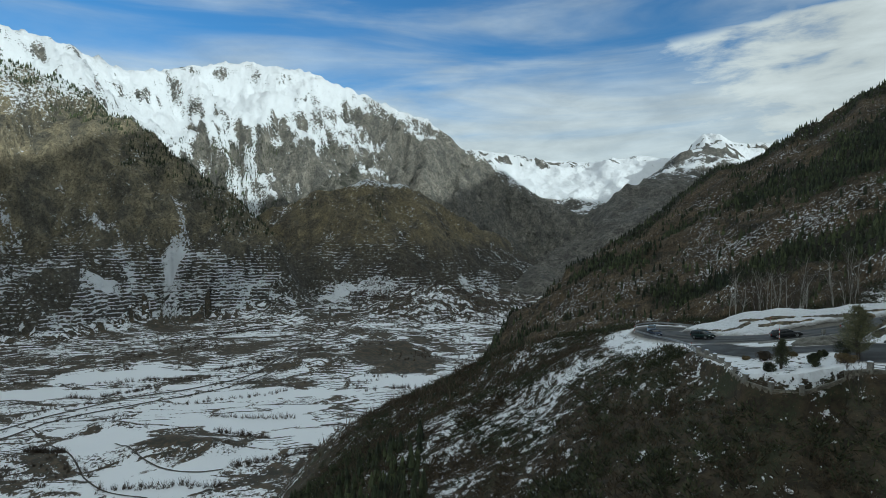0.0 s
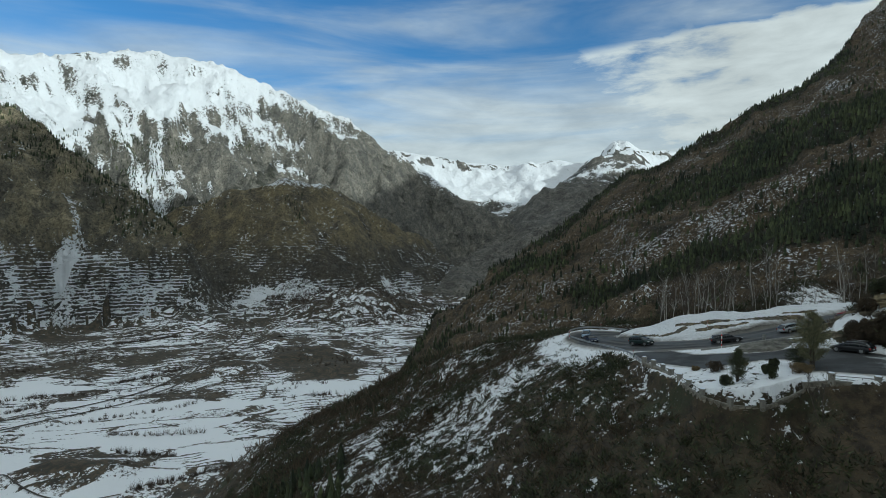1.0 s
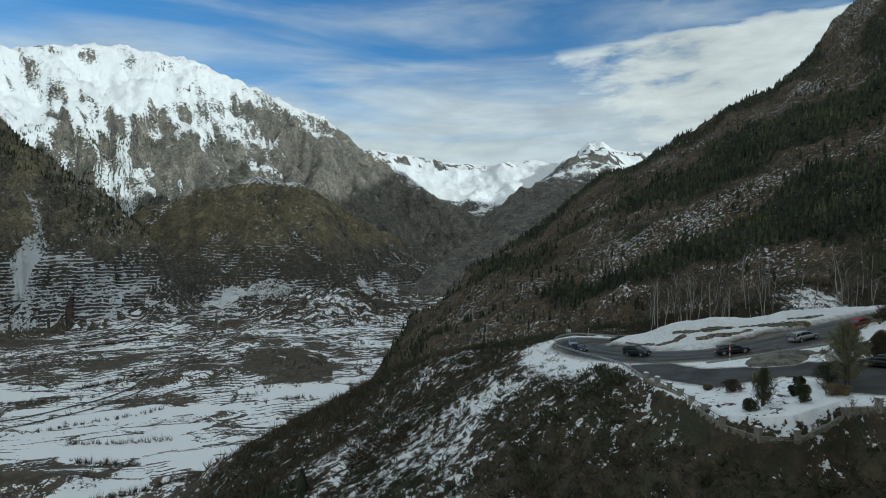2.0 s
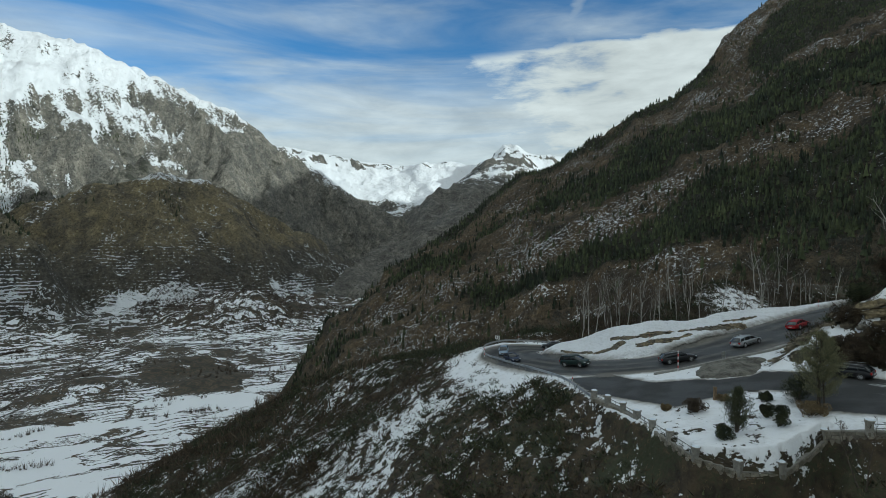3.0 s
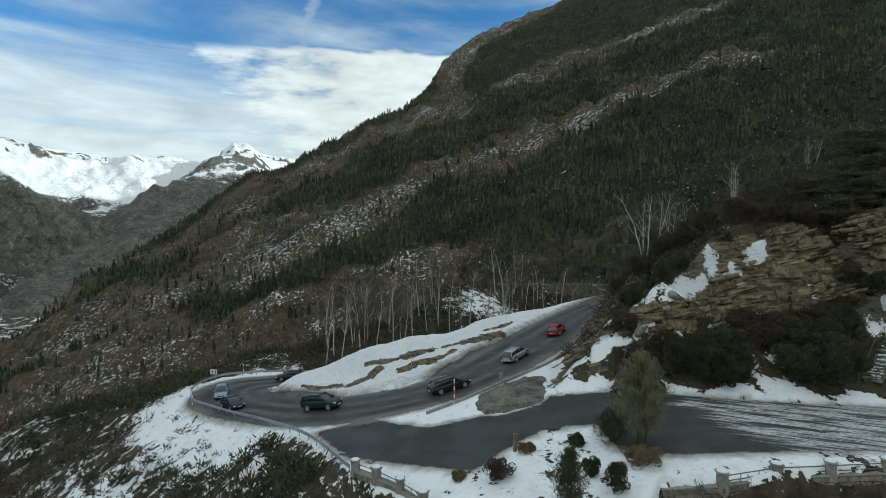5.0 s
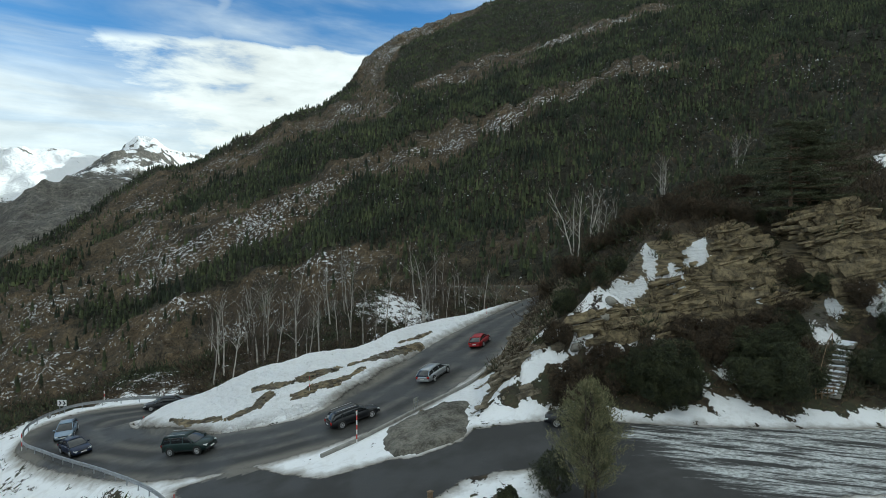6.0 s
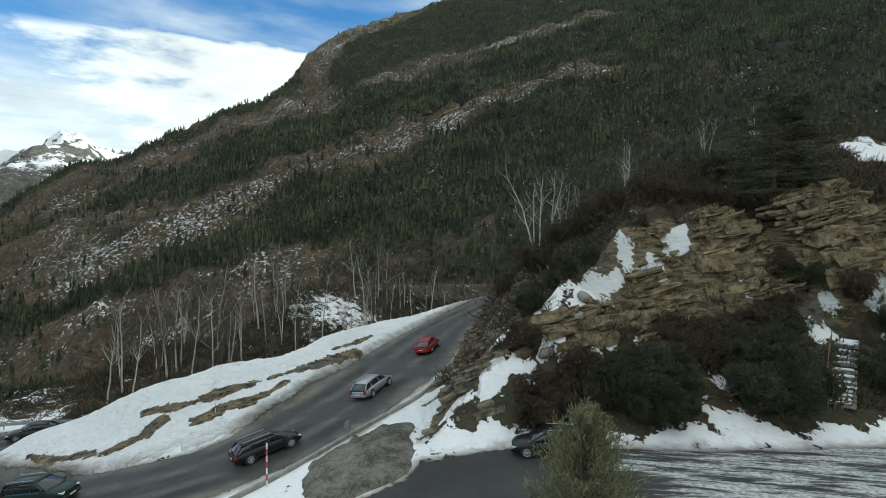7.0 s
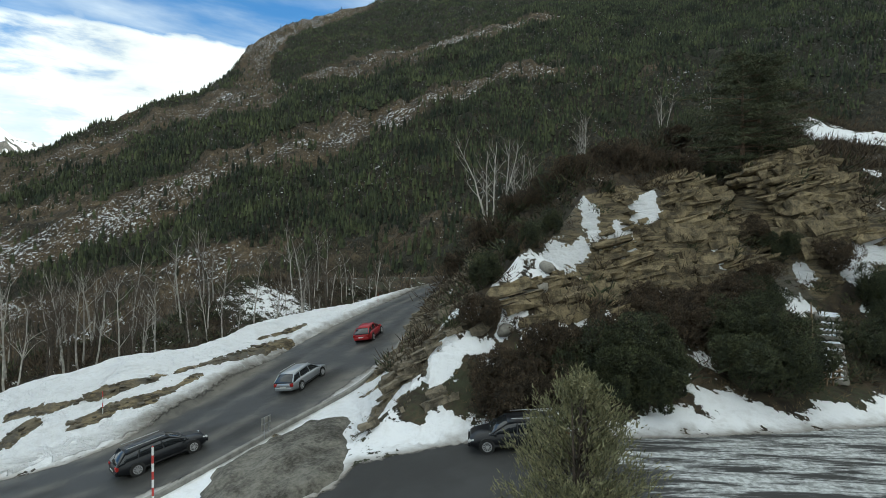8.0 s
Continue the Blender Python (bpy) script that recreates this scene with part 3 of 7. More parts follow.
def mountain_material(name, rock_a, rock_b, wood, size, speck, soft, woodiness, edge=0.10, terrace=0.0, snow=SNOW, steep=0.0, wooded=False, patchy=0.55, runs=0.0):
    """Rock, scrub and snow of a far slope. size: metres of the broad mottling; speck: metres of the snow's grain."""
    m, t, b = surface(name, 0.95)
    p = place(t)
    broad = noise_tex(t, p, 1 / size, 5, 0.6, 0.4)
    mid = noise_tex(t, p, 4.3 / size, 5, 0.65)
    grain = noise_tex(t, p, 1 / speck, 3, 0.7)
    streaks = noise_tex(t, stretched(t, p, (1, 1, 0.25), (0, 0, 0.6)), 3.0 / size, 6, 0.7, 0.3)
    runnels = noise_tex(t, stretched(t, p, (1.0, 0.7, 0.62), (0, 0.5, 0.5)), 7.0 / size, 6, 0.72, 0.6)
    rock = blend(t, step_up(t, streaks, 0.35, 0.68), rock_a, rock_b)
    bush = step_up(t, maths(t, "ADD", maths(t, "MULTIPLY", broad, 0.6), maths(t, "MULTIPLY", mid, 0.5)), 0.62 - woodiness, 0.74 - woodiness)
    col = blend(t, bush, rock, wood)
    if wooded:
        col = blend(t, attr(t, "bare"), (0.036, 0.034, 0.020), col)
    dark = nn(t, "ShaderNodeMapRange")
    wire(t, maths(t, "ADD", maths(t, "MULTIPLY", grain, 0.5), maths(t, "MULTIPLY", runnels, 0.5)), dark.inputs[0])
    dark.inputs[1].default_value, dark.inputs[2].default_value, dark.inputs[3].default_value, dark.inputs[4].default_value = 0.3, 0.7, 0.35, 1.75
    # thin dark lines, the shade of clefts put into the colour, and small dark shrubs
    cleft = step_up(t, maths(t, "ABSOLUTE", maths(t, "SUBTRACT", runnels, 0.5)), 0.0, 0.030)
    fleck = noise_tex(t, p, 2.2 / speck, 2, 0.6)
    shrub = maths(t, "SUBTRACT", 1.0, maths(t, "MULTIPLY", step_up(t, fleck, 0.56, 0.64), 0.55))
    tone = maths(t, "MULTIPLY", maths(t, "MULTIPLY", dark.outputs[0], maths(t, "MULTIPLY_ADD", cleft, 0.50, 0.50)), shrub)
    scale = nn(t, "ShaderNodeVectorMath", operation="SCALE")
    wire(t, col, scale.inputs[0])
    wire(t, tone, scale.inputs["Scale"])
    s = maths(t, "ADD", attr(t, "snow"), maths(t, "MULTIPLY", maths(t, "SUBTRACT", grain, 0.5), soft))
    s = maths(t, "ADD", s, maths(t, "MULTIPLY", maths(t, "SUBTRACT", mid, 0.5), patchy))
    s = maths(t, "ADD", s, maths(t, "MULTIPLY", maths(t, "SUBTRACT", fleck, 0.5), 0.55 * soft))
    s = maths(t, "ADD", s, maths(t, "MULTIPLY", maths(t, "SUBTRACT", runnels, 0.5), runs))
    if steep:
        facing = nn(t, "ShaderNodeSeparateXYZ")
        wire(t, nn(t, "ShaderNodeNewGeometry").outputs["Normal"], facing.inputs[0])
        s = maths(t, "ADD", s, maths(t, "MULTIPLY", maths(t, "SUBTRACT", facing.outputs[2], 0.70), steep))
    if terrace:
        sep = nn(t, "ShaderNodeSeparateXYZ")
        wire(t, p, sep.inputs[0])
        low = step_up(t, sep.outputs[2], 45.0, -70.0)
        plan = nn(t, "ShaderNodeVectorMath", operation="MULTIPLY_ADD")
        wire(t, nn(t, "ShaderNodeTexNoise", **{"Scale": 0.01}).outputs["Color"], plan.inputs[0])
        plan.inputs[1].default_value = (60, 60, 0)
        wire(t, p, plan.inputs[2])
        plot = nn(t, "ShaderNodeTexVoronoi", feature="F1")
        plot.inputs["Scale"].default_value = 1 / 90
        wire(t, plan.outputs[0], plot.inputs["Vector"])
        hue = nn(t, "ShaderNodeSeparateColor")
        wire(t, plot.outputs["Color"], hue.inputs[0])
        wave = maths(t, "FRACT", maths(t, "ADD", maths(t, "MULTIPLY", sep.outputs[2], 1 / terrace), maths(t, "ADD", maths(t, "MULTIPLY", hue.outputs[0], 4.0), maths(t, "MULTIPLY", maths(t, "ADD", mid, broad), 1.8))))
        wall = maths(t, "MULTIPLY", maths(t, "MULTIPLY", step_up(t, wave, 0.22, 0.45), low), maths(t, "MULTIPLY", step_up(t, hue.outputs[1], 0.1, 0.4), step_up(t, noise_tex(t, stretched(t, p, (1, 1, 2.5)), 1 / 26, 4, 0.7), 0.36, 0.54)))
        s = maths(t, "SUBTRACT", maths(t, "ADD", s, maths(t, "MULTIPLY", low, 0.12)), maths(t, "MULTIPLY", wall, maths(t, "MULTIPLY", step_up(t, grain, 0.36, 0.56), 0.80)))
        s = maths(t, "ADD", s, maths(t, "MULTIPLY", maths(t, "SUBTRACT", hue.outputs[2], 0.5), maths(t, "MULTIPLY", low, 0.45)))
    ground = scale.outputs[0]
    if terrace:
        ground = blend(t, maths(t, "MULTIPLY", low, 0.8), ground, blend(t, step_up(t, grain, 0.4, 0.6), (0.042, 0.040, 0.036), (0.105, 0.098, 0.085)))
    fac = step_up(t, s, 0.5 - edge, 0.5 + edge)
    wire(t, blend(t, fac, ground, snow), b.inputs["Base Color"])
    relief(t, b, maths(t, "ADD", maths(t, "ADD", mid, maths(t, "MULTIPLY", runnels, 0.8)), maths(t, "MULTIPLY", maths(t, "SUBTRACT", 1.0, fac), maths(t, "MULTIPLY", grain, 0.35))), 1.0, size * 0.12)
    return m


def valley_material():
    m, t, b = surface("valley_fields", 0.95)
    p = place(t)
    wobble = nn(t, "ShaderNodeVectorMath", operation="MULTIPLY_ADD")
    node = nn(t, "ShaderNodeTexNoise")
    node.inputs["Scale"].default_value = 0.012
    wire(t, p, node.inputs["Vector"])
    wire(t, node.outputs["Color"], wobble.inputs[0])
    wobble.inputs[1].default_value = (45, 45, 0)
    wire(t, p, wobble.inputs[2])
    lie = nn(t, "ShaderNodeMapping")
    lie.inputs["Rotation"].default_value = (0, 0, radians(-42))
    wire(t, wobble.outputs[0], lie.inputs["Vector"])
    lie = lie.outputs[0]

    def fields(coord, scale, feature):
        node = nn(t, "ShaderNodeTexVoronoi", feature=feature)
        node.inputs["Scale"].default_value = scale
        wire(t, coord, node.inputs["Vector"])
        return node

    grain = noise_tex(t, p, 0.30, 4, 0.75)
    mid = noise_tex(t, p, 0.022, 6, 0.62, 0.5)
    tufts = noise_tex(t, p, 0.085, 5, 0.72)
    plots = stretched(t, lie, (0.40, 1.0, 0.0))
    cells = fields(plots, 1 / 40, "F1")
    rim = fields(plots, 1 / 40, "DISTANCE_TO_EDGE")
    sep = nn(t, "ShaderNodeSeparateColor")
    wire(t, cells.outputs["Color"], sep.inputs[0])
    open_field = attr(t, "bare")
    rough = maths(t, "SUBTRACT", 1.0, maths(t, "MULTIPLY", open_field, 0.92))
    scrub = blend(t, step_up(t, tufts, 0.35, 0.65), (0.046, 0.039, 0.032), (0.125, 0.095, 0.062))
    scrub = blend(t, step_up(t, grain, 0.45, 0.6), scrub, (0.050, 0.050, 0.038))
    # snow thinned by grain, scrub and the use of each plot
    s = maths(t, "ADD", attr(t, "snow"), maths(t, "MULTIPLY", maths(t, "SUBTRACT", mid, 0.5), maths(t, "MULTIPLY", rough, 0.9)))
    s = maths(t, "ADD", s, maths(t, "MULTIPLY", maths(t, "SUBTRACT", grain, 0.5), maths(t, "MULTIPLY_ADD", rough, 1.5, 0.4)))
    s = maths(t, "ADD", s, maths(t, "MULTIPLY", maths(t, "SUBTRACT", tufts, 0.5), maths(t, "MULTIPLY", rough, 1.1)))
    s = maths(t, "ADD", s, maths(t, "MULTIPLY", maths(t, "SUBTRACT", sep.outputs[0], 0.5), maths(t, "MULTIPLY", rough, 0.45)))
    # low walls and furrows along the fields, broken, each plot with its own spacing
    pos = nn(t, "ShaderNodeSeparateXYZ")
    wire(t, lie, pos.inputs[0])
    wave = maths(t, "FRACT", maths(t, "ADD", maths(t, "MULTIPLY", pos.outputs[1], maths(t, "MULTIPLY_ADD", sep.outputs[2], 0.05, 0.055)), maths(t, "ADD", maths(t, "MULTIPLY", sep.outputs[1], 5.0), maths(t, "MULTIPLY", mid, 3.0))))
    broken = step_up(t, noise_tex(t, stretched(t, lie, (0.3, 1.0, 1.0)), 0.07, 4, 0.65), 0.40, 0.56)
    furrow = maths(t, "MULTIPLY", maths(t, "MULTIPLY", step_up(t, wave, 0.66, 0.86), broken), maths(t, "MULTIPLY", step_up(t, sep.outputs[1], 0.22, 0.40), rough))
    hedge = maths(t, "MULTIPLY", maths(t, "MULTIPLY", step_up(t, rim.outputs["Distance"], 0.075, 0.020), step_up(t, tufts, 0.40, 0.54)), maths(t, "MULTIPLY_ADD", rough, 0.75, 0.25))
    # terrace walls on the gentle ground at the foot of the flank
    reach = nn(t, "ShaderNodeVectorMath", operation="DISTANCE")
    wire(t, p, reach.inputs[0])
    reach.inputs[1].default_value = EYE0
    tiers = maths(t, "MULTIPLY", step_up(t, reach.outputs["Value"], 900.0, 1050.0), step_up(t, mid, 0.28, 0.50))
    wave = maths(t, "FRACT", maths(t, "ADD", maths(t, "MULTIPLY", reach.outputs["Value"], 1 / 21), maths(t, "ADD", maths(t, "MULTIPLY", sep.outputs[2], 5.0), maths(t, "MULTIPLY", mid, 5.0))))
    tier = maths(t, "MULTIPLY", maths(t, "MULTIPLY", step_up(t, wave, 0.40, 0.66), tiers), step_up(t, grain, 0.34, 0.55))
    dark = maths(t, "MAXIMUM", maths(t, "MAXIMUM", furrow, hedge), tier)
    s = maths(t, "SUBTRACT", s, maths(t, "MULTIPLY", dark, 0.62))
    fac = step_up(t, s, 0.40, 0.52)
    wire(t, blend(t, fac, scrub, SNOW), b.inputs["Base Color"])
    relief(t, b, maths(t, "ADD", mid, maths(t, "MULTIPLY", grain, 0.2)), 0.6, 4.0)
    return m


def ground_material():
    """The hill by the road: asphalt with wear and slush, snow with crisp edges, dead grass and earth."""
    m, t, b = surface("hill_ground", 0.95)
    p = place(t)
    fine = noise_tex(t, p, 3.2, 5, 0.65)
    mid = noise_tex(t, p, 0.8, 5, 0.6, 0.3)
    wide = noise_tex(t, p, 0.16, 4, 0.55)
    tiny = noise_tex(t, p, 26.0, 3, 0.6)
    edge = maths(t, "ADD", attr(t, "paved"), maths(t, "MULTIPLY", maths(t, "SUBTRACT", mid, 0.5), 0.7))
    edge = maths(t, "ADD", edge, maths(t, "MULTIPLY", maths(t, "SUBTRACT", fine, 0.5), 0.6))
    tar = step_up(t, edge, -0.10, 0.16)
    earth = blend(t, step_up(t, mid, 0.35, 0.65), (0.026, 0.020, 0.013), (0.078, 0.058, 0.034))
    earth = blend(t, step_up(t, maths(t, "ADD", maths(t, "MULTIPLY", wide, 0.6), maths(t, "MULTIPLY", fine, 0.4)), 0.48, 0.62), earth, (0.042, 0.046, 0.022))
    long = stretched(t, p, (1.0, 0.85, 1.0))
    s = maths(t, "ADD", attr(t, "snow"), maths(t, "MULTIPLY", maths(t, "SUBTRACT", noise_tex(t, long, 0.75, 5, 0.62, 0.3), 0.5), 2.3))
    s = maths(t, "ADD", s, maths(t, "MULTIPLY", maths(t, "SUBTRACT", noise_tex(t, long, 2.6, 5, 0.65), 0.5), 1.5))
    white = step_up(t, s, 0.46, 0.54)
    old = blend(t, maths(t, "MULTIPLY", step_up(t, maths(t, "ADD", maths(t, "MULTIPLY", mid, 0.6), maths(t, "MULTIPLY", fine, 0.4)), 0.46, 0.66), 0.35), SNOW, (0.60, 0.59, 0.58))
    dirty = blend(t, step_up(t, maths(t, "ADD", attr(t, "paved"), maths(t, "MULTIPLY", maths(t, "SUBTRACT", mid, 0.5), 1.6)), -1.3, 0.1), old, (0.30, 0.28, 0.25))
    bed = stretched(t, p, (0.5, 0.5, 2.6), (radians(-18), radians(20), radians(-33)))
    beds = noise_tex(t, bed, 1.5, 6, 0.7, 0.5)
    stone = blend(t, step_up(t, beds, 0.36, 0.66), (0.068, 0.055, 0.034), (0.295, 0.236, 0.136))
    stone = blend(t, step_up(t, wide, 0.45, 0.7), stone, (0.13, 0.12, 0.10))
    rocky = step_up(t, maths(t, "ADD", attr(t, "rock"), maths(t, "MULTIPLY", maths(t, "SUBTRACT", mid, 0.5), 0.9)), 0.44, 0.60)
    earth = blend(t, rocky, earth, stone)
    off = blend(t, white, earth, dirty)
    # asphalt: dark wheel lanes, paler grit between and at the sides, slush on the car park
    lane = maths(t, "ADD", attr(t, "across"), maths(t, "MULTIPLY", maths(t, "SUBTRACT", wide, 0.5), 0.35))
    wheel = maths(t, "ABSOLUTE", maths(t, "SUBTRACT", lane, 0.30))
    grit = maths(t, "ADD", maths(t, "MULTIPLY", step_up(t, wheel, 0.20, 0.02), 0.55), maths(t, "MULTIPLY", step_up(t, lane, 0.60, 0.92), 0.85))
    grit = maths(t, "MULTIPLY", grit, step_up(t, maths(t, "ADD", maths(t, "MULTIPLY", mid, 0.35), maths(t, "MULTIPLY", wide, 0.65)), 0.34, 0.60), clamp=True)
    black = blend(t, tiny, (0.026, 0.026, 0.026), (0.046, 0.045, 0.043))
    road = blend(t, grit, black, (0.185, 0.172, 0.148))
    q = stretched(t, stretched(t, p, (1, 1, 1), (0, 0, radians(42))), (0.24, 1.7, 1.0))
    slush = noise_tex(t, q, 1.0, 8, 0.74, 0.5)
    ice = step_up(t, maths(t, "ADD", slush, maths(t, "MULTIPLY", maths(t, "SUBTRACT", attr(t, "ice"), 1.0), 0.55)), 0.43, 0.57)
    road = blend(t, maths(t, "MULTIPLY", ice, 0.9), road, blend(t, step_up(t, fine, 0.40, 0.60), (0.34, 0.35, 0.34), (0.62, 0.64, 0.64)))
    wire(t, blend(t, tar, off, road), b.inputs["Base Color"])
    gloss = nn(t, "ShaderNodeMapRange")
    wire(t, maths(t, "MULTIPLY", tar, step_up(t, wide, 0.62, 0.40)), gloss.inputs[0])
    gloss.inputs[3].default_value, gloss.inputs[4].default_value = 0.92, 0.62
    wire(t, gloss.outputs[0], b.inputs["Roughness"])
    h = maths(t, "ADD", maths(t, "MULTIPLY", white, 0.35), maths(t, "MULTIPLY", maths(t, "ADD", mid, maths(t, "MULTIPLY", fine, 0.4)), 0.8))
    h = maths(t, "ADD", h, maths(t, "MULTIPLY", maths(t, "MULTIPLY", beds, rocky), 2.2))
    h = maths(t, "MULTIPLY", h, maths(t, "SUBTRACT", 1.05, tar))
    relief(t, b, maths(t, "ADD", h, maths(t, "MULTIPLY", tiny, 0.02)), 0.8, 0.30)
    return m


def mottled(name, a, c, size, rough=0.85, bump=0.3, each=0.0, island=0.0):
    """Two colours mixed by noise of that size in metres; each: spread of brightness from object to object, island: from piece to piece."""
    m, t, b = surface(name, rough)
    p = place(t)
    n = noise_tex(t, p, 1 / size, 6, 0.65, 0.2)
    f = noise_tex(t, p, 9 / size, 3, 0.6)
    col = blend(t, step_up(t, maths(t, "ADD", maths(t, "MULTIPLY", n, 0.7), maths(t, "MULTIPLY", f, 0.3)), 0.36, 0.66), a, c)
    for amount, out in ((each, "obj"), (island, "isl")):
        if not amount:
            continue
        rnd = nn(t, "ShaderNodeObjectInfo").outputs["Random"] if out == "obj" else nn(t, "ShaderNodeNewGeometry").outputs["Random Per Island"]
        mr = nn(t, "ShaderNodeMapRange")
        wire(t, rnd, mr.inputs[0])
        mr.inputs[3].default_value, mr.inputs[4].default_value = 1 - amount, 1 + amount
        sc = nn(t, "ShaderNodeVectorMath", operation="SCALE")
        wire(t, col, sc.inputs[0])
        wire(t, mr.outputs[0], sc.inputs["Scale"])
        col = sc.outputs[0]
    wire(t, col, b.inputs["Base Color"])
    if bump:
        relief(t, b, maths(t, "ADD", n, maths(t, "MULTIPLY", f, 0.4)), bump, size * 0.25)
    return m


MOUNTAIN = {
    0: valley_material(),
    1: mountain_material("massif_rock", (0.125, 0.120, 0.105), (0.26, 0.238, 0.195), (0.060, 0.060, 0.045), 120, 9, 1.7, 0.04, edge=0.05, steep=1.9, patchy=0.35, runs=1.0),
    2: mountain_material("buttress_scrub", (0.26, 0.210, 0.115), (0.11, 0.095, 0.068), (0.066, 0.057, 0.040), 150, 8, 1.4, 0.01, edge=0.06, terrace=7.5, runs=0.5),
    3: mountain_material("flank_rock", (0.115, 0.105, 0.080), (0.34, 0.285, 0.175), (0.064, 0.060, 0.046), 150, 8, 1.4, -0.01, edge=0.06, terrace=7.5, runs=0.6),
    4: mountain_material("range_snow", (0.115, 0.108, 0.094), (0.21, 0.195, 0.165), (0.070, 0.067, 0.054), 170, 14, 0.5, -0.1, edge=0.06, steep=1.5, patchy=0.4, runs=0.7),
    5: mountain_material("spur_rock", (0.075, 0.078, 0.080), (0.12, 0.115, 0.105), (0.040, 0.044, 0.042), 150, 14, 1.0, 0.12, edge=0.05, steep=1.2, runs=0.7),
    6: mountain_material("slope_scrub", (0.150, 0.108, 0.060), (0.060, 0.051, 0.036), (0.030, 0.027, 0.018), 48, 2.6, 2.8, 0.03, edge=0.05, wooded=True, patchy=0.35),
}
GROUND = ground_material()


# ---- ground ----
def fast_mesh(name, verts, faces, smooth_shade=True):
    """A mesh from arrays; all faces have the same number of corners."""
    me = bpy.data.meshes.new(name)
    n, k = faces.shape
    me.vertices.add(len(verts))
    me.vertices.foreach_set("co", np.ascontiguousarray(verts, dtype=np.float32).ravel())
    me.loops.add(n * k)
    me.loops.foreach_set("vertex_index", np.ascontiguousarray(faces, dtype=np.int32).ravel())
    me.polygons.add(n)
    me.polygons.foreach_set("loop_start", np.arange(0, n * k, k, dtype=np.int32))
    me.polygons.foreach_set("use_smooth", np.full(n, smooth_shade))
    me.update(calc_edges=True)
    return me


def grid_object(name, verts, faces, material, values):
    used, faces = np.unique(faces, return_inverse=True)
    me = fast_mesh(name, verts[used], faces.reshape(-1, 4))
    for key, v in values.items():
        me.attributes.new(key, "FLOAT", "POINT").data.foreach_set("value", v[used].astype(np.float32))
    me.materials.append(material)
    return new(name, me)


FORMS = [("valley_floor", "snowy valley floor with walled fields and brown scrub"), ("mountain_massif", "snow-covered rocky massif with grey crest"),
         ("mountain_buttress", "brown scrubby buttress below the snowy massif"), ("mountain_flank", "ochre rock flank with snowy terraces at its foot"),
         ("mountain_range", "distant white snow range under the clouds"), ("mountain_spur", "dark wooded spur with snow on top"),
         ("mountain_slope", "steep shaded slope of scree, rock bands and pines"), ("hillside", "brown hillside with snow patches below the road")]


def quads_of(n, m):
    i = (np.arange(n - 1)[:, None] * m + np.arange(m - 1)).ravel()
    return np.column_stack([i, i + m, i + m + 1, i + 1])


def hill_values(x, y):
    d, _, way = rim_values(x, y)
    within = inside(x, y, RIM)
    tar, across, road = asphalt(x, y)
    rock = smooth(0.2, 0.6, way) * np.maximum(smooth(9.5, 12, d) * smooth(20, 16, d) * smooth(22, 28, x) * smooth(2, -3, y), 0.8 * smooth(9, 5, d) * smooth(-5, -1, y))
    rock = np.maximum(rock, 0.62 * inside(x, y, BANK))
    ice = smooth(9, 17, x) * smooth(-9, -14, y) * (road < 0)
    return {"snow": snow_near(x, y, d, way, within), "paved": tar, "across": np.where(road > -1, across, 0.52), "ice": ice.astype(float), "rock": rock}


def build_far():
    bear = radians(1) * np.concatenate([np.arange(-265, -86, 4.0), np.arange(-86, 92, 0.22), np.array([95.0])])
    rad = 165 * (4780 / 165) ** (np.arange(340) / 339)
    b, r = np.meshgrid(bear, rad)
    x, y = (-10 + r * np.sin(b)).ravel(), (-40 + r * np.cos(b)).ravel()
    z, own = height(x, y)
    verts = np.column_stack([x, y, z - 1.5 * smooth(215, 185, r).ravel()])
    quads = quads_of(*b.shape)
    kind = own[quads[:, 0]]
    for k in np.unique(kind):
        vals = hill_values(x, y) if k == 7 else {"snow": snow_far(k, x, y, z), "bare": smooth(-0.2, 0.25, slope_bands(x, y)) if k == 6 else (clean_field(x, y) if k == 0 else 0 * x)}
        ob = grid_object(FORMS[k][0], verts, quads[kind == k][:, ::-1], GROUND if k == 7 else MOUNTAIN[k], vals)
        tagged(ob, FORMS[k][1], "mountain" if k else "valley", kind="structure")


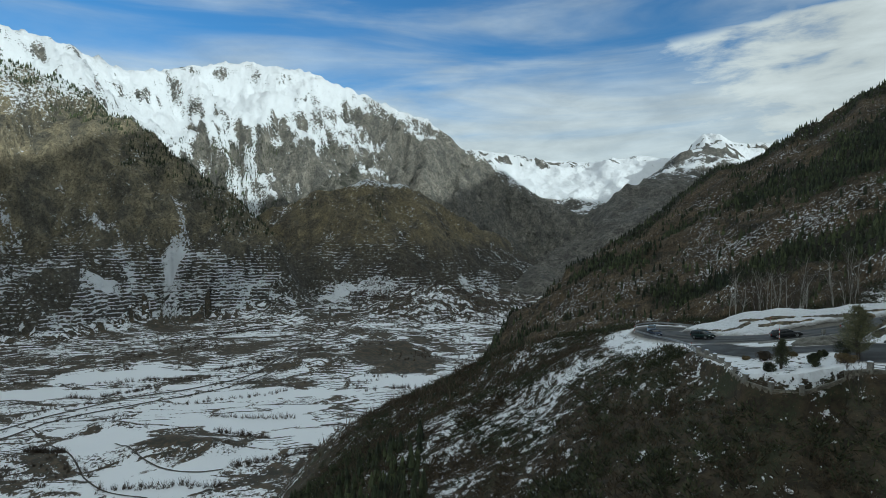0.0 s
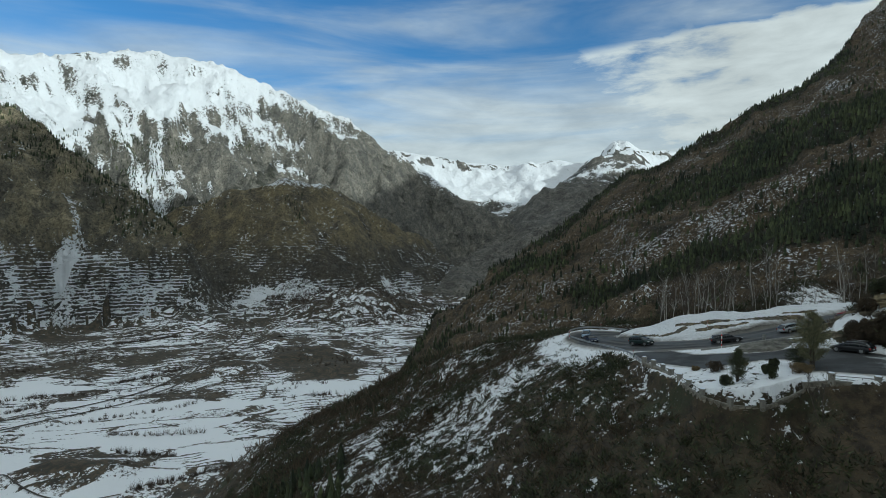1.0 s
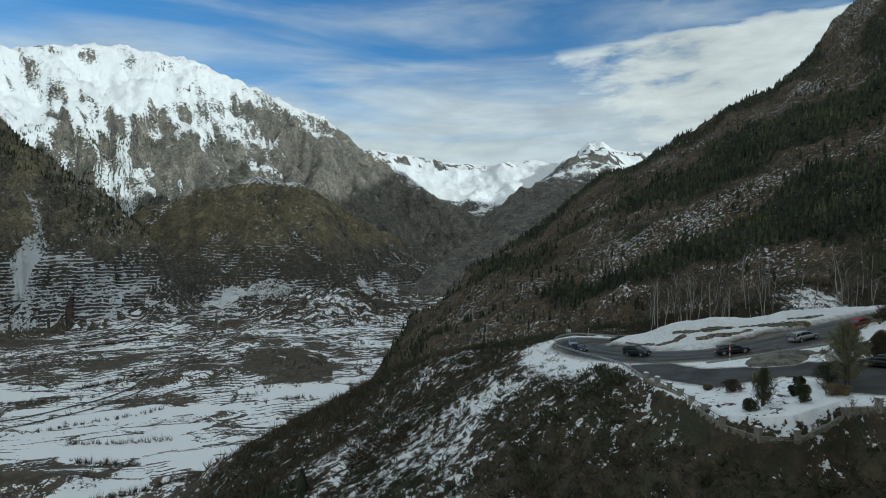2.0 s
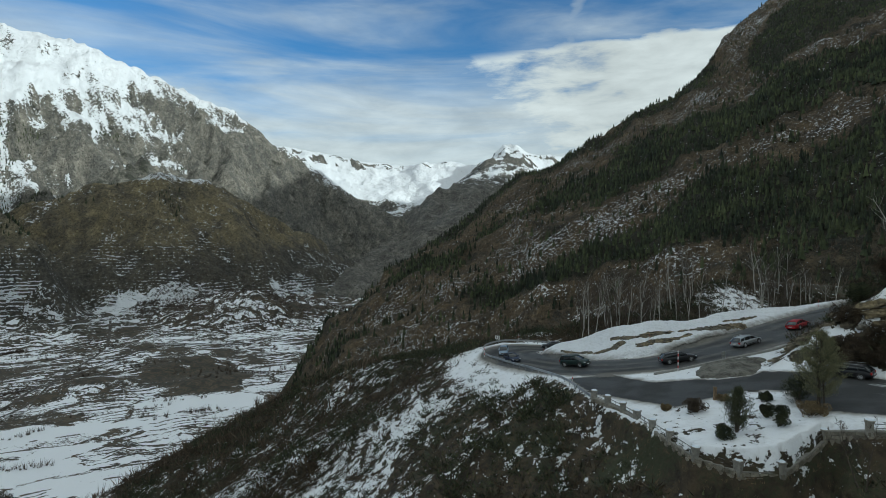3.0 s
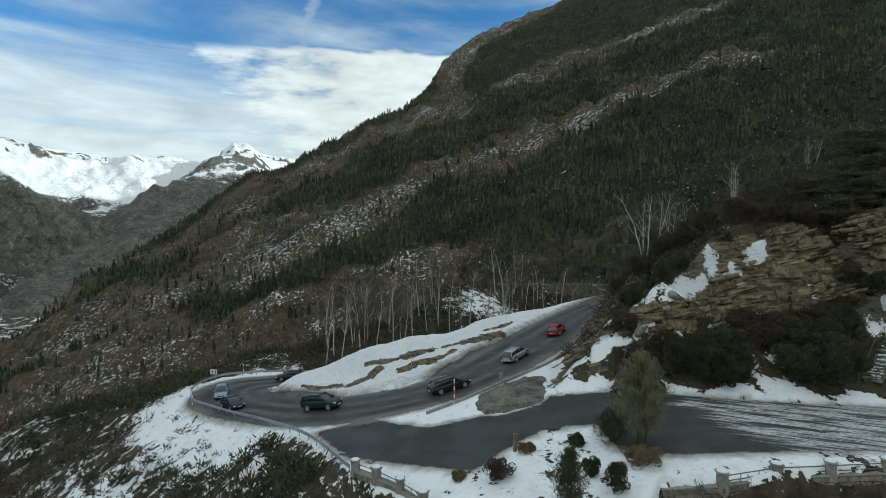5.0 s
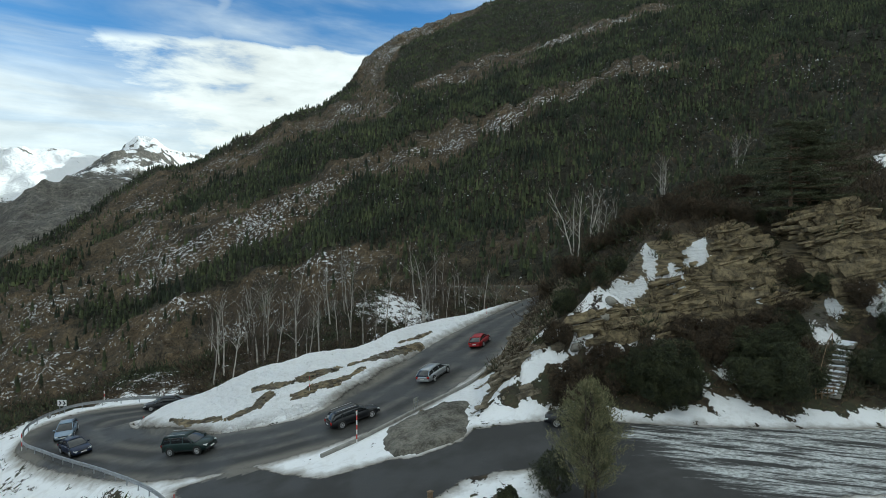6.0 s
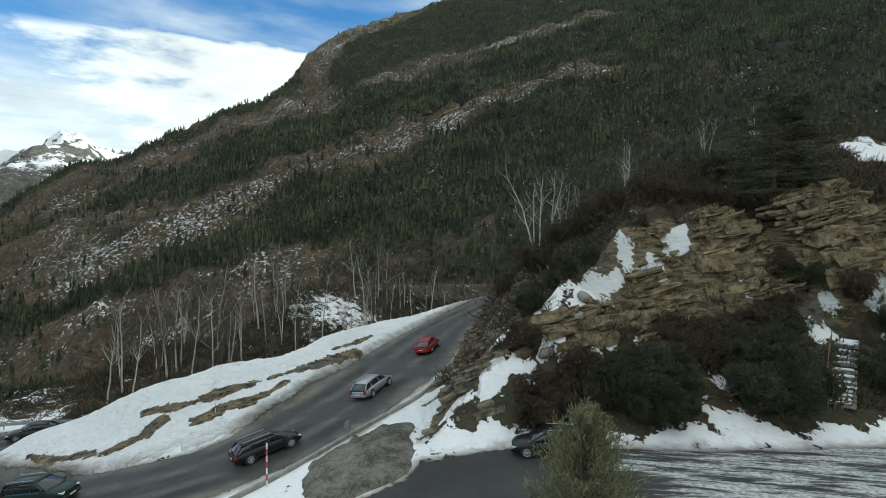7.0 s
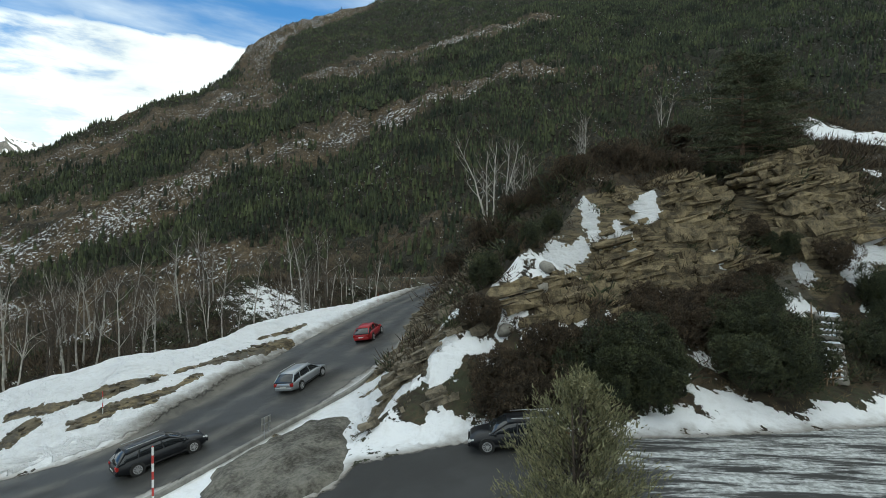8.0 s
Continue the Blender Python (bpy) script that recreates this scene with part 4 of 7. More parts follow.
def build_near():
    xs = np.concatenate([np.arange(-172, -34, 1.2), np.arange(-34, 60, 0.36), np.arange(60, 172, 1.2)])
    ys = np.concatenate([np.arange(-200, -42, 1.2), np.arange(-42, 58, 0.36), np.arange(58, 140, 1.2)])
    x, y = np.meshgrid(xs, ys, indexing="ij")
    shape = x.shape
    x, y = x.ravel(), y.ravel()
    z, own = height(x, y)
    vals = hill_values(x, y)
    verts = np.column_stack([x, y, z])
    quads = quads_of(*shape)
    own = np.where(own == 6, 6, np.where(own == 7, 7, own))
    kind = own[quads[:, 0]]
    cx, cy = x[quads].mean(1), y[quads].mean(1)
    tar, _, road = asphalt(cx, cy)
    kind = np.where((kind == 7) & (road > 0), 10, np.where((kind == 7) & (tar > 0), 11, kind))
    kind = np.where((kind == 7) & inside(cx, cy, BANK), 12, kind)
    names = {10: ("road", "dark wet asphalt hairpin road with gritty edges"), 11: ("car_park", "asphalt car park covered in slush and ice"), 12: ("snow_bank", "ploughed snow bank with bare earth scars")}
    for k in np.unique(kind):
        vv = vals if k >= 7 else {"snow": snow_far(k, x, y, z), "bare": smooth(-0.2, 0.25, slope_bands(x, y))}
        nm, lab = names.get(k, FORMS[k] if k < 8 else ("", ""))
        ob = grid_object(nm, verts, quads[kind == k], GROUND if k >= 7 else MOUNTAIN[k], vv)
        tagged(ob, lab, nm.replace("_", " "), kind="structure")


build_far()
build_near()


# ---- building helpers ----
def part(name, bm, material, parent=None, label=""):
    """Links a bmesh, or a mesh, as one mesh object under a thing or a part."""
    if isinstance(bm, bmesh.types.BMesh):
        me = bpy.data.meshes.new(name)
        bm.to_mesh(me)
        bm.free()
    else:
        me = bm
    if material is not None and not me.materials:
        me.materials.append(material)
    ob = new(name, me)
    ob.parent = parent
    if label:
        ob["label"] = label
    return ob


def thing(name, label, category, m=None, group=""):
    ob = new(name)
    ob.empty_display_size = 0.3
    if m is not None:
        ob.matrix_world = m
    return tagged(ob, label, category, group)


def box(bm, size, m=None, bevel=0.0, jitter=0.0, rnd=None):
    made = bmesh.ops.create_cube(bm, size=1, matrix=Matrix.Diagonal((*size, 1)))["verts"]
    if bevel:
        edges = list({e for v in made for e in v.link_edges})
        out = bmesh.ops.bevel(bm, geom=edges, offset=bevel, segments=1, affect="EDGES", profile=0.5)
        made = list({v for f in out["faces"] for v in f.verts} | {v for v in made if v.is_valid})
    if jitter:
        for v in made:
            v.co += Vector([(rnd.random() - 0.5) * jitter for _ in range(3)])
    if m is not None:
        bmesh.ops.transform(bm, matrix=m, verts=[v for v in made if v.is_valid])
    return made


def rod(bm, a, b, r0, r1=None, sides=8):
    a, b = Vector(a), Vector(b)
    m = Matrix.Translation((a + b) / 2) @ (b - a).to_track_quat("Z", "Y").to_matrix().to_4x4()
    bmesh.ops.create_cone(bm, segments=sides, radius1=r0, radius2=r0 if r1 is None else r1, depth=(b - a).length, cap_ends=True, matrix=m)


def ground_z(x, y):
    return float(height(np.array([float(x)]), np.array([float(y)]))[0][0])


def ground_zs(x, y):
    return height(np.asarray(x, float), np.asarray(y, float))[0]


MASONRY = mottled("wall_stone", (0.15, 0.135, 0.105), (0.30, 0.27, 0.215), 0.35, 0.9, 0.5, each=0.3)
MORTAR = mottled("wall_mortar", (0.10, 0.09, 0.075), (0.19, 0.175, 0.15), 0.2, 0.95, 0.4)
COPING = mottled("pillar_stone", (0.19, 0.18, 0.155), (0.32, 0.30, 0.26), 0.25, 0.9, 0.4, each=0.15)
STEEL = mottled("galvanised_steel", (0.30, 0.31, 0.32), (0.46, 0.47, 0.48), 0.6, 0.5, 0.0)
STEEL.node_tree.nodes["Principled BSDF"].inputs["Metallic"].default_value = 0.6
RAILPAINT = mottled("rail_paint", (0.10, 0.10, 0.10), (0.22, 0.215, 0.20), 0.3, 0.6, 0.0)
CONCRETE = mottled("concrete", (0.20, 0.195, 0.18), (0.33, 0.32, 0.29), 0.5, 0.9, 0.2)
OLDWOOD = mottled("weathered_wood", (0.14, 0.095, 0.055), (0.28, 0.20, 0.12), 0.25, 0.85, 0.3)
REDPAINT = mottled("red_paint", (0.42, 0.035, 0.03), (0.52, 0.06, 0.05), 0.2, 0.5, 0.0)
WHITEPAINT = mottled("white_paint", (0.68, 0.68, 0.66), (0.80, 0.80, 0.78), 0.2, 0.5, 0.0)
BLACKPAINT = mottled("black_paint", (0.012, 0.012, 0.012), (0.03, 0.03, 0.03), 0.2, 0.5, 0.0)
SNOWMAT = mottled("lying_snow", (0.74, 0.79, 0.86), (0.84, 0.87, 0.92), 0.5, 0.8, 0.3)
RND = random.Random(5)


def walk_line(pts, step):
    """Places every step metres along a line of points."""
    out, left = [], 0.0
    for a, b in zip(pts, pts[1:]):
        a, b = Vector(a), Vector(b)
        length = (b - a).length
        s = left
        while s < length:
            out.append(a.lerp(b, s / length))
            s += step
        left = s - length
    return out


# ---- parapet with stone pillars round the viewpoint ----
def stone_mesh(seed):
    rnd = random.Random(seed)
    bm = bmesh.new()
    box(bm, (1, 1, 1), None, 0.12, 0.10, rnd)
    me = bpy.data.meshes.new("stone")
    bm.to_mesh(me)
    bm.free()
    me.materials.append(MASONRY)
    return me


STONES = [stone_mesh(k) for k in range(6)]


def parapet(line, pillars, label, depth):
    """line: ground points (x, y, z) of the wall's top edge; pillars: where along it stand the pillars."""
    home = thing("parapet_wall", label, "wall", pose(*line[0]))
    inv = home.matrix_world.inverted()

    def put(ob, m):
        ob.parent = home
        ob.matrix_basis = inv @ m

    for a, b in zip(line, line[1:]):
        a, b = Vector(a), Vector(b)
        flat = Vector((b.x - a.x, b.y - a.y, 0))
        length = flat.length
        turn = math.atan2(flat.y, flat.x)
        lift = math.atan2(b.z - a.z, length)
        mid = (a + b) / 2
        bm = bmesh.new()
        box(bm, (length + 0.2, 0.42, depth), None, 0.03)
        core = part("wall_core", bm, MORTAR)
        put(core, Matrix.Translation(mid + Vector((0, 0, 0.22 - depth / 2))) @ Euler((0, -lift, turn)).to_matrix().to_4x4())
        bm = bmesh.new()
        box(bm, (length + 0.2, 0.56, 0.12), None, 0.03, 0.02, RND)
        put(part("coping", bm, COPING), Matrix.Translation(mid + Vector((0, 0, 0.27))) @ Euler((0, -lift, turn)).to_matrix().to_4x4())
        out = Vector((flat.y, -flat.x, 0)).normalized()
        rows = int(depth / 0.33)
        for r in range(rows):
            s = -RND.random() * 0.3
            while s < length - 0.1:
                w = RND.uniform(0.38, 0.72)
                t = min(max((s + w / 2) / length, 0), 1)
                h = 0.30 + RND.uniform(-0.03, 0.03)
                c = a.lerp(b, t) + out * (0.22 + RND.uniform(-0.02, 0.03)) + Vector((0, 0, 0.05 - r * 0.33))
                ob = new("stone", STONES[RND.randrange(6)])
                put(ob, Matrix.Translation(c) @ Euler((RND.uniform(-.05, .05), -lift + RND.uniform(-.06, .06), turn)).to_matrix().to_4x4() @ Matrix.Diagonal((w * 0.96, 0.16, h, 1)))
                s += w + 0.02
    tops = []
    for p in pillars:
        p = Vector(p)
        bm = bmesh.new()
        box(bm, (0.58, 0.58, 1.15), pose(0, 0, 0.45), 0.05, 0.03, RND)
        box(bm, (0.70, 0.70, 0.14), pose(0, 0, 1.06), 0.04, 0.02, RND)
        put(part("pillar", bm, COPING), Matrix.Translation(p) @ Matrix.Rotation(RND.uniform(0, 1.5), 4, "Z"))
        bm = bmesh.new()
        bmesh.ops.create_icosphere(bm, subdivisions=2, radius=0.33)
        for v in bm.verts:
            v.co.z = max(v.co.z, 0) * 0.35
        put(part("snow_cap", bm, SNOWMAT), Matrix.Translation(p + Vector((0, 0, 1.13))))
        tops.append(p)
    for p, q in zip(tops, tops[1:]):
        for z in (0.50, 0.82):
            bm = bmesh.new()
            rod(bm, p + Vector((0, 0, z)) - home.matrix_world.translation, q + Vector((0, 0, z)) - home.matrix_world.translation, 0.035)
            put(part("rail", bm, RAILPAINT), Matrix.Translation(home.matrix_world.translation))
        n = max(1, int((q - p).length / 1.3))
        for k in range(1, n):
            c = p.lerp(q, k / n)
            bm = bmesh.new()
            rod(bm, (0, 0, 0.25), (0, 0, 0.84), 0.025, sides=6)
            put(part("rail_post", bm, RAILPAINT), Matrix.Translation(c))
    return home


LEFT_WALL = [(-11.3, -10.6, -2.1), (-9.1, -13.6, -2.1), (-7.4, -18.0, -2.05), (-5.8, -22.7, -2.0), (-4.4, -26.2, -2.1), (-1.6, -27.7, -2.4), (1.5, -27.6, -2.3), (4.2, -25.4, -1.5), (6.3, -23.6, -0.8)]
left_pillars = [(-11.3, -10.6, -2.1), (-10.0, -12.4, -2.1), (-8.7, -14.8, -2.08), (-7.7, -17.3, -2.05), (-6.7, -20.0, -2.02), (-5.75, -22.8, -2.0), (-4.4, -26.2, -2.1), (-1.6, -27.7, -2.4), (1.5, -27.6, -2.3), (6.3, -23.6, -0.8)]
parapet(LEFT_WALL, left_pillars, "low stone parapet with snow-capped pillars and metal rails", 2.7)
RIGHT_WALL = [(6.3, -23.6, -0.1), (8.3, -26.3, 1.0), (12.45, -26.3, 1.0), (15.7, -27.2, 1.1), (22, -28.9, 1.25), (30, -31, 1.4)]
parapet(RIGHT_WALL, [(8.3, -26.3, 1.0), (12.45, -26.3, 1.0), (15.7, -27.2, 1.1), (19.2, -28.1, 1.2), (23, -29.2, 1.25), (27, -30.2, 1.35)], "stone parapet with pillars and two metal rails by the car park", 2.3)


# ---- steel guard rail round the hairpin ----
def guard_rail():
    base = [(-11.6, -9.2), (-14.4, 1.2), (-18.9, 10.3), (-24.9, 20.4), (-28.2, 26.2), (-28.5, 32.3), (-25.5, 37.3), (-20, 37.9), (-14.5, 36.6), (-9, 35.1), (5, 38.1), (20, 44.5)]
    line = catmull([(*p, 0) for p in base], 8)[:, :2]
    zs = paved(line[:, 0], line[:, 1]) - 0.05
    line = [Vector((x, y, z)) for (x, y), z in zip(line, zs)]
    home = thing("guard_rail", "galvanised steel crash barrier along the outer edge of the hairpin", "guard rail", pose(*line[0]))
    o = line[0]
    profile = [(0.0, 0.42), (0.055, 0.48), (0.055, 0.53), (0.0, 0.58), (0.0, 0.62), (0.055, 0.67), (0.055, 0.72), (0.0, 0.78)]
    size = 4
    for i in range(0, len(line) - 1, size):
        seg = line[i:i + size + 1]
        bm = bmesh.new()
        rings = []
        for k, p in enumerate(seg):
            d = (seg[min(k + 1, len(seg) - 1)] - seg[max(k - 1, 0)])
            side = Vector((-d.y, d.x, 0)).normalized()
            rings.append([[bm.verts.new(p - o + side * (u + w) + Vector((0, 0, z))) for u, z in profile] for w in (0.0, -0.012)])
        for r, s in zip(rings, rings[1:]):
            for layer in (0, 1):
                for k in range(len(profile) - 1):
                    bm.faces.new((r[layer][k], r[layer][k + 1], s[layer][k + 1], s[layer][k]))
        part("beam", bm, STEEL, home)
    for p in walk_line(line, 2.1):
        bm = bmesh.new()
        box(bm, (0.10, 0.06, 1.0), pose(0, 0, 0.28))
        ob = part("post", bm, STEEL, home)
        ob.matrix_basis = Matrix.Translation(p - o)


guard_rail()


# ---- signs, posts and stairs ----
def snow_pole(x, y, tall, label="red and white striped snow pole at the road edge", r=0.055, z=None, lean=0.0):
    z = ground_z(x, y) if z is None else z
    home = thing("snow_pole", label, "marker pole", pose(x, y, z, lean, 0, 0), "snow poles")
    n = max(4, int(tall / 0.38))
    for k in range(n):
        bm = bmesh.new()
        rod(bm, (0, 0, tall * k / n - (0.15 if k == 0 else 0)), (0, 0, tall * (k + 1) / n), r, sides=10)
        part("band", bm, REDPAINT if k % 2 else WHITEPAINT, home)
    bm = bmesh.new()
    bmesh.ops.create_uvsphere(bm, u_segments=10, v_segments=5, radius=r, matrix=pose(0, 0, tall))
    part("cap", bm, REDPAINT, home)


snow_pole(0.0, -0.3, 2.7)
snow_pole(-1.0, 14.2, 1.5, "thin striped marker pole in the snow bank", 0.03)
snow_pole(30.7, 32.4, 1.6, "thin striped marker pole in the snow bank", 0.03)
snow_pole(-22.5, 38.4, 1.9, "striped snow pole behind the guard rail", 0.05)
snow_pole(-27.9, 24.6, 1.7, "striped snow pole behind the guard rail", 0.05)
snow_pole(-17.2, 26.6, 1.1, "short striped marker pole on the snow tip", 0.04)
snow_pole(-13.3, -1.2, 1.1, "short striped marker pole by the guard rail", 0.04)


def bend_sign():
    home = thing("bend_sign", "small white bend sign with black arrow behind the rail", "road sign", pose(-26.6, 36.2, -5.6, 0, 0, -28))
    for dx in (-0.32, 0.32):
        bm = bmesh.new()
        rod(bm, (dx, 0, -0.4), (dx, 0, 1.95), 0.03)
        part("post", bm, STEEL, home)
    bm = bmesh.new()
    box(bm, (1.15, 0.03, 0.75), pose(0, -0.04, 1.62), 0.01)
    part("panel", bm, WHITEPAINT, home)
    for s in (-0.22, 0.30):
        bm = bmesh.new()
        for up in (1, -1):
            box(bm, (0.36, 0.012, 0.15), pose(s, -0.064, 1.62 + up * 0.12, 0, up * 45, 0))
        part("chevron", bm, BLACKPAINT, home)


bend_sign()


def sign_back(x, y, turn):
    home = thing("road_sign", "bare grey back of a square sign on two posts", "road sign", pose(x, y, ground_z(x, y), 0, 0, turn))
    for dx in (-0.22, 0.22):
        bm = bmesh.new()
        rod(bm, (dx, 0, -0.3), (dx, 0, 1.25), 0.03)
        part("post", bm, STEEL, home)
    bm = bmesh.new()
    box(bm, (0.85, 0.03, 0.75), pose(0, 0.04, 0.88), 0.01)
    part("panel", bm, CONCRETE, home, "dull grey metal back of the panel")
    bm = bmesh.new()
    box(bm, (0.80, 0.025, 0.05), pose(0, 0.0, 0.88), 0.005)
    part("brace", bm, STEEL, home)


sign_back(6.3, 2.4, 35)


def wooden_post(x, y):
    home = thing("wooden_post", "weathered square wooden post in the snow", "post", pose(x, y, ground_z(x, y), 0, 2, 20))
    bm = bmesh.new()
    box(bm, (0.30, 0.22, 1.5), pose(0, 0, 0.55), 0.03)
    part("shaft", bm, OLDWOOD, home)
    bm = bmesh.new()
    box(bm, (0.34, 0.26, 0.06), pose(0, 0, 1.33), 0.015)
    part("cap", bm, OLDWOOD, home)


wooden_post(0.5, -14.0)


def wooden_railing(x, y, turn):
    home = thing("wooden_railing", "short wooden railing at the foot of the steps", "railing", pose(x, y, ground_z(x, y), 0, 0, turn))
    for k in range(4):
        bm = bmesh.new()
        box(bm, (0.09, 0.09, 1.1), pose(-0.75 + 0.5 * k, 0, 0.4), 0.015)
        part("post", bm, OLDWOOD, home)
    for z in (0.45, 0.85):
        bm = bmesh.new()
        box(bm, (1.75, 0.05, 0.10), pose(0, -0.075, z), 0.01)
        part("bar", bm, OLDWOOD, home)


wooden_railing(33.4, -17.0, -20)
STEPS_FOOT, STEPS_TOP = Vector((34.0, -17.0, 0)), Vector((42.2, -13.9, 0))


def stone_steps():
    home = thing("stone_steps", "steep stone steps filled with snow between bushes", "steps", pose(STEPS_FOOT.x, STEPS_FOOT.y, 0))
    d = (STEPS_TOP - STEPS_FOOT)
    turn = math.atan2(d.y, d.x)
    n = 17
    pts = [STEPS_FOOT.lerp(STEPS_TOP, k / (n - 1)) for k in range(n)]
    zs = ground_zs([p.x for p in pts], [p.y for p in pts])
    zs = np.maximum.accumulate(zs)
    for k, p in enumerate(pts):
        bm = bmesh.new()
        box(bm, (0.46, 1.5, 0.30), None, 0.04, 0.06, RND)
        ob = part("step", bm, COPING, home)
        ob.matrix_basis = Matrix.Translation(p - STEPS_FOOT + Vector((0, 0, zs[k] + 0.12))) @ Matrix.Rotation(turn + RND.uniform(-.06, .06), 4, "Z")
        bm = bmesh.new()
        box(bm, (0.36, RND.uniform(0.8, 1.3), 0.12), None, 0.05, 0.08, RND)
        ob = part("snow_cap", bm, SNOWMAT, home)
        ob.matrix_basis = Matrix.Translation(p - STEPS_FOOT + Vector((-0.05, RND.uniform(-.15, .15), zs[k] + 0.29))) @ Matrix.Rotation(turn, 4, "Z")
    side = Vector((-math.sin(turn), math.cos(turn), 0)) * 0.95
    prev = None
    for k in range(2, n, 3):
        q = pts[k] - STEPS_FOOT + side + Vector((0, 0, zs[k]))
        bm = bmesh.new()
        rod(bm, q - Vector((0, 0, 0.2)), q + Vector((0, 0, 1.1)), 0.035, sides=6)
        part("rail_post", bm, OLDWOOD, home)
        if prev is not None:
            bm = bmesh.new()
            rod(bm, prev + Vector((0, 0, 1.05)), q + Vector((0, 0, 1.05)), 0.03, sides=6)
            part("hand_rail", bm, OLDWOOD, home)
        prev = q


stone_steps()


def kerb():
    """Low concrete edge between the road and the rocky rise."""
    base = [(-3.0, -0.7), (0.5, 0.2), (3.5, 1.35), (8, 3.1), (13, 4.9), (16.8, 7.6), (20.6, 11.2), (26.5, 17.4), (33, 24.0), (40, 29)]
    line = catmull([(*p, 0) for p in base], 6)[:, :2]
    zs = paved(line[:, 0], line[:, 1])
    pts = [Vector((x, y, z)) for (x, y), z in zip(line, zs)]
    o = pts[0]
    home = thing("kerb", "low weathered concrete kerb between road and rock", "kerb", pose(*o))
    tagged(home, kind="structure")
    prof = [(-0.12, -0.2), (-0.12, 0.24), (-0.08, 0.28), (0.10, 0.28), (0.14, 0.24), (0.14, -0.2)]
    for i in range(0, len(pts) - 1, 3):
        seg = pts[i:i + 4]
        bm = bmesh.new()
        rings = []
        for k, p in enumerate(seg):
            d = seg[min(k + 1, len(seg) - 1)] - seg[max(k - 1, 0)]
            side = Vector((-d.y, d.x, 0)).normalized()
            rings.append([bm.verts.new(p - o + side * u + Vector((0, 0, z))) for u, z in prof])
        for r, s in zip(rings, rings[1:]):
            for k in range(len(prof) - 1):
                bm.faces.new((r[k], r[k + 1], s[k + 1], s[k]))
        bm.faces.new(rings[0])
        bm.faces.new(rings[-1][::-1])
        part("kerb_stone", bm, CONCRETE, home)


kerb()


# ---- rocks ----
OCHRE = mottled("ochre_rock", (0.058, 0.048, 0.031), (0.255, 0.204, 0.118), 0.7, 0.95, 0.8, each=0.25, island=0.25)
GREYROCK = mottled("grey_rock", (0.070, 0.062, 0.046), (0.23, 0.195, 0.14), 0.6, 0.95, 0.8, each=0.22, island=0.25)
GRIT = mottled("gravel_mound", (0.040, 0.036, 0.028), (0.225, 0.213, 0.180), 1.6, 0.95, 0.5)


def slab_mesh(seed, material, name="slab"):
    rnd = random.Random(seed)
    bm = bmesh.new()
    bmesh.ops.create_cube(bm, size=1)
    bmesh.ops.subdivide_edges(bm, edges=bm.edges[:], cuts=1, use_grid_fill=True)
    for v in bm.verts:
        k = 0.16 if abs(v.co.z) > 0.1 else 0.10
        v.co += Vector((rnd.uniform(-1, 1) * 0.13, rnd.uniform(-1, 1) * 0.13, rnd.uniform(-1, 1) * k))
        if max(abs(v.co.x), abs(v.co.y)) > 0.45 and abs(v.co.z) > 0.3:
            v.co.x *= 0.98
            v.co.y *= 0.98
    me = bpy.data.meshes.new(name)
    bm.to_mesh(me)
    bm.free()
    me.materials.append(material)
    return me


def outcrop(name, label, material, count, zone, seed, long_turn, pitch, sizes):
    """Tilted beds of rock lying one over another on the rise."""
    rnd = random.Random(seed)
    meshes = [slab_mesh(seed * 10 + k, material) for k in range(6)]
    spots = []
    while len(spots) < count:
        x, y = rnd.uniform(*zone[0]), rnd.uniform(*zone[1])
        if zone[2](x, y):
            spots.append((x, y))
    zs = ground_zs([p[0] for p in spots], [p[1] for p in spots])
    o = Vector((spots[0][0], spots[0][1], zs[0]))
    home = thing(name, label, "rock", Matrix.Translation(o))
    for (x, y), z in zip(spots, zs):
        big = rnd.random() ** 1.6
        length = sizes[0] + (sizes[1] - sizes[0]) * big
        ob = new("slab", meshes[rnd.randrange(6)])
        ob.parent = home
        turn = Euler((radians(rnd.gauss(-10, 5)), -radians(pitch + rnd.gauss(0, 4)), radians(long_turn + rnd.gauss(0, 9))))
        ob.matrix_basis = Matrix.Translation(Vector((x, y, z + rnd.uniform(-0.10, 0.22))) - o) @ turn.to_matrix().to_4x4() @ Matrix.Diagonal((length, length * rnd.uniform(0.30, 0.55), sizes[2] * rnd.uniform(0.5, 1.6), 1))
    return home


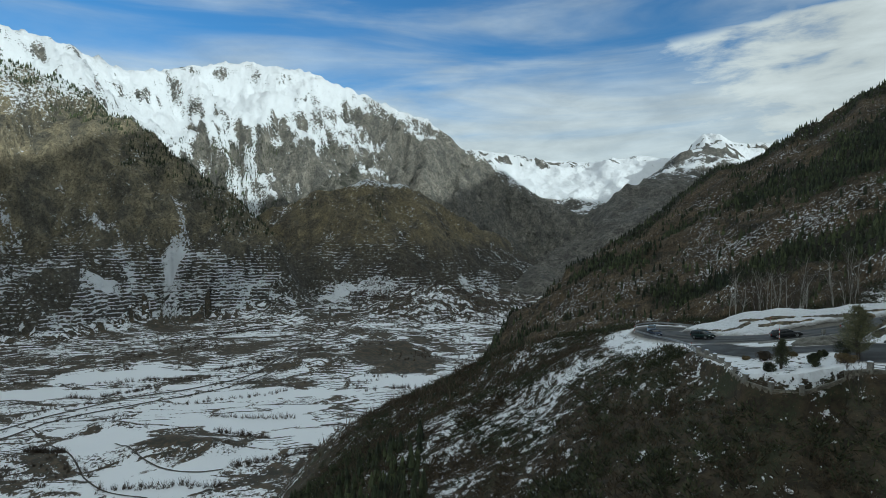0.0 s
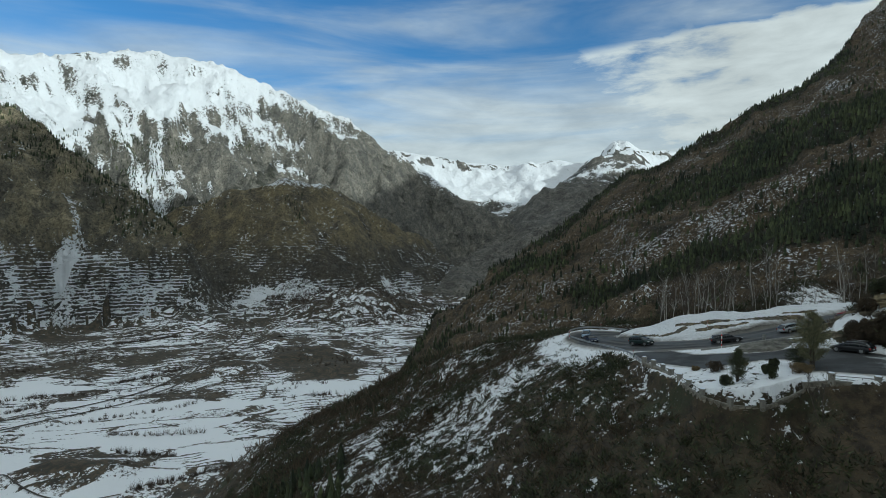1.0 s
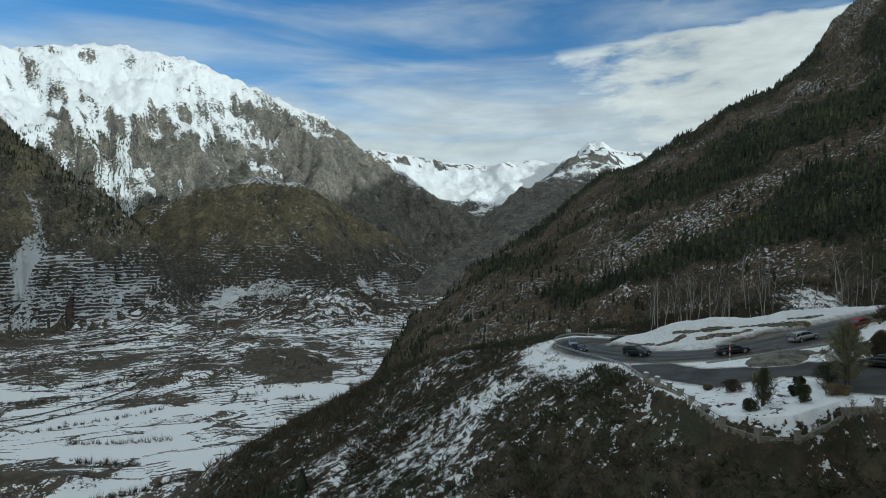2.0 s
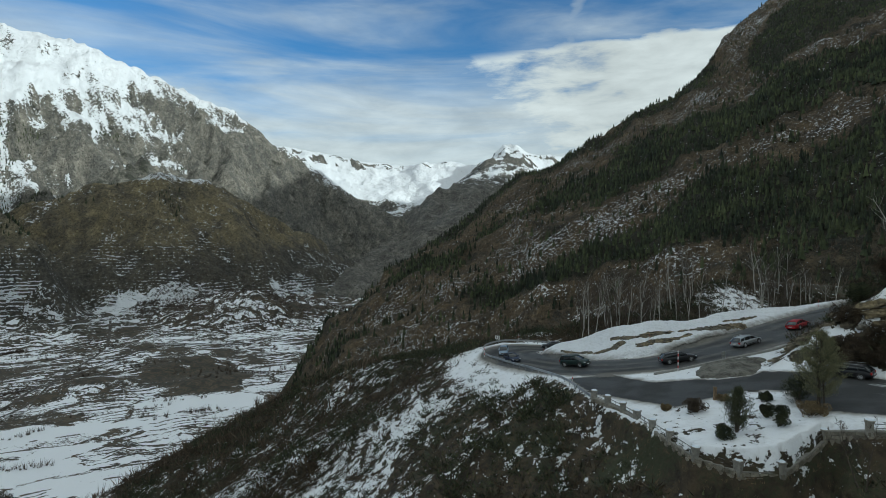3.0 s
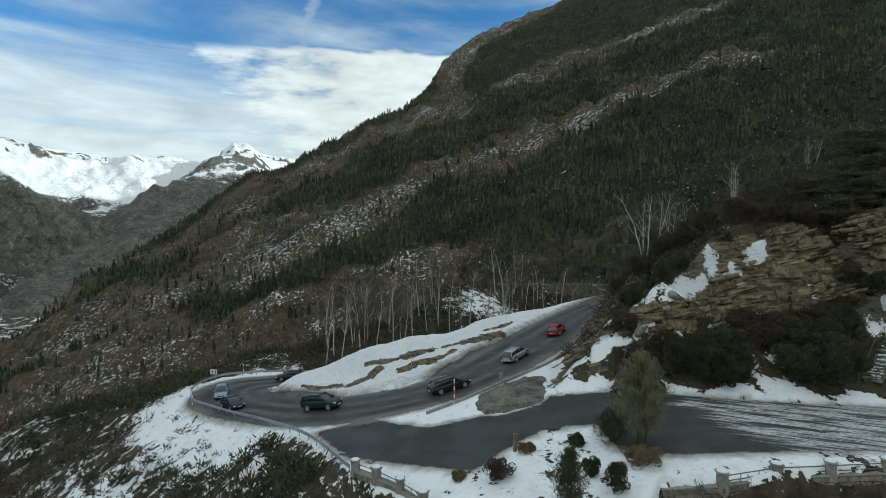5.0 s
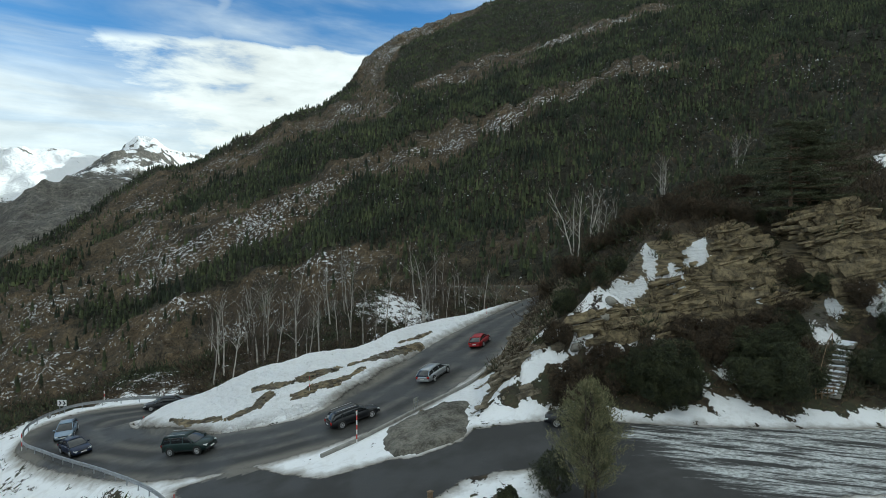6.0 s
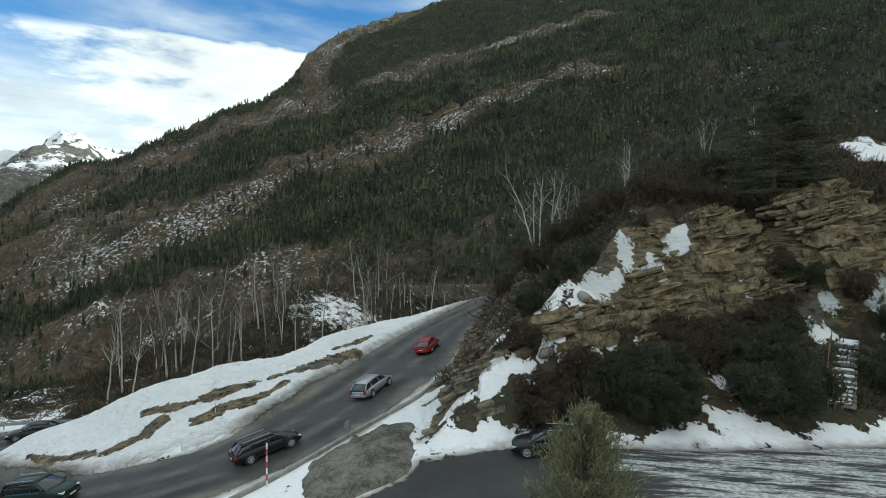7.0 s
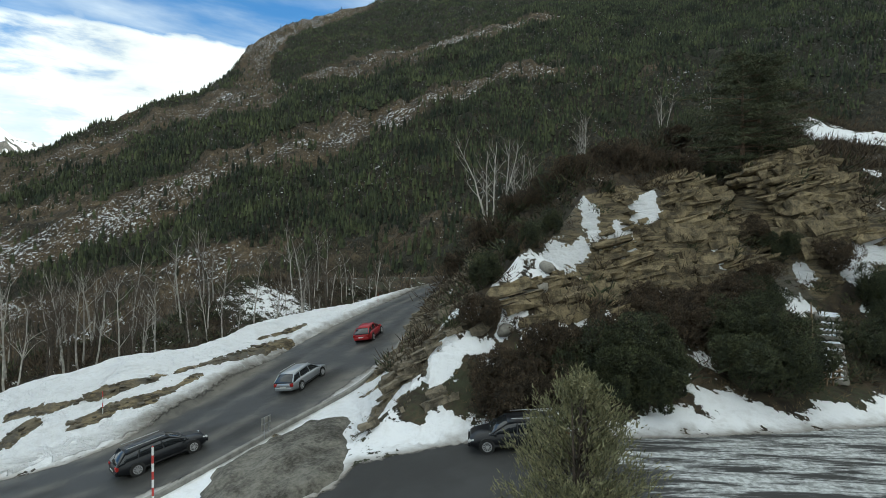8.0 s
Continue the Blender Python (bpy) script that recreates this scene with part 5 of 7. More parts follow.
def rock_beds(home, count, zone, seed, long_turn, pitch, sizes, material):
    """Thin broken beds between the large slabs, joined into one part."""
    g = np.random.default_rng(seed)
    xy = []
    while len(xy) < count:
        x, y = g.uniform(*zone[0]), g.uniform(*zone[1])
        if zone[2](x, y):
            xy.append((x, y))
    x, y = np.array(xy).T
    z = ground_zs(x, y) + g.uniform(-0.05, 0.35, count)
    cube = np.array([(i, j, k) for i in (-.5, .5) for j in (-.5, .5) for k in (-.5, .5)])
    sides = np.array([(0, 1, 3, 2), (4, 6, 7, 5), (0, 4, 5, 1), (2, 3, 7, 6), (0, 2, 6, 4), (1, 5, 7, 3)])
    verts = []
    for n in range(count):
        length = sizes[0] + (sizes[1] - sizes[0]) * g.random() ** 2
        m = Euler((radians(g.normal(-10, 6)), -radians(pitch + g.normal() * 4), radians(long_turn + g.normal() * 10))).to_matrix()
        box_ = (cube + g.normal(size=(8, 3)) * np.array([0.10, 0.12, 0.12])) * np.array([length, length * g.uniform(0.3, 0.6), sizes[2] * g.uniform(0.4, 1.5)])
        verts.append(box_ @ np.array(m).T + np.array([x[n], y[n], z[n]]) - np.array(home.matrix_world.translation))
    faces = (np.arange(count)[:, None, None] * 8 + sides[None]).reshape(-1, 4)
    tagged(part("rock_bed", fast_mesh("rock_bed", np.concatenate(verts), faces, False), material, home), kind="stuff")


def cliff_zone(x, y):
    if inside(np.array([x]), np.array([y]), RIM)[0]:
        return False
    d = rim_values(np.array([x]), np.array([y]))[0][0]
    wob = 1.6 * math.sin(x * 0.9) + 1.2 * math.sin(y * 1.3 + x * 0.4)
    if fbm(np.array([x]), np.array([y]), 6.5, 3, 211)[0] < -0.10 or min(math.hypot(x - a, y - b) / r for a, b, r in PATCHES) < 0.95:
        return False
    if x < 28:
        return 4.5 < d < 10.5 and -9 < y < -3
    if x < 33:
        return 10.5 + 0.4 * wob < d < 14.5 and -8 < y < -3
    return 12.2 + 0.5 * wob < d < 17.0 and y < 0 and abs(x - 43.4) > 0.9


def crag_zone(x, y):
    return ((x - 37.6) / 4.0) ** 2 + ((y + 6.6) / 2.2) ** 2 < 1 or ((x - 48.0) / 4.4) ** 2 + ((y + 10.8) / 2.6) ** 2 < 1 or ((x - 25.2) / 4.0) ** 2 + ((y + 5.2) / 1.2) ** 2 < 1


cliff = outcrop("rock_outcrop", "layered ochre rock outcrop on top of the rise", OCHRE, 210, ((20, 53), (-16, 1), cliff_zone), 3, -33, 16, (0.5, 3.2, 0.50))
rock_beds(cliff, 620, ((20, 53), (-16, 1), cliff_zone), 33, -33, 16, (0.3, 1.7, 0.24), OCHRE)
outcrop("rock_crag", "blocky ochre rock crag above the car park", OCHRE, 95, ((20, 53), (-15, -3), crag_zone), 5, -28, 9, (0.8, 2.7, 0.85))


def cut_zone(x, y):
    if inside(np.array([x]), np.array([y]), RIM)[0]:
        return False
    d = rim_values(np.array([x]), np.array([y]))[0][0]
    return 0.8 < d < 8.0 and y > -7 + 0.4 * (x - 10) and x < 30 and min(math.hypot(x - a, y - b) / r for a, b, r in PATCHES) > 1.6


cutting = outcrop("roadside_rock", "grey brown layered rock face beside the road", GREYROCK, 170, ((10, 31), (-7, 20), cut_zone), 4, -25, 20, (0.5, 2.2, 0.5))
rock_beds(cutting, 420, ((10, 31), (-7, 20), cut_zone), 34, -25, 20, (0.2, 1.2, 0.22), GREYROCK)


def pale_boulder(x, y, size, turn):
    home = thing("boulder", "pale rounded boulder on the rocky rise", "boulder", pose(x, y, ground_z(x, y)), "boulders")
    bm = bmesh.new()
    bmesh.ops.create_icosphere(bm, subdivisions=3, radius=1)
    for v in bm.verts:
        n = noise.noise(v.co * 1.3 + Vector((x, y, 0))) * 0.25 + noise.noise(v.co * 3.7) * 0.08
        v.co = Vector((v.co.x * size[0], v.co.y * size[1], v.co.z * size[2])) * (1 + n)
    bmesh.ops.transform(bm, matrix=pose(0, 0, 0.15 * size[2], 10, -18, turn), verts=bm.verts[:])
    for f in bm.faces:
        f.smooth = True
    part("stone", bm, COPING, home)


pale_boulder(21.6, -4.0, (1.25, 0.6, 0.5), -30)
pale_boulder(18.8, -4.6, (0.6, 0.45, 0.35), 10)
pale_boulder(24.2, -3.0, (0.7, 0.5, 0.4), 60)


def grit_heap():
    rim = [(1.0, -2.6), (3.0, 0.4), (5.2, 1.5), (8.6, 2.0), (10.4, 0.6), (8.8, -3.9), (7.0, -6.0), (5.0, -6.1), (3.0, -6.0), (1.2, -4.4)]
    xs, ys = np.meshgrid(np.arange(0.5, 12.0, 0.28), np.arange(-7, 3.5, 0.28), indexing="ij")
    shape = xs.shape
    x, y = xs.ravel(), ys.ravel()
    d = near_line(x, y, rim, True)[0]
    ragged = 0.55 * fbm(x, y, 1.5, 3, 79)
    d, ins = np.abs(np.where(inside(x, y, rim), d, -d) + ragged), np.where(inside(x, y, rim), d, -d) + ragged > 0
    h = np.where(ins, 0.22 * smooth(0, 0.8, d) + 0.16 * np.minimum(d, 3) + 0.26 * fbm(x, y, 1.6, 4, 77, 0.6), -0.25)
    z = ground_zs(x, y) + h
    q = quads_of(*shape)
    keep = ins[q].any(1)
    used, faces = np.unique(q[keep], return_inverse=True)
    me = fast_mesh("gravel_mound", np.column_stack([x, y, z])[used], faces.reshape(-1, 4))
    me.materials.append(GRIT)
    tagged(new("gravel_mound", me), "grey heap of road grit beside the car park", "gravel mound")


grit_heap()


# ---- plants ----
def tubes(segs, sides):
    """Tapered tubes; rows of x0 y0 z0 r0 x1 y1 z1 r1."""
    segs = np.array(segs, float)
    a, b = segs[:, 0:3], segs[:, 4:7]
    d = b - a
    d /= np.linalg.norm(d, axis=1)[:, None] + 1e-9
    u = np.cross(d, np.where(np.abs(d[:, 2:3]) > 0.9, [[1.0, 0, 0]], [[0, 0, 1.0]]))
    u /= np.linalg.norm(u, axis=1)[:, None]
    v = np.cross(d, u)
    ang = np.arange(sides) * 2 * np.pi / sides
    ring = u[:, None] * np.cos(ang)[None, :, None] + v[:, None] * np.sin(ang)[None, :, None]
    lo, hi = a[:, None] + ring * segs[:, 3][:, None, None], b[:, None] + ring * segs[:, 7][:, None, None]
    verts = np.concatenate([lo, hi], 1).reshape(-1, 3)
    base = np.arange(len(segs))[:, None] * 2 * sides
    k = np.arange(sides)
    quad = np.stack([k, (k + 1) % sides, (k + 1) % sides + sides, k + sides], -1)
    return verts, (base[..., None] + quad[None]).reshape(-1, 4)


def stem(pts, radii, sides):
    """One tapered tube along points."""
    pts, radii = np.array(pts, float), np.array(radii, float)
    d = np.gradient(pts, axis=0)
    d /= np.linalg.norm(d, axis=1)[:, None]
    u = np.cross(d, [[0.3, 0.9, 0.1]])
    u /= np.linalg.norm(u, axis=1)[:, None]
    v = np.cross(d, u)
    ang = np.arange(sides) * 2 * np.pi / sides
    verts = (pts[:, None] + radii[:, None, None] * (u[:, None] * np.cos(ang)[None, :, None] + v[:, None] * np.sin(ang)[None, :, None])).reshape(-1, 3)
    k = np.arange(sides)
    quad = np.stack([k, (k + 1) % sides, (k + 1) % sides + sides, k + sides], -1)
    return verts, (np.arange(len(pts) - 1)[:, None, None] * sides + quad[None]).reshape(-1, 4)


def blades(base, way, length, width, gen):
    """One narrow triangle from each base along its way."""
    n = len(base)
    side = np.cross(way, gen.normal(size=(n, 3)))
    side /= np.linalg.norm(side, axis=1)[:, None] + 1e-9
    w = (side * np.broadcast_to(width, (n,))[:, None])
    tip = base + way * np.broadcast_to(length, (n,))[:, None]
    verts = np.stack([base - w, base + w, tip], 1).reshape(-1, 3)
    return verts, np.arange(3 * n).reshape(-1, 3)


def unit(v):
    return v / (np.linalg.norm(v, axis=-1, keepdims=True) + 1e-9)


BIRCHBARK = mottled("birch_bark", (0.27, 0.25, 0.22), (0.60, 0.57, 0.51), 0.5, 0.85, 0.3, each=0.25)
DARKBARK = mottled("dark_bark", (0.055, 0.045, 0.035), (0.13, 0.105, 0.08), 0.4, 0.9, 0.4, each=0.2)
PINEBARK = mottled("pine_bark", (0.10, 0.07, 0.045), (0.20, 0.135, 0.085), 0.3, 0.9, 0.4)
TWIG = mottled("bare_twigs", (0.060, 0.046, 0.036), (0.125, 0.098, 0.074), 0.6, 0.9, 0.0, island=0.35)
BRUSH = mottled("brown_brush", (0.033, 0.025, 0.016), (0.112, 0.081, 0.048), 0.9, 0.9, 0.0, island=0.45)
EVERGREEN = mottled("evergreen_leaves", (0.015, 0.021, 0.009), (0.074, 0.082, 0.032), 0.8, 0.75, 0.0, island=0.55)
OLIVE = mottled("olive_leaves", (0.105, 0.108, 0.050), (0.265, 0.250, 0.135), 0.5, 0.7, 0.0, island=0.4)
NEEDLES = mottled("pine_needles", (0.036, 0.045, 0.020), (0.105, 0.112, 0.052), 0.6, 0.75, 0.0, island=0.35)
SAPLINGS = mottled("bare_saplings", (0.070, 0.054, 0.037), (0.185, 0.140, 0.095), 3.0, 0.9, 0.0, island=0.4)
FOREST = mottled("forest_needles", (0.013, 0.020, 0.010), (0.080, 0.093, 0.038), 36.0, 0.85, 0.0, island=0.6)
DRYGRASS = mottled("dry_grass", (0.12, 0.085, 0.042), (0.25, 0.19, 0.10), 0.4, 0.9, 0.0, island=0.3)


def bare_limbs(gen, tall, stems, spread):
    """Trunk, limb and twig data of a leafless tree."""
    trunk, limbs, tb, tw = [], [], [], []

    def grow(p, d, length, r, level):
        n = 7 if level == 0 else 4
        pts = [p]
        for k in range(n):
            d = unit(d + gen.normal(size=3) * (0.07 if level == 0 else 0.16) + np.array([0, 0, 0.05 if level else 0.02]))
            p = p + d * length / n
            pts.append(p)
        for k in range(n):
            ra, rb = r * (1 - 0.85 * k / n), r * (1 - 0.85 * (k + 1) / n)
            if level:
                limbs.append((*pts[k], ra, *pts[k + 1], rb))
        if level == 0:
            trunk.append(stem(pts, [r * (1 - 0.85 * k / n) for k in range(n + 1)], 7))
        if level < 2:
            count = 10 if level == 0 else 3
            for _ in range(count):
                f = gen.uniform(0.32 if level == 0 else 0.25, 0.98)
                i = min(int(f * n), n - 1)
                q = pts[i] + (pts[i + 1] - pts[i]) * (f * n - i)
                out = gen.normal(size=3)
                out[2] = abs(out[2]) * 0.5
                grow(q, unit(unit(out) * 0.75 + np.array([0, 0, 0.75])), length * gen.uniform(0.22, 0.38) * (1.25 - 0.6 * f), r * 0.36 * (1.2 - 0.7 * f), level + 1)
        if level >= 1:
            m = 9 if level == 1 else 7
            for _ in range(m):
                f = gen.uniform(0.2, 1)
                i = min(int(f * n), n - 1)
                tb.append(pts[i] + (pts[i + 1] - pts[i]) * (f * n - i))
                tw.append(unit(d * 0.8 + gen.normal(size=3) * 0.55 + np.array([0, 0, 0.25])))

    for s in range(stems):
        a = gen.uniform(0, 6.28)
        grow(np.array([0.25 * math.cos(a), 0.25 * math.sin(a), -0.3]) * (stems > 1), unit(np.array([spread * (0.4 + 0.6 * (stems > 1)) * math.cos(a), spread * (0.4 + 0.6 * (stems > 1)) * math.sin(a), 1.0])), tall * gen.uniform(0.8, 1.0), 0.0095 * tall + 0.015, 0)
    return trunk, limbs, np.array(tb), np.array(tw)


def bare_tree(name, seed, tall, stems, bark, label, category="tree", group="", spread=0.14):
    gen = np.random.default_rng(seed)
    trunk, limbs, tb, tw = bare_limbs(gen, tall, stems, spread)
    home = thing(name, label, category, None, group)
    for t in trunk:
        part("trunk", fast_mesh("trunk", *t), bark, home)
    tagged(part("branchwork", fast_mesh("branchwork", *tubes(limbs, 4)), bark, home), kind="stuff")
    tagged(part("twig_haze", fast_mesh("twig_haze", *blades(tb, tw, gen.uniform(0.35, 0.9, len(tb)) * tall / 11, 0.011, gen), False), TWIG, home), kind="stuff")
    return home


def leafy(gen, centres, radii, count, size):
    """Small leaves on clumps of the given centres and radii."""
    pick = gen.integers(0, len(centres), count)
    way = unit(gen.normal(size=(count, 3)))
    pos = centres[pick] + way * radii[pick][:, None] * gen.uniform(0.55, 1.0, (count, 1)) ** 0.5
    lean = unit(way + gen.normal(size=(count, 3)) * 0.6 + np.array([0, 0, 0.5]))
    return blades(pos, lean, gen.uniform(0.6, 1.3, count) * size, size * 0.28, gen)


def bush(name, seed, wide, tall, leaves, leaf, foliage, label, group="", lean=0.0):
    gen = np.random.default_rng(seed)
    n = 34
    c = unit(gen.normal(size=(n, 3))) * gen.uniform(0.40, 1.0, (n, 1))
    c = np.column_stack([c[:, 0] * wide / 2, c[:, 1] * wide / 2, tall * (0.45 + 0.42 * c[:, 2])])
    r = gen.uniform(0.08, 0.21, n) * (wide + tall) / 2
    home = thing(name, label, "bush", None, group)
    stems = [(0, 0, -0.25, 0.05, *(p * np.array([0.7, 0.7, 0.8])), 0.015) for p in c[:9]]
    tagged(part("branchwork", fast_mesh("branchwork", *tubes(stems, 5)), DARKBARK, home), kind="stuff")
    tagged(part("foliage", fast_mesh("foliage", *leafy(gen, c, r, leaves * 3, leaf * 0.72), False), foliage, home), kind="stuff")
    return home


def stand(ob, spots, gen, lo=0.75, hi=1.2, tilt=2.0):
    """The first spot takes the thing, the others copies of it."""
    zs = ground_zs([p[0] for p in spots], [p[1] for p in spots])
    for k, ((x, y), z) in enumerate(zip(spots, zs)):
        s = gen.uniform(lo, hi)
        m = pose(x, y, z - 0.05, gen.normal() * tilt, gen.normal() * tilt, gen.uniform(0, 360))
        if k == 0:
            ob.matrix_world = m
            ob.scale = (s, s, s)
        else:
            c = copy_thing(ob, m)
            c.scale = (s, s, s)


gen = np.random.default_rng(12)
# birches behind the snow bank
rows = []
while len(rows) < 78:
    x, y = gen.uniform(-10, 50), gen.uniform(37, 76)
    if y > 40.5 + 0.36 * max(x, 0) and math.hypot(x - 27, (y - 66)) > 6 and all(math.hypot(x - a, y - b) > 1.6 for a, b in rows) and gen.random() < 1.25 - (y - 38) / 45:
        rows.append((x, y))
for k in range(6):
    t = bare_tree("birch", 40 + k, 10.5 + 0.7 * k, 1 + (k % 3 == 0), BIRCHBARK if k % 3 else DARKBARK, "bare pale-barked birch behind the snow bank" if k % 3 else "bare grey tree among the birches", "tree", "birches behind the bank")
    stand(t, rows[k::6], gen)
# many-stemmed birches on the rise
for k, (x, y, tall) in enumerate(((31.9, 12.0, 11.5), (36.0, 14.0, 10), (38.4, 15.4, 9), (43, 17, 7.5), (51.4, 15.9, 8.5), (54.5, 18.5, 7.5), (60, 10, 7), (66, 7, 7))):
    t = bare_tree("birch_clump", 60 + k, tall, 3 - (k % 2), BIRCHBARK, "leafless many-stemmed birch on top of the rise", "tree", "birches on the rise", 0.07)
    t.matrix_world = pose(x, y, ground_z(x, y) - 0.1, 0, 0, 40 * k)
t = bare_tree("bare_sapling", 81, 5.5, 2, DARKBARK, "small leafless tree outside the parapet", "tree", "", 0.3)
t.matrix_world = pose(7.0, -28.2, ground_z(7.0, -28.2) - 0.1)


def pine(x, y, tall, wide, seed):
    g = np.random.default_rng(seed)
    home = thing("scots_pine", "wide flat-topped pine on the rock", "tree", pose(x, y, ground_z(x, y) - 0.2))
    trunk, p = [], np.array([0.0, 0, 0])
    pts = [p]
    for k in range(9):
        p = p + np.array([g.normal() * 0.08, g.normal() * 0.08, tall / 9])
        pts.append(p)
    part("trunk", fast_mesh("trunk", *stem(pts, [0.24 * (1 - k / 10) for k in range(10)], 8)), PINEBARK, home)
    limbs, base, way = [], [], []
    tiers = 9
    for k in range(tiers * 6):
        tier = k // 6
        f = 0.16 + 0.82 * tier / (tiers - 1) + g.normal() * 0.022
        a = (k % 6 + 0.5 * (tier % 2)) * 1.047 + g.normal() * 0.25
        reach = wide / 2 * (1.0 - 1.5 * (f - 0.42) ** 2) * g.uniform(0.45, 1.10) * (1 - 0.35 * max(0, f - 0.8) / 0.2)
        q = np.array([0, 0, f * tall])
        d = np.array([math.cos(a), math.sin(a), g.uniform(-0.06, 0.10)])
        for s in range(5):
            e = q + d * reach / 5 + g.normal(size=3) * np.array([0.10, 0.10, 0.04])
            limbs.append((*q, 0.06 * (1 - s / 6), *e, 0.06 * (1 - (s + 1) / 6)))
            if s:
                for _ in range(3):
                    c = e + np.array([g.normal() * 0.42, g.normal() * 0.42, 0.05 + g.normal() * 0.05])
                    m = 38
                    base.append(c + g.normal(size=(m, 3)) * np.array([0.28, 0.28, 0.06]))
                    way.append(unit(g.normal(size=(m, 3)) * np.array([1, 1, 0.5]) + np.array([0, 0, 0.45])))
            q = e
    tagged(part("branchwork", fast_mesh("branchwork", *tubes(limbs, 5)), PINEBARK, home), kind="stuff")
    base, way = np.concatenate(base), np.concatenate(way)
    tagged(part("foliage", fast_mesh("foliage", *blades(base, way, g.uniform(0.16, 0.34, len(base)), 0.032, g), False), NEEDLES, home), kind="stuff")


pine(46.4, -6.0, 11.0, 11.0, 7)
pine(48.6, -6.6, 9.6, 9.5, 8)


def cone_tree(x, y, tall, wide, seed, leaves, foliage, label, clear, z=None):
    """A young evergreen with upswept shoots on a short clear stem."""
    g = np.random.default_rng(seed)
    home = thing("evergreen_tree", label, "tree", pose(x, y, ground_z(x, y) - 0.1))
    segs = [(g.normal() * .1, g.normal() * .1, 0, 0.10, g.normal() * .2, g.normal() * .2, tall * 0.9, 0.02) for _ in range(3)]
    base, way, lens = [], [], []
    for k in range(150):
        f = g.uniform(0, 1) ** 0.85
        h = clear + (tall - clear) * f
        a = g.uniform(0, 6.283)
        r = wide / 2 * (1 - f) ** 0.6 * g.uniform(0.5, 1.18) * min(1, 0.55 + 1.6 * f)
        root = np.array([0, 0, h - 0.35 * r - 0.3])
        tip = np.array([r * math.cos(a), r * math.sin(a), h + 0.25 * r])
        segs.append((*root, 0.022, *tip, 0.006))
        m = leaves // 150
        s = g.uniform(0.35, 1.08, m)[:, None]
        base.append(root + (tip - root) * s + g.normal(size=(m, 3)) * 0.13)
        way.append(unit((tip - root) * 0.5 + g.normal(size=(m, 3)) * 0.55 + np.array([0, 0, 0.8])))
    tagged(part("branchwork", fast_mesh("branchwork", *tubes(segs, 5)), DARKBARK, home), kind="stuff")
    base, way = np.concatenate(base), np.concatenate(way)
    tagged(part("foliage", fast_mesh("foliage", *blades(base, way, g.uniform(0.10, 0.24, len(base)), 0.024, g), False), foliage, home), kind="stuff")


cone_tree(8.0, -19.2, 7.0, 5.4, 3, 18000, OLIVE, "olive green evergreen with upswept shoots by the car park", 1.3)
cone_tree(-0.4, -23.8, 3.9, 3.0, 4, 6000, NEEDLES, "small dark pine sapling in the snowy viewpoint", 0.7)

# bushes of the viewpoint and of the rise
for k, (x, y, w, h, mat, lab) in enumerate((
        (7.0, -17.2, 2.2, 3.0, EVERGREEN, "dark evergreen bush at the edge of the car park"), (3.2, -23.2, 1.5, 2.1, EVERGREEN, "clipped dark bush standing in snow"), (3.0, -20.6, 1.2, 1.4, EVERGREEN, "small dark bush standing in snow"),
        (-2.2, -17.2, 2.0, 1.5, BRUSH, "brown leafless bush in the snow"), (-1.8, -24.9, 1.8, 1.3, EVERGREEN, "low dark bush beside the parapet"), (6.4, -21.3, 2.8, 1.2, DRYGRASS, "mound of dry ochre grass under the tree"),
        (4.6, -16.2, 1.3, 1.0, EVERGREEN, "low dark bush in the snow"), (1.2, -14.6, 1.4, 0.7, DRYGRASS, "tuft of dry grass by the wooden post"), (-4.6, -15.6, 1.0, 0.6, DRYGRASS, "tuft of dry grass in the snow"))):
    b = bush("bush", 100 + k, w, h, 2600, 0.13, mat, lab, "bushes of the viewpoint")
    b.matrix_world = pose(x, y, ground_z(x, y), 0, 0, 30 * k)
big = [bush("large_bush", 120 + k, 4.2, 3.6, 6500, 0.17, EVERGREEN, "large dark evergreen bush at the foot of the rise", "bushes of the rise") for k in range(3)]
stand(big[0], [(21.7, -12.4), (23.2, -12.4), (20.6, -10.2), (29.4, -15.6), (38.4, -18.8), (38.6, -11.2), (46.2, -16.2), (32.4, -12.4)], gen, 0.85, 1.15)
stand(big[1], [(22.6, -11.0), (31.2, -15.4), (24.4, -10.6), (45.4, -17.6), (33.8, -12.6), (41.6, -18.4)], gen, 0.85, 1.15)
stand(big[2], [(27.8, -14.6), (31.6, -14.0), (48.6, -17), (30.2, -12.6), (43.2, -10.4), (36.4, -11.6)], gen, 0.8, 1.05)
juniper = bush("juniper", 126, 1.7, 2.4, 3200, 0.14, EVERGREEN, "dark green juniper on the edge of the rise", "junipers")
stand(juniper, [(20.6, -1.2), (19.6, -1.6), (23.2, -0.4), (21.6, 0.6), (24.6, -0.8), (33.0, -1.6), (45.0, -3.6), (50.0, -6.4), (40.8, -3.4), (27.4, -0.6), (43.4, -6.0)], gen, 0.6, 1.2)
dull = [bush("brown_bush", 130 + k, 3.4, 2.4, 4200, 0.16, BRUSH, "dense brown leafless bush on the rise", "brown bushes of the rise") for k in range(2)]
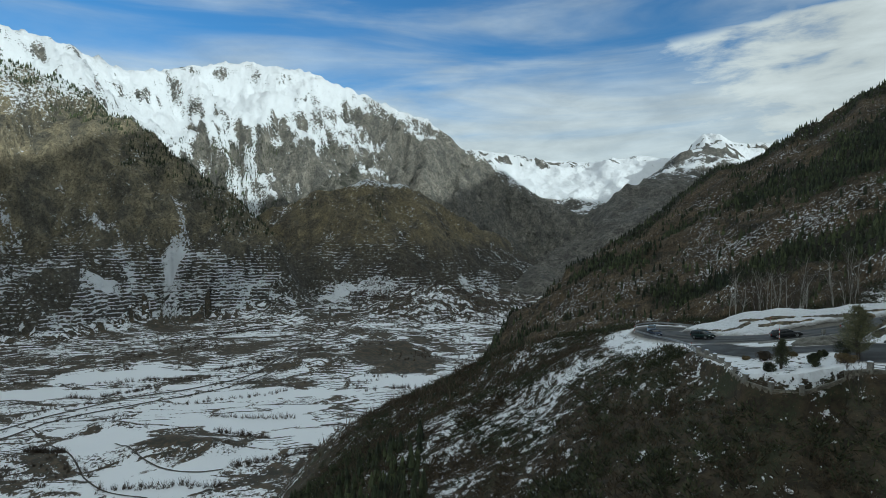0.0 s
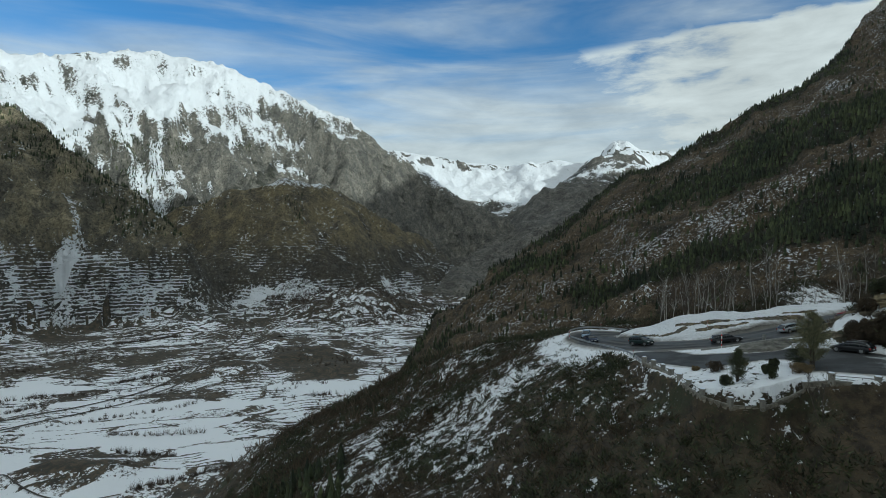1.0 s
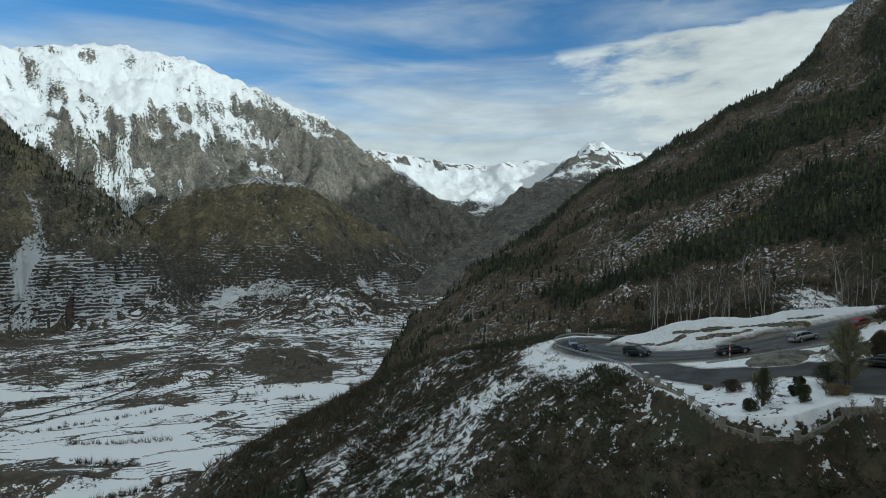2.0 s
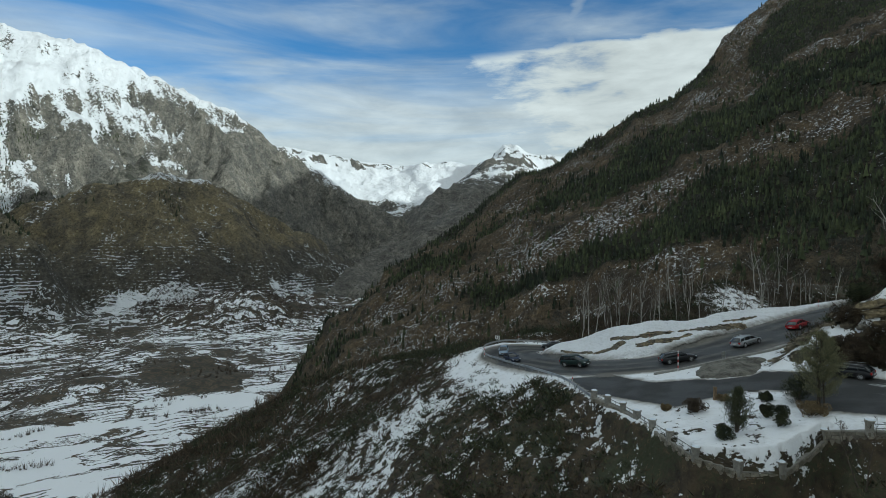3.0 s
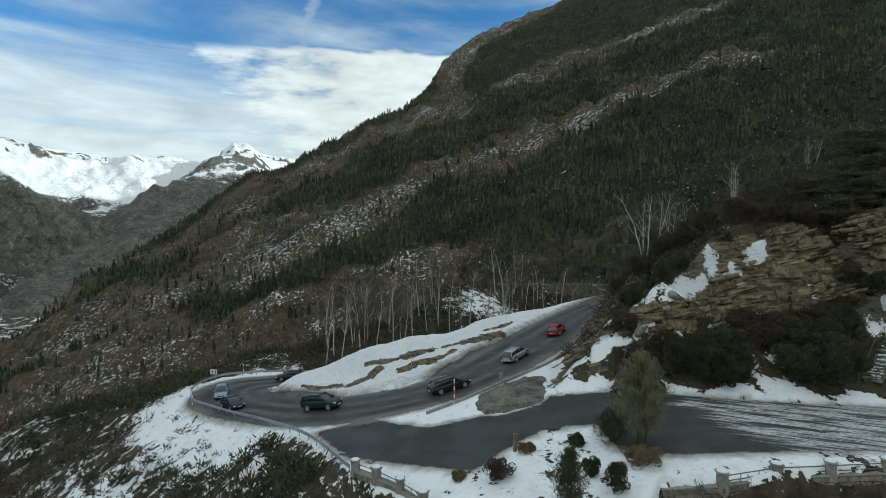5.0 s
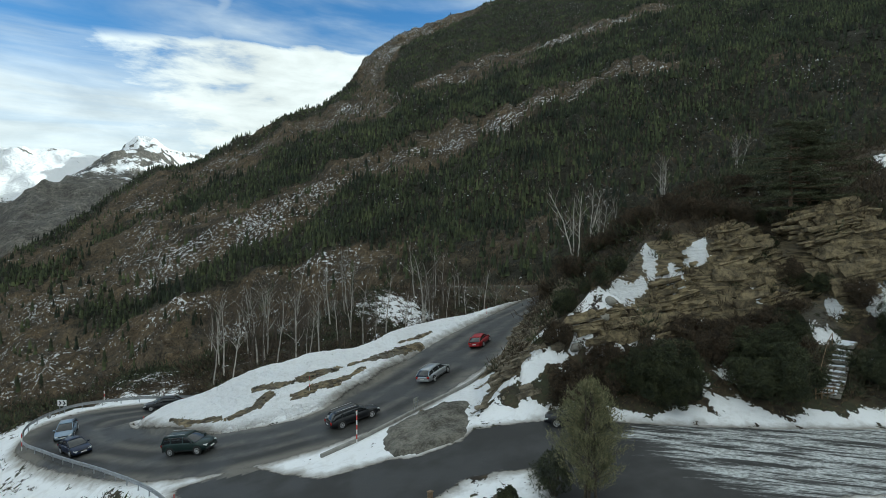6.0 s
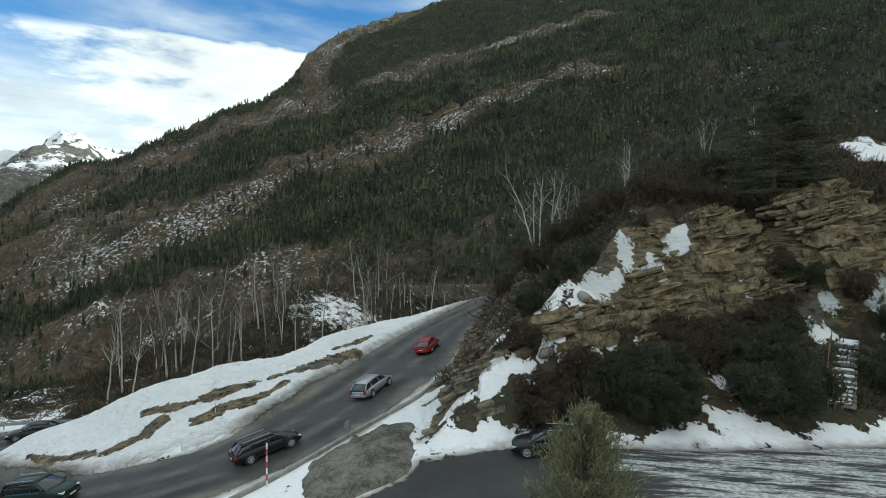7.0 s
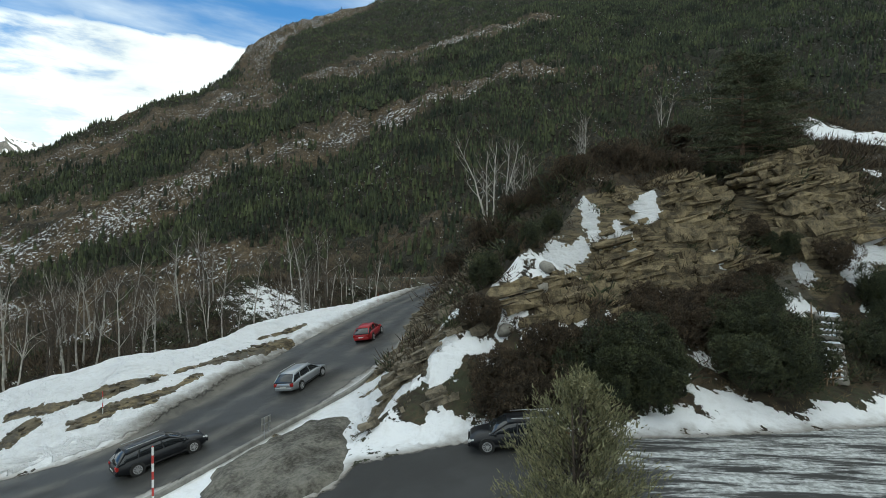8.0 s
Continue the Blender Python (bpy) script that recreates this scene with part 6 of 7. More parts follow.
stand(dull[0], [(19.6, -7.0), (15.8, -8.0), (24.2, -9.4), (18.2, -2.9), (34.5, -11.2), (48.5, 1.5), (33, 6), (29.8, 5.2), (38.8, 0.8), (42, 0.6), (34.6, 3.6), (19.4, -8.6), (21.2, -8.0), (28.6, -10.4), (40, 4), (46, 6), (30.5, -9.6), (36, 8), (17.6, -7.0), (29, 9), (26, 5)], gen, 0.8, 1.25)
stand(dull[1], [(17.6, -8.8), (22.8, -8.8), (28, 12), (43, -2.0), (50, 8), (36.5, 18), (41, 11), (16.4, -6.6), (32.5, 8.5), (33.2, -9.6), (36.6, -9.8), (39.8, -10.2), (29.4, -7.2), (31.4, -8.8), (45.2, -13.2), (27.2, -8.4), (41.8, -8.6)], gen, 0.8, 1.25)


# ---- plants past counting ----
def stuff(name, me, material, label, category):
    me.materials.append(material)
    return tagged(new(name, me), label, category, kind="stuff")


def scatter(count, xr, yr, seed):
    g = np.random.default_rng(seed)
    x, y = g.uniform(*xr, count), g.uniform(*yr, count)
    return g, x, y


def conifers(x, y, tall, g, tiers=3, sides=6, slim=0.19):
    """Jagged tiered cones."""
    z = ground_zs(x, y) - 0.4
    n = len(x)
    verts, faces, start = [], [], 0
    for k in range(tiers):
        lo, hi = 0.08 + 0.78 * k / tiers, min(1.0, 0.08 + 0.78 * (k + 1) / tiers + 0.26)
        r = tall * slim * (1 - 0.72 * k / tiers)
        ang = g.uniform(0, 6.28, n)[:, None] + np.arange(sides)[None] * 2 * np.pi / sides
        rr = r[:, None] * g.uniform(0.62, 1.2, (n, sides))
        ring = np.stack([x[:, None] + rr * np.cos(ang), y[:, None] + rr * np.sin(ang), (z + tall * lo)[:, None] - rr * 0.25 + g.uniform(-.05, .05, (n, sides)) * tall[:, None]], -1)
        tip = np.stack([x + g.normal(0, .02, n) * tall, y + g.normal(0, .02, n) * tall, z + tall * hi], -1)[:, None]
        v = np.concatenate([ring, tip], 1).reshape(-1, 3)
        i = start + np.arange(n)[:, None] * (sides + 1)
        j = np.arange(sides)
        f = np.stack([i + j, i + (j + 1) % sides, np.broadcast_to(i + sides, (n, sides))], -1).reshape(-1, 3)
        verts.append(v)
        faces.append(f)
        start += len(v)
    return np.concatenate(verts), np.concatenate(faces)


def far_forest():
    g, x, y = scatter(110000, (-300, 950), (95, 1130), 21)
    h, own = height(x, y)
    band = slope_bands(x, y)
    ok = (own == 6) & (g.random(len(x)) < smooth(0.22, -0.10, band) * 0.78 + 0.045)
    ok &= (y > 250) | (g.random(len(x)) < 0.5)
    ok &= np.abs(np.degrees(np.arctan2(x + 10, y + 50))) < 80
    x, y = x[ok], y[ok]
    near = y < 430
    tall = g.uniform(4.5, 10.5, len(x)) * (1 - 0.35 * smooth(480, 700, y))
    v, f = conifers(x[near], y[near], tall[near], g)
    v2, f2 = conifers(x[~near], y[~near], tall[~near], g, 2, 5, 0.24)
    stuff("pine_forest", fast_mesh("pine_forest", np.concatenate([v, v2]), np.concatenate([f, f2 + len(v)]), False), FOREST, "dark green pine forest on the steep slope", "forest")
    g, x, y = scatter(52000, (-270, 500), (40, 900), 22)
    h, own = height(x, y)
    ok = ((own == 6) | (own == 7)) & (g.random(len(x)) < np.where(y < 330, 0.8, 0.12 + 0.6 * smooth(-0.2, 0.3, slope_bands(x, y)))) & ((rim_values(x, y)[0] > 36) | ((rim_values(x, y)[0] > 12) & ((y > 76) | (x > 74))))
    x, y, z = x[ok], y[ok], h[ok]
    tall = g.uniform(1.5, 5.5, len(x)) * np.where(y < 330, 1.0, 0.7)
    k = 7
    base = np.repeat(np.column_stack([x, y, z]), k, 0) + g.normal(size=(len(x) * k, 3)) * np.array([0.4, 0.4, 0.1])
    way = unit(g.normal(size=(len(base), 3)) * np.array([0.45, 0.45, 0.2]) + np.array([0, 0, 1.0]))
    stuff("slope_brush", fast_mesh("slope_brush", *blades(base, way, np.repeat(tall, k) * g.uniform(0.6, 1, len(base)), 0.15, g), False), SAPLINGS, "leafless brown brush and saplings on the slope", "brush")


far_forest()


def crest_wood():
    """Dark young pines on the shoulder of the hill above the valley."""
    g, x, y = scatter(9000, (-175, -28), (-110, 60), 23)
    d, _, way = rim_values(x, y)
    n = fbm(x, y, 28, 3, 203)
    ok = (d > 50 + 14 * n) & (d < 100) & (g.random(len(x)) < 0.7 * smooth(10, -25, y))
    x, y = x[ok], y[ok]
    stuff("young_pines", fast_mesh("young_pines", *conifers(x, y, g.uniform(1.8, 5.5, len(x)), g, 5, 7, 0.24), False), FOREST, "dark young pines on the shoulder above the valley", "forest")


crest_wood()


def scrub():
    g, x, y = scatter(72000, (-135, 96), (-125, 78), 24)
    d, _, way = rim_values(x, y)
    ins = inside(x, y, RIM)
    s = snow_near(x, y, d, way, ins)
    ok = ~ins & (d > np.where((y < -9) & (way < 0), 1.8, 1.2)) & ((s < 0.52) | (g.random(len(x)) < np.where(way > 0.3, 0.04, 0.14))) & (g.random(len(x)) < np.where(way > 0.3, 0.9, 0.55)) & (d < 120)
    x, y = x[ok], y[ok]
    rise = way[ok] > 0.3
    rim_d = rim_values(x, y)[0]
    rocky = np.where(x < 28, (y < -3.5) & (y > -7) & (x > 20), (y < 1) & (rim_d > 12) & (rim_d < 16.5)) & (fbm(x, y, 6.5, 3, 211) > -0.10)
    snowy = np.min([np.minimum(np.hypot(x - a, y - b), np.hypot(x - a + 0.8, y - b + 1.0)) / r for a, b, r in PATCHES], 0) < 1.25
    bare = rise & ((rocky & (g.random(len(x)) < 0.45)) | snowy | (rim_values(x, y)[0] < 2.4))
    x, y, rise = x[~bare], y[~bare], rise[~bare]
    z = ground_zs(x, y)
    tall = g.uniform(0.5, 1.9, len(x)) ** 1.3 * (1 + 0.5 * fbm(x, y, 14, 2, 205)) * np.where(rise, 1.15, 1.0 + 0.30 * smooth(12, 30, rim_values(x, y)[0]))
    green = fbm(x, y, 11, 3, 206) + 0.5 * g.normal(size=len(x)) * 0.5
    for name, pick, mat, k, wide, lab in (("brown_scrub", (green < 0.16) & ~rise, BRUSH, 28, 0.034, "dense brown leafless scrub on the hillside"), ("green_scrub", (green >= 0.16) & ~rise, EVERGREEN, 32, 0.055, "dark evergreen scrub on the hillside"),
                                           ("rise_brush", (green < 0.22) & rise, BRUSH, 44, 0.022, "fine brown leafless brush covering the rise"), ("rise_scrub", (green >= 0.22) & rise, EVERGREEN, 60, 0.036, "dark evergreen scrub on the rise")):
        c = np.column_stack([x, y, z])[pick]
        t = tall[pick]
        n = len(c)
        rep = np.repeat(np.arange(n), k)
        way3 = unit(g.normal(size=(n * k, 3)) * np.array([0.75, 0.75, 0.3]) + np.array([0, 0, 0.75]))
        base = c[rep] + g.normal(size=(n * k, 3)) * np.array([0.22, 0.22, 0.02]) * t[rep][:, None]
        if mat is EVERGREEN:
            base = base + way3 * t[rep][:, None] * g.uniform(0, 0.7, (n * k, 1))
            ln = t[rep] * g.uniform(0.2, 0.4, n * k)
        else:
            base = base + way3 * t[rep][:, None] * g.uniform(0, 0.55, (n * k, 1))
            ln = t[rep] * g.uniform(0.22, 0.48, n * k)
        stuff(name, fast_mesh(name, *blades(base, way3, ln, wide * (0.6 + 0.6 * t[rep]), g), False), mat, lab, "scrub")


scrub()


def grass():
    g, x, y = scatter(26000, (-32, 56), (-36, 52), 26)
    tar, _, _ = asphalt(x, y)
    d, _, way = rim_values(x, y)
    ins = inside(x, y, RIM)
    s = snow_near(x, y, d, way, ins)
    ok = (tar < -0.3) & (s < 0.5) & (d < 14)
    x, y = x[ok], y[ok]
    z = ground_zs(x, y)
    k = 7
    n = len(x)
    base = np.repeat(np.column_stack([x, y, z - 0.02]), k, 0) + g.normal(size=(n * k, 3)) * np.array([0.12, 0.12, 0])
    way3 = unit(g.normal(size=(n * k, 3)) * np.array([0.6, 0.6, 0.1]) + np.array([0, 0, 0.9]))
    stuff("dry_grass", fast_mesh("dry_grass", *blades(base, way3, g.uniform(0.15, 0.42, n * k), 0.014, g), False), DRYGRASS, "tufts of dry grass between snow and rock", "grass")


grass()


VALLEY_ROAD = [(-760, 60), (-722, 140), (-718, 206), (-714, 283), (-684, 348), (-675, 423), (-690, 520), (-735, 620), (-800, 760), (-900, 880)]
VALLEY_TRACK = [(-660, 40), (-686, 140), (-694, 196), (-682, 251), (-658, 332), (-648, 403), (-665, 506), (-710, 602), (-720, 720), (-690, 800), (-560, 860)]
FIELD_TRACK = [(-700, 172), (-621, 159), (-549, 147), (-502, 134), (-462, 131), (-426, 143)]
FIELD_LANE = [(-560, 190), (-542, 186), (-503, 178), (-463, 180), (-435, 192), (-420, 210)]
LANE = mottled("valley_lane", (0.050, 0.046, 0.042), (0.12, 0.105, 0.085), 9.0, 0.9, 0.0)


def ribbon(name, label, pts, wide, lift):
    """A lane draped over the valley floor."""
    c = catmull(pts, 24)
    d = np.gradient(c, axis=0)
    side = np.column_stack([-d[:, 1], d[:, 0]]) / np.linalg.norm(d, axis=1)[:, None]
    w = wide / 2 * (1 + 0.3 * fbm(c[:, 0], c[:, 1], 25, 2, 15))[:, None]
    rows = [c + side * w * k for k in (-1, 1)]
    z = np.maximum(ground_zs(rows[0][:, 0], rows[0][:, 1]), ground_zs(rows[1][:, 0], rows[1][:, 1])) + lift
    verts = np.stack([np.column_stack([r, z]) for r in rows], 1).reshape(-1, 3)
    k = np.arange(len(c) - 1) * 2
    me = fast_mesh(name, verts, np.column_stack([k, k + 1, k + 3, k + 2]))
    me.materials.append(LANE)
    tagged(new(name, me), label, "road", kind="structure")


ribbon("valley_road", "dark road along the snowy valley floor", VALLEY_ROAD, 4.5, 0.6)
ribbon("valley_road", "dark track beside the valley road", VALLEY_TRACK, 4.0, 0.6)
ribbon("valley_road", "narrow lane winding round a snowy field", FIELD_TRACK, 1.6, 0.4)
ribbon("valley_road", "narrow hedged lane under a brown knoll", FIELD_LANE, 1.6, 0.4)


# rows of bare trees along lanes and field edges, and the spacing of their trees
HEDGES = [([(-751, 275, 0), (-732, 333, 0)], 1.6), ([(-741, 439, 0), (-709, 525, 0)], 1.2), ([(-790, 252, 0), (-751, 261, 0)], 2.0), ([(-966, 606, 0), (-917, 711, 0)], 0.8), ([(-512, 270, 0), (-451, 286, 0)], 1.5), ([(-600, 128, 0), (-570, 150, 0)], 0.6),
          ([(-445, 505, 0), (-425, 520, 0)], 1.5), ([(-560, 300, 0), (-470, 345, 0)], 3.0), ([(-640, 290, 0), (-560, 420, 0)], 3.5), ([(-820, 300, 0), (-700, 420, 0)], 3.5), ([(-420, 215, 0), (-370, 300, 0)], 1.6), ([(-470, 130, 0), (-395, 190, 0)], 2.0)]


def valley_trees():
    g, x, y = scatter(26000, (-1500, -80), (60, 1500), 27)
    h, own = height(x, y)
    n = fbm(x, y, 60, 3, 207)
    line = np.minimum(near_line(x, y, VALLEY_ROAD)[0], near_line(x, y, VALLEY_TRACK)[0])
    row = (np.abs(line - 16) < 5) & (fbm(x, y, 120, 2, 209) > -0.1)
    ok = ((own == 0) | ((own == 3) & (h < -100))) & (((n > 0.26) & (clean_field(x, y) < 0.3)) | row) & (g.random(len(x)) < 0.6)
    g2, mx, my = scatter(5200, (-960, -430), (900, 1240), 28)
    kx, ky, along, wide, turn, up = KNOLLS[6]
    mh, mo = height(mx, my)
    wood = (mh > -178) & (np.hypot(mx - kx, my - ky) < 240) & (g2.random(len(mx)) < 0.8)
    x, y, z = np.concatenate([x[ok], mx[wood]]), np.concatenate([y[ok], my[wood]]), np.concatenate([h[ok], mh[wood]])
    for hedge, gap in HEDGES:
        line = np.array(walk_line(hedge, gap))
        line = line + g.normal(size=line.shape) * np.array([2.2, 2.2, 0])
        x, y = np.concatenate([x, line[:, 0]]), np.concatenate([y, line[:, 1]])
        z = np.concatenate([z, ground_zs(line[:, 0], line[:, 1])])
    k = 15
    m = len(x)
    tall = g.uniform(3, 10, m)
    base = np.repeat(np.column_stack([x, y, z]), k, 0) + g.normal(size=(m * k, 3)) * np.array([0.8, 0.8, 0.2])
    way3 = unit(g.normal(size=(m * k, 3)) * np.array([0.3, 0.3, 0.1]) + np.array([0, 0, 1.0]))
    stuff("valley_trees", fast_mesh("valley_trees", *blades(base, way3, np.repeat(tall, k) * g.uniform(0.5, 1, m * k), 0.19, g), False), TWIG, "rows of leafless trees between the snowy fields", "trees")


valley_trees()


def mountain_woods():
    """Dark conifers along the crest of the flank and in the snow basin of the massif."""
    g, x, y = scatter(60000, (-2400, -700), (200, 1800), 30)
    h, own = height(x, y)
    d = near_line(x, y, FLANK)[0]
    n = fbm(x, y, 140, 4, 212)
    crest_line = (own == 3) & (h > 20) & (d < 90 + 90 * n) & (g.random(len(x)) < 0.55)
    basin = (own == 1) & (h > -20) & (h < 420) & (n > 0.10) & (g.random(len(x)) < 0.45)
    brow = (own == 2) & (h > 60) & (n > 0.25) & (g.random(len(x)) < 0.3)
    ok = crest_line | basin | brow
    x, y = x[ok], y[ok]
    stuff("mountain_woods", fast_mesh("mountain_woods", *conifers(x, y, g.uniform(7, 14, len(x)), g, 2, 5, 0.22), False), FOREST, "dark conifers scattered over the high slopes", "forest")


mountain_woods()


def bank_rubble():
    """Stones and earth clods on the bare scars of the snow bank."""
    g, x, y = scatter(9000, (-18, 24), (10, 32), 29)
    a = near_line(x, y, INNER)[0]
    ins = inside(x, y, BANK)
    s = snow_near(x, y, a, 0 * x, ins)
    ok = ins & (s < 0.46) & (a > 1.5) & (g.random(len(x)) < 0.30)
    x, y = x[ok], y[ok]
    n = len(x)
    cube = np.array([(i, j, k) for i in (-.5, .5) for j in (-.5, .5) for k in (-.5, .5)])
    sides = np.array([(0, 1, 3, 2), (4, 6, 7, 5), (0, 4, 5, 1), (2, 3, 7, 6), (0, 2, 6, 4), (1, 5, 7, 3)])
    size = g.uniform(0.12, 0.5, n) ** 1.3
    v = (cube[None] + g.normal(size=(n, 8, 3)) * 0.16) * size[:, None, None] * np.array([1.2, 1.0, 0.6])
    v = v + np.column_stack([x, y, ground_zs(x, y)])[:, None]
    faces = (np.arange(n)[:, None, None] * 8 + sides[None]).reshape(-1, 4)
    stuff("rubble", fast_mesh("rubble", v.reshape(-1, 3), faces, False), GREYROCK, "stones and clods on bare scars of the snow bank", "rubble")


bank_rubble()


# ---- cars ----
def paint(name, colour, rough=0.34, metal=0.1):
    m, t, b = surface(name, rough, metal)
    n = noise_tex(t, place(t), 3.0, 4, 0.6)
    wire(t, blend(t, step_up(t, n, 0.45, 0.8), colour, tuple(0.85 * c + 0.008 for c in colour)), b.inputs["Base Color"])
    b.inputs["Coat Weight"].default_value = 0.12
    b.inputs["Specular IOR Level"].default_value = 0.35
    return m


CARGLASS, _t, _b = surface("car_glass", 0.06)
_b.inputs["Base Color"].default_value = (0.018, 0.022, 0.026, 1)
_b.inputs["Specular IOR Level"].default_value = 0.8
TYRE = mottled("tyre_rubber", (0.012, 0.012, 0.012), (0.035, 0.034, 0.032), 0.15, 0.9, 0.0)
ALLOY = mottled("alloy", (0.38, 0.38, 0.39), (0.55, 0.55, 0.56), 0.1, 0.35, 0.0)
PLASTIC = mottled("black_plastic", (0.015, 0.015, 0.015), (0.03, 0.03, 0.03), 0.3, 0.6, 0.0)
LENS = mottled("lamp_lens", (0.55, 0.56, 0.56), (0.72, 0.73, 0.73), 0.2, 0.2, 0.0)
TAIL = mottled("tail_lens", (0.30, 0.012, 0.012), (0.42, 0.025, 0.02), 0.2, 0.25, 0.0)


def loft(sections):
    """Skin over closed sections with the same number of points, with end caps."""
    bm = bmesh.new()
    rings = [[bm.verts.new(p) for p in s] for s in sections]
    n = len(rings[0])
    for r, s in zip(rings, rings[1:]):
        for k in range(n):
            bm.faces.new((r[k], r[(k + 1) % n], s[(k + 1) % n], s[k]))
    bm.faces.new(rings[0][::-1])
    bm.faces.new(rings[-1])
    bmesh.ops.recalc_face_normals(bm, faces=bm.faces[:])
    for f in bm.faces:
        f.smooth = len(f.verts) == 4
    return bm


def car(name, label, colour_mat, kind, x, y, heading, group="cars on the road", rack=False):
    length, wide, tall = {"estate": (4.80, 1.82, 1.46), "hatch": (4.30, 1.78, 1.46), "suv": (4.65, 1.86, 1.72)}[kind]
    clear = 0.30 if kind == "suv" else 0.20
    belt = 0.90 if kind != "suv" else 1.08
    h = length / 2
    home = thing(name, label, "car", None, group)
    # lower body
    stations = [(-h, 0.72, belt - 0.22, 0.45), (-h + 0.10, 0.88, belt - 0.03, clear + 0.10), (-h + 0.55, 0.98, belt, clear), (-0.3, 1.0, belt, clear), (0.75, 1.0, belt - 0.02, clear), (h - 1.0, 0.99, belt - 0.06, clear),
                (h - 0.42, 0.95, belt - 0.14, clear), (h - 0.12, 0.86, belt - 0.24, clear + 0.08), (h, 0.70, belt - 0.36, 0.42)]
    secs = []
    for sx, w, zt, zb in stations:
        w = w * wide / 2
        secs.append([(sx, -w * 0.90, zb), (sx, -w, zb + 0.16), (sx, -w * 1.0, (zb + zt) / 2 + 0.05), (sx, -w * 0.97, zt - 0.10), (sx, -w * 0.88, zt), (sx, w * 0.88, zt), (sx, w * 0.97, zt - 0.10), (sx, w * 1.0, (zb + zt) / 2 + 0.05), (sx, w, zb + 0.16), (sx, w * 0.90, zb)])
    part("body", loft(secs), colour_mat, home)
    # glasshouse
    roof = tall - 0.04
    lower = wide / 2 * 0.89
    tail = {"estate": [(-h + 1.25, roof - 0.02), (-h + 0.62, roof - 0.09), (-h + 0.24, belt + 0.16), (-h + 0.06, belt)], "hatch": [(-h + 1.35, roof - 0.05), (-h + 0.80, roof - 0.15), (-h + 0.28, belt + 0.12), (-h + 0.06, belt)],
            "suv": [(-h + 1.10, roof - 0.01), (-h + 0.38, roof - 0.05), (-h + 0.16, belt + 0.20), (-h + 0.05, belt)]}[kind]
    line = [(h - 1.02, belt - 0.03), (h - 1.50, belt + 0.27), (h - 1.98, roof - 0.05), (0.0, roof)] + tail

    def narrow(z):
        return lower - max(0, z - belt) * 0.36

    part("glasshouse", loft([[(sx, -lower, belt - 0.06), (sx, -narrow(z) - 0.02, max(z - 0.10, belt - 0.05)), (sx, -narrow(z) * 0.86, z), (sx, narrow(z) * 0.86, z), (sx, narrow(z) + 0.02, max(z - 0.10, belt - 0.05)), (sx, lower, belt - 0.06)] for sx, z in line]), CARGLASS, home, "dark tinted car windows")
    part("roof", loft([[(sx, -narrow(z) - 0.035, z - 0.09), (sx, -narrow(z) * 0.86, z + 0.014), (sx, 0, z + 0.03), (sx, narrow(z) * 0.86, z + 0.014), (sx, narrow(z) + 0.035, z - 0.09)] for sx, z in [(h - 1.92, roof - 0.055)] + line[3:6]]), colour_mat, home)
    front, back, upper = (line[0][0], line[2][0]), (line[-1][0], line[5][0]), narrow(roof)
    for s in (-1, 1):
        for xb, xt in ((front[0] - 0.05, front[1]), (0.05, 0.0), (back[0] + 1.05, back[1] + 0.70), (back[0] + 0.06, back[1])):
            bm = bmesh.new()
            a, b = Vector((xb, s * lower * 0.975, belt - 0.04)), Vector((xt, s * (upper + 0.005), roof - 0.07))
            rod(bm, a, b, 0.04, 0.035, 6)
            part("pillar", bm, colour_mat, home)
        bm = bmesh.new()
        box(bm, (0.14, 0.20, 0.13), pose(front[0] - 0.28, s * (wide / 2 + 0.06), belt + 0.03), 0.03)
        part("mirror", bm, colour_mat, home)
        bm = bmesh.new()
        box(bm, (0.34, 0.30, 0.14), pose(h - 0.17, s * wide * 0.33, belt - 0.33, 0, 12, s * -22), 0.03)
        part("headlight", bm, LENS, home)
        bm = bmesh.new()
        box(bm, (0.16, 0.26, 0.24), pose(-h + 0.08, s * wide * 0.37, belt - 0.20), 0.03)
        part("tail_light", bm, TAIL, home)
        bm = bmesh.new()
        box(bm, (length * 0.5, 0.03, 0.07), pose(0, s * wide / 2, clear + 0.14), 0.01)
        part("sill", bm, PLASTIC, home)
        if kind != "hatch":
            bm = bmesh.new()
            rod(bm, (back[1] + 0.1, s * upper * 0.92, roof + 0.09), (front[1] - 0.15, s * upper * 0.92, roof + 0.09), 0.02, sides=6)
            part("roof_rail", bm, ALLOY, home)
    for end, zc in ((-1, 0.42), (1, 0.40)):
        bm = bmesh.new()
        box(bm, (0.14, wide * 0.80, 0.24), pose(end * (h - 0.03), 0, zc), 0.05)
        part("bumper", bm, colour_mat if kind != "suv" else PLASTIC, home)
        bm = bmesh.new()
        box(bm, (0.02, 0.50, 0.11), pose(end * (h + 0.045), 0, zc + (0.04 if end > 0 else 0.16)), 0.005)
        part("plate", bm, WHITEPAINT, home)
    bm = bmesh.new()
    box(bm, (0.05, 0.85, 0.14), pose(h - 0.01, 0, belt - 0.36), 0.02)
    part("grille", bm, PLASTIC, home)
    r = 0.33 if kind != "suv" else 0.37
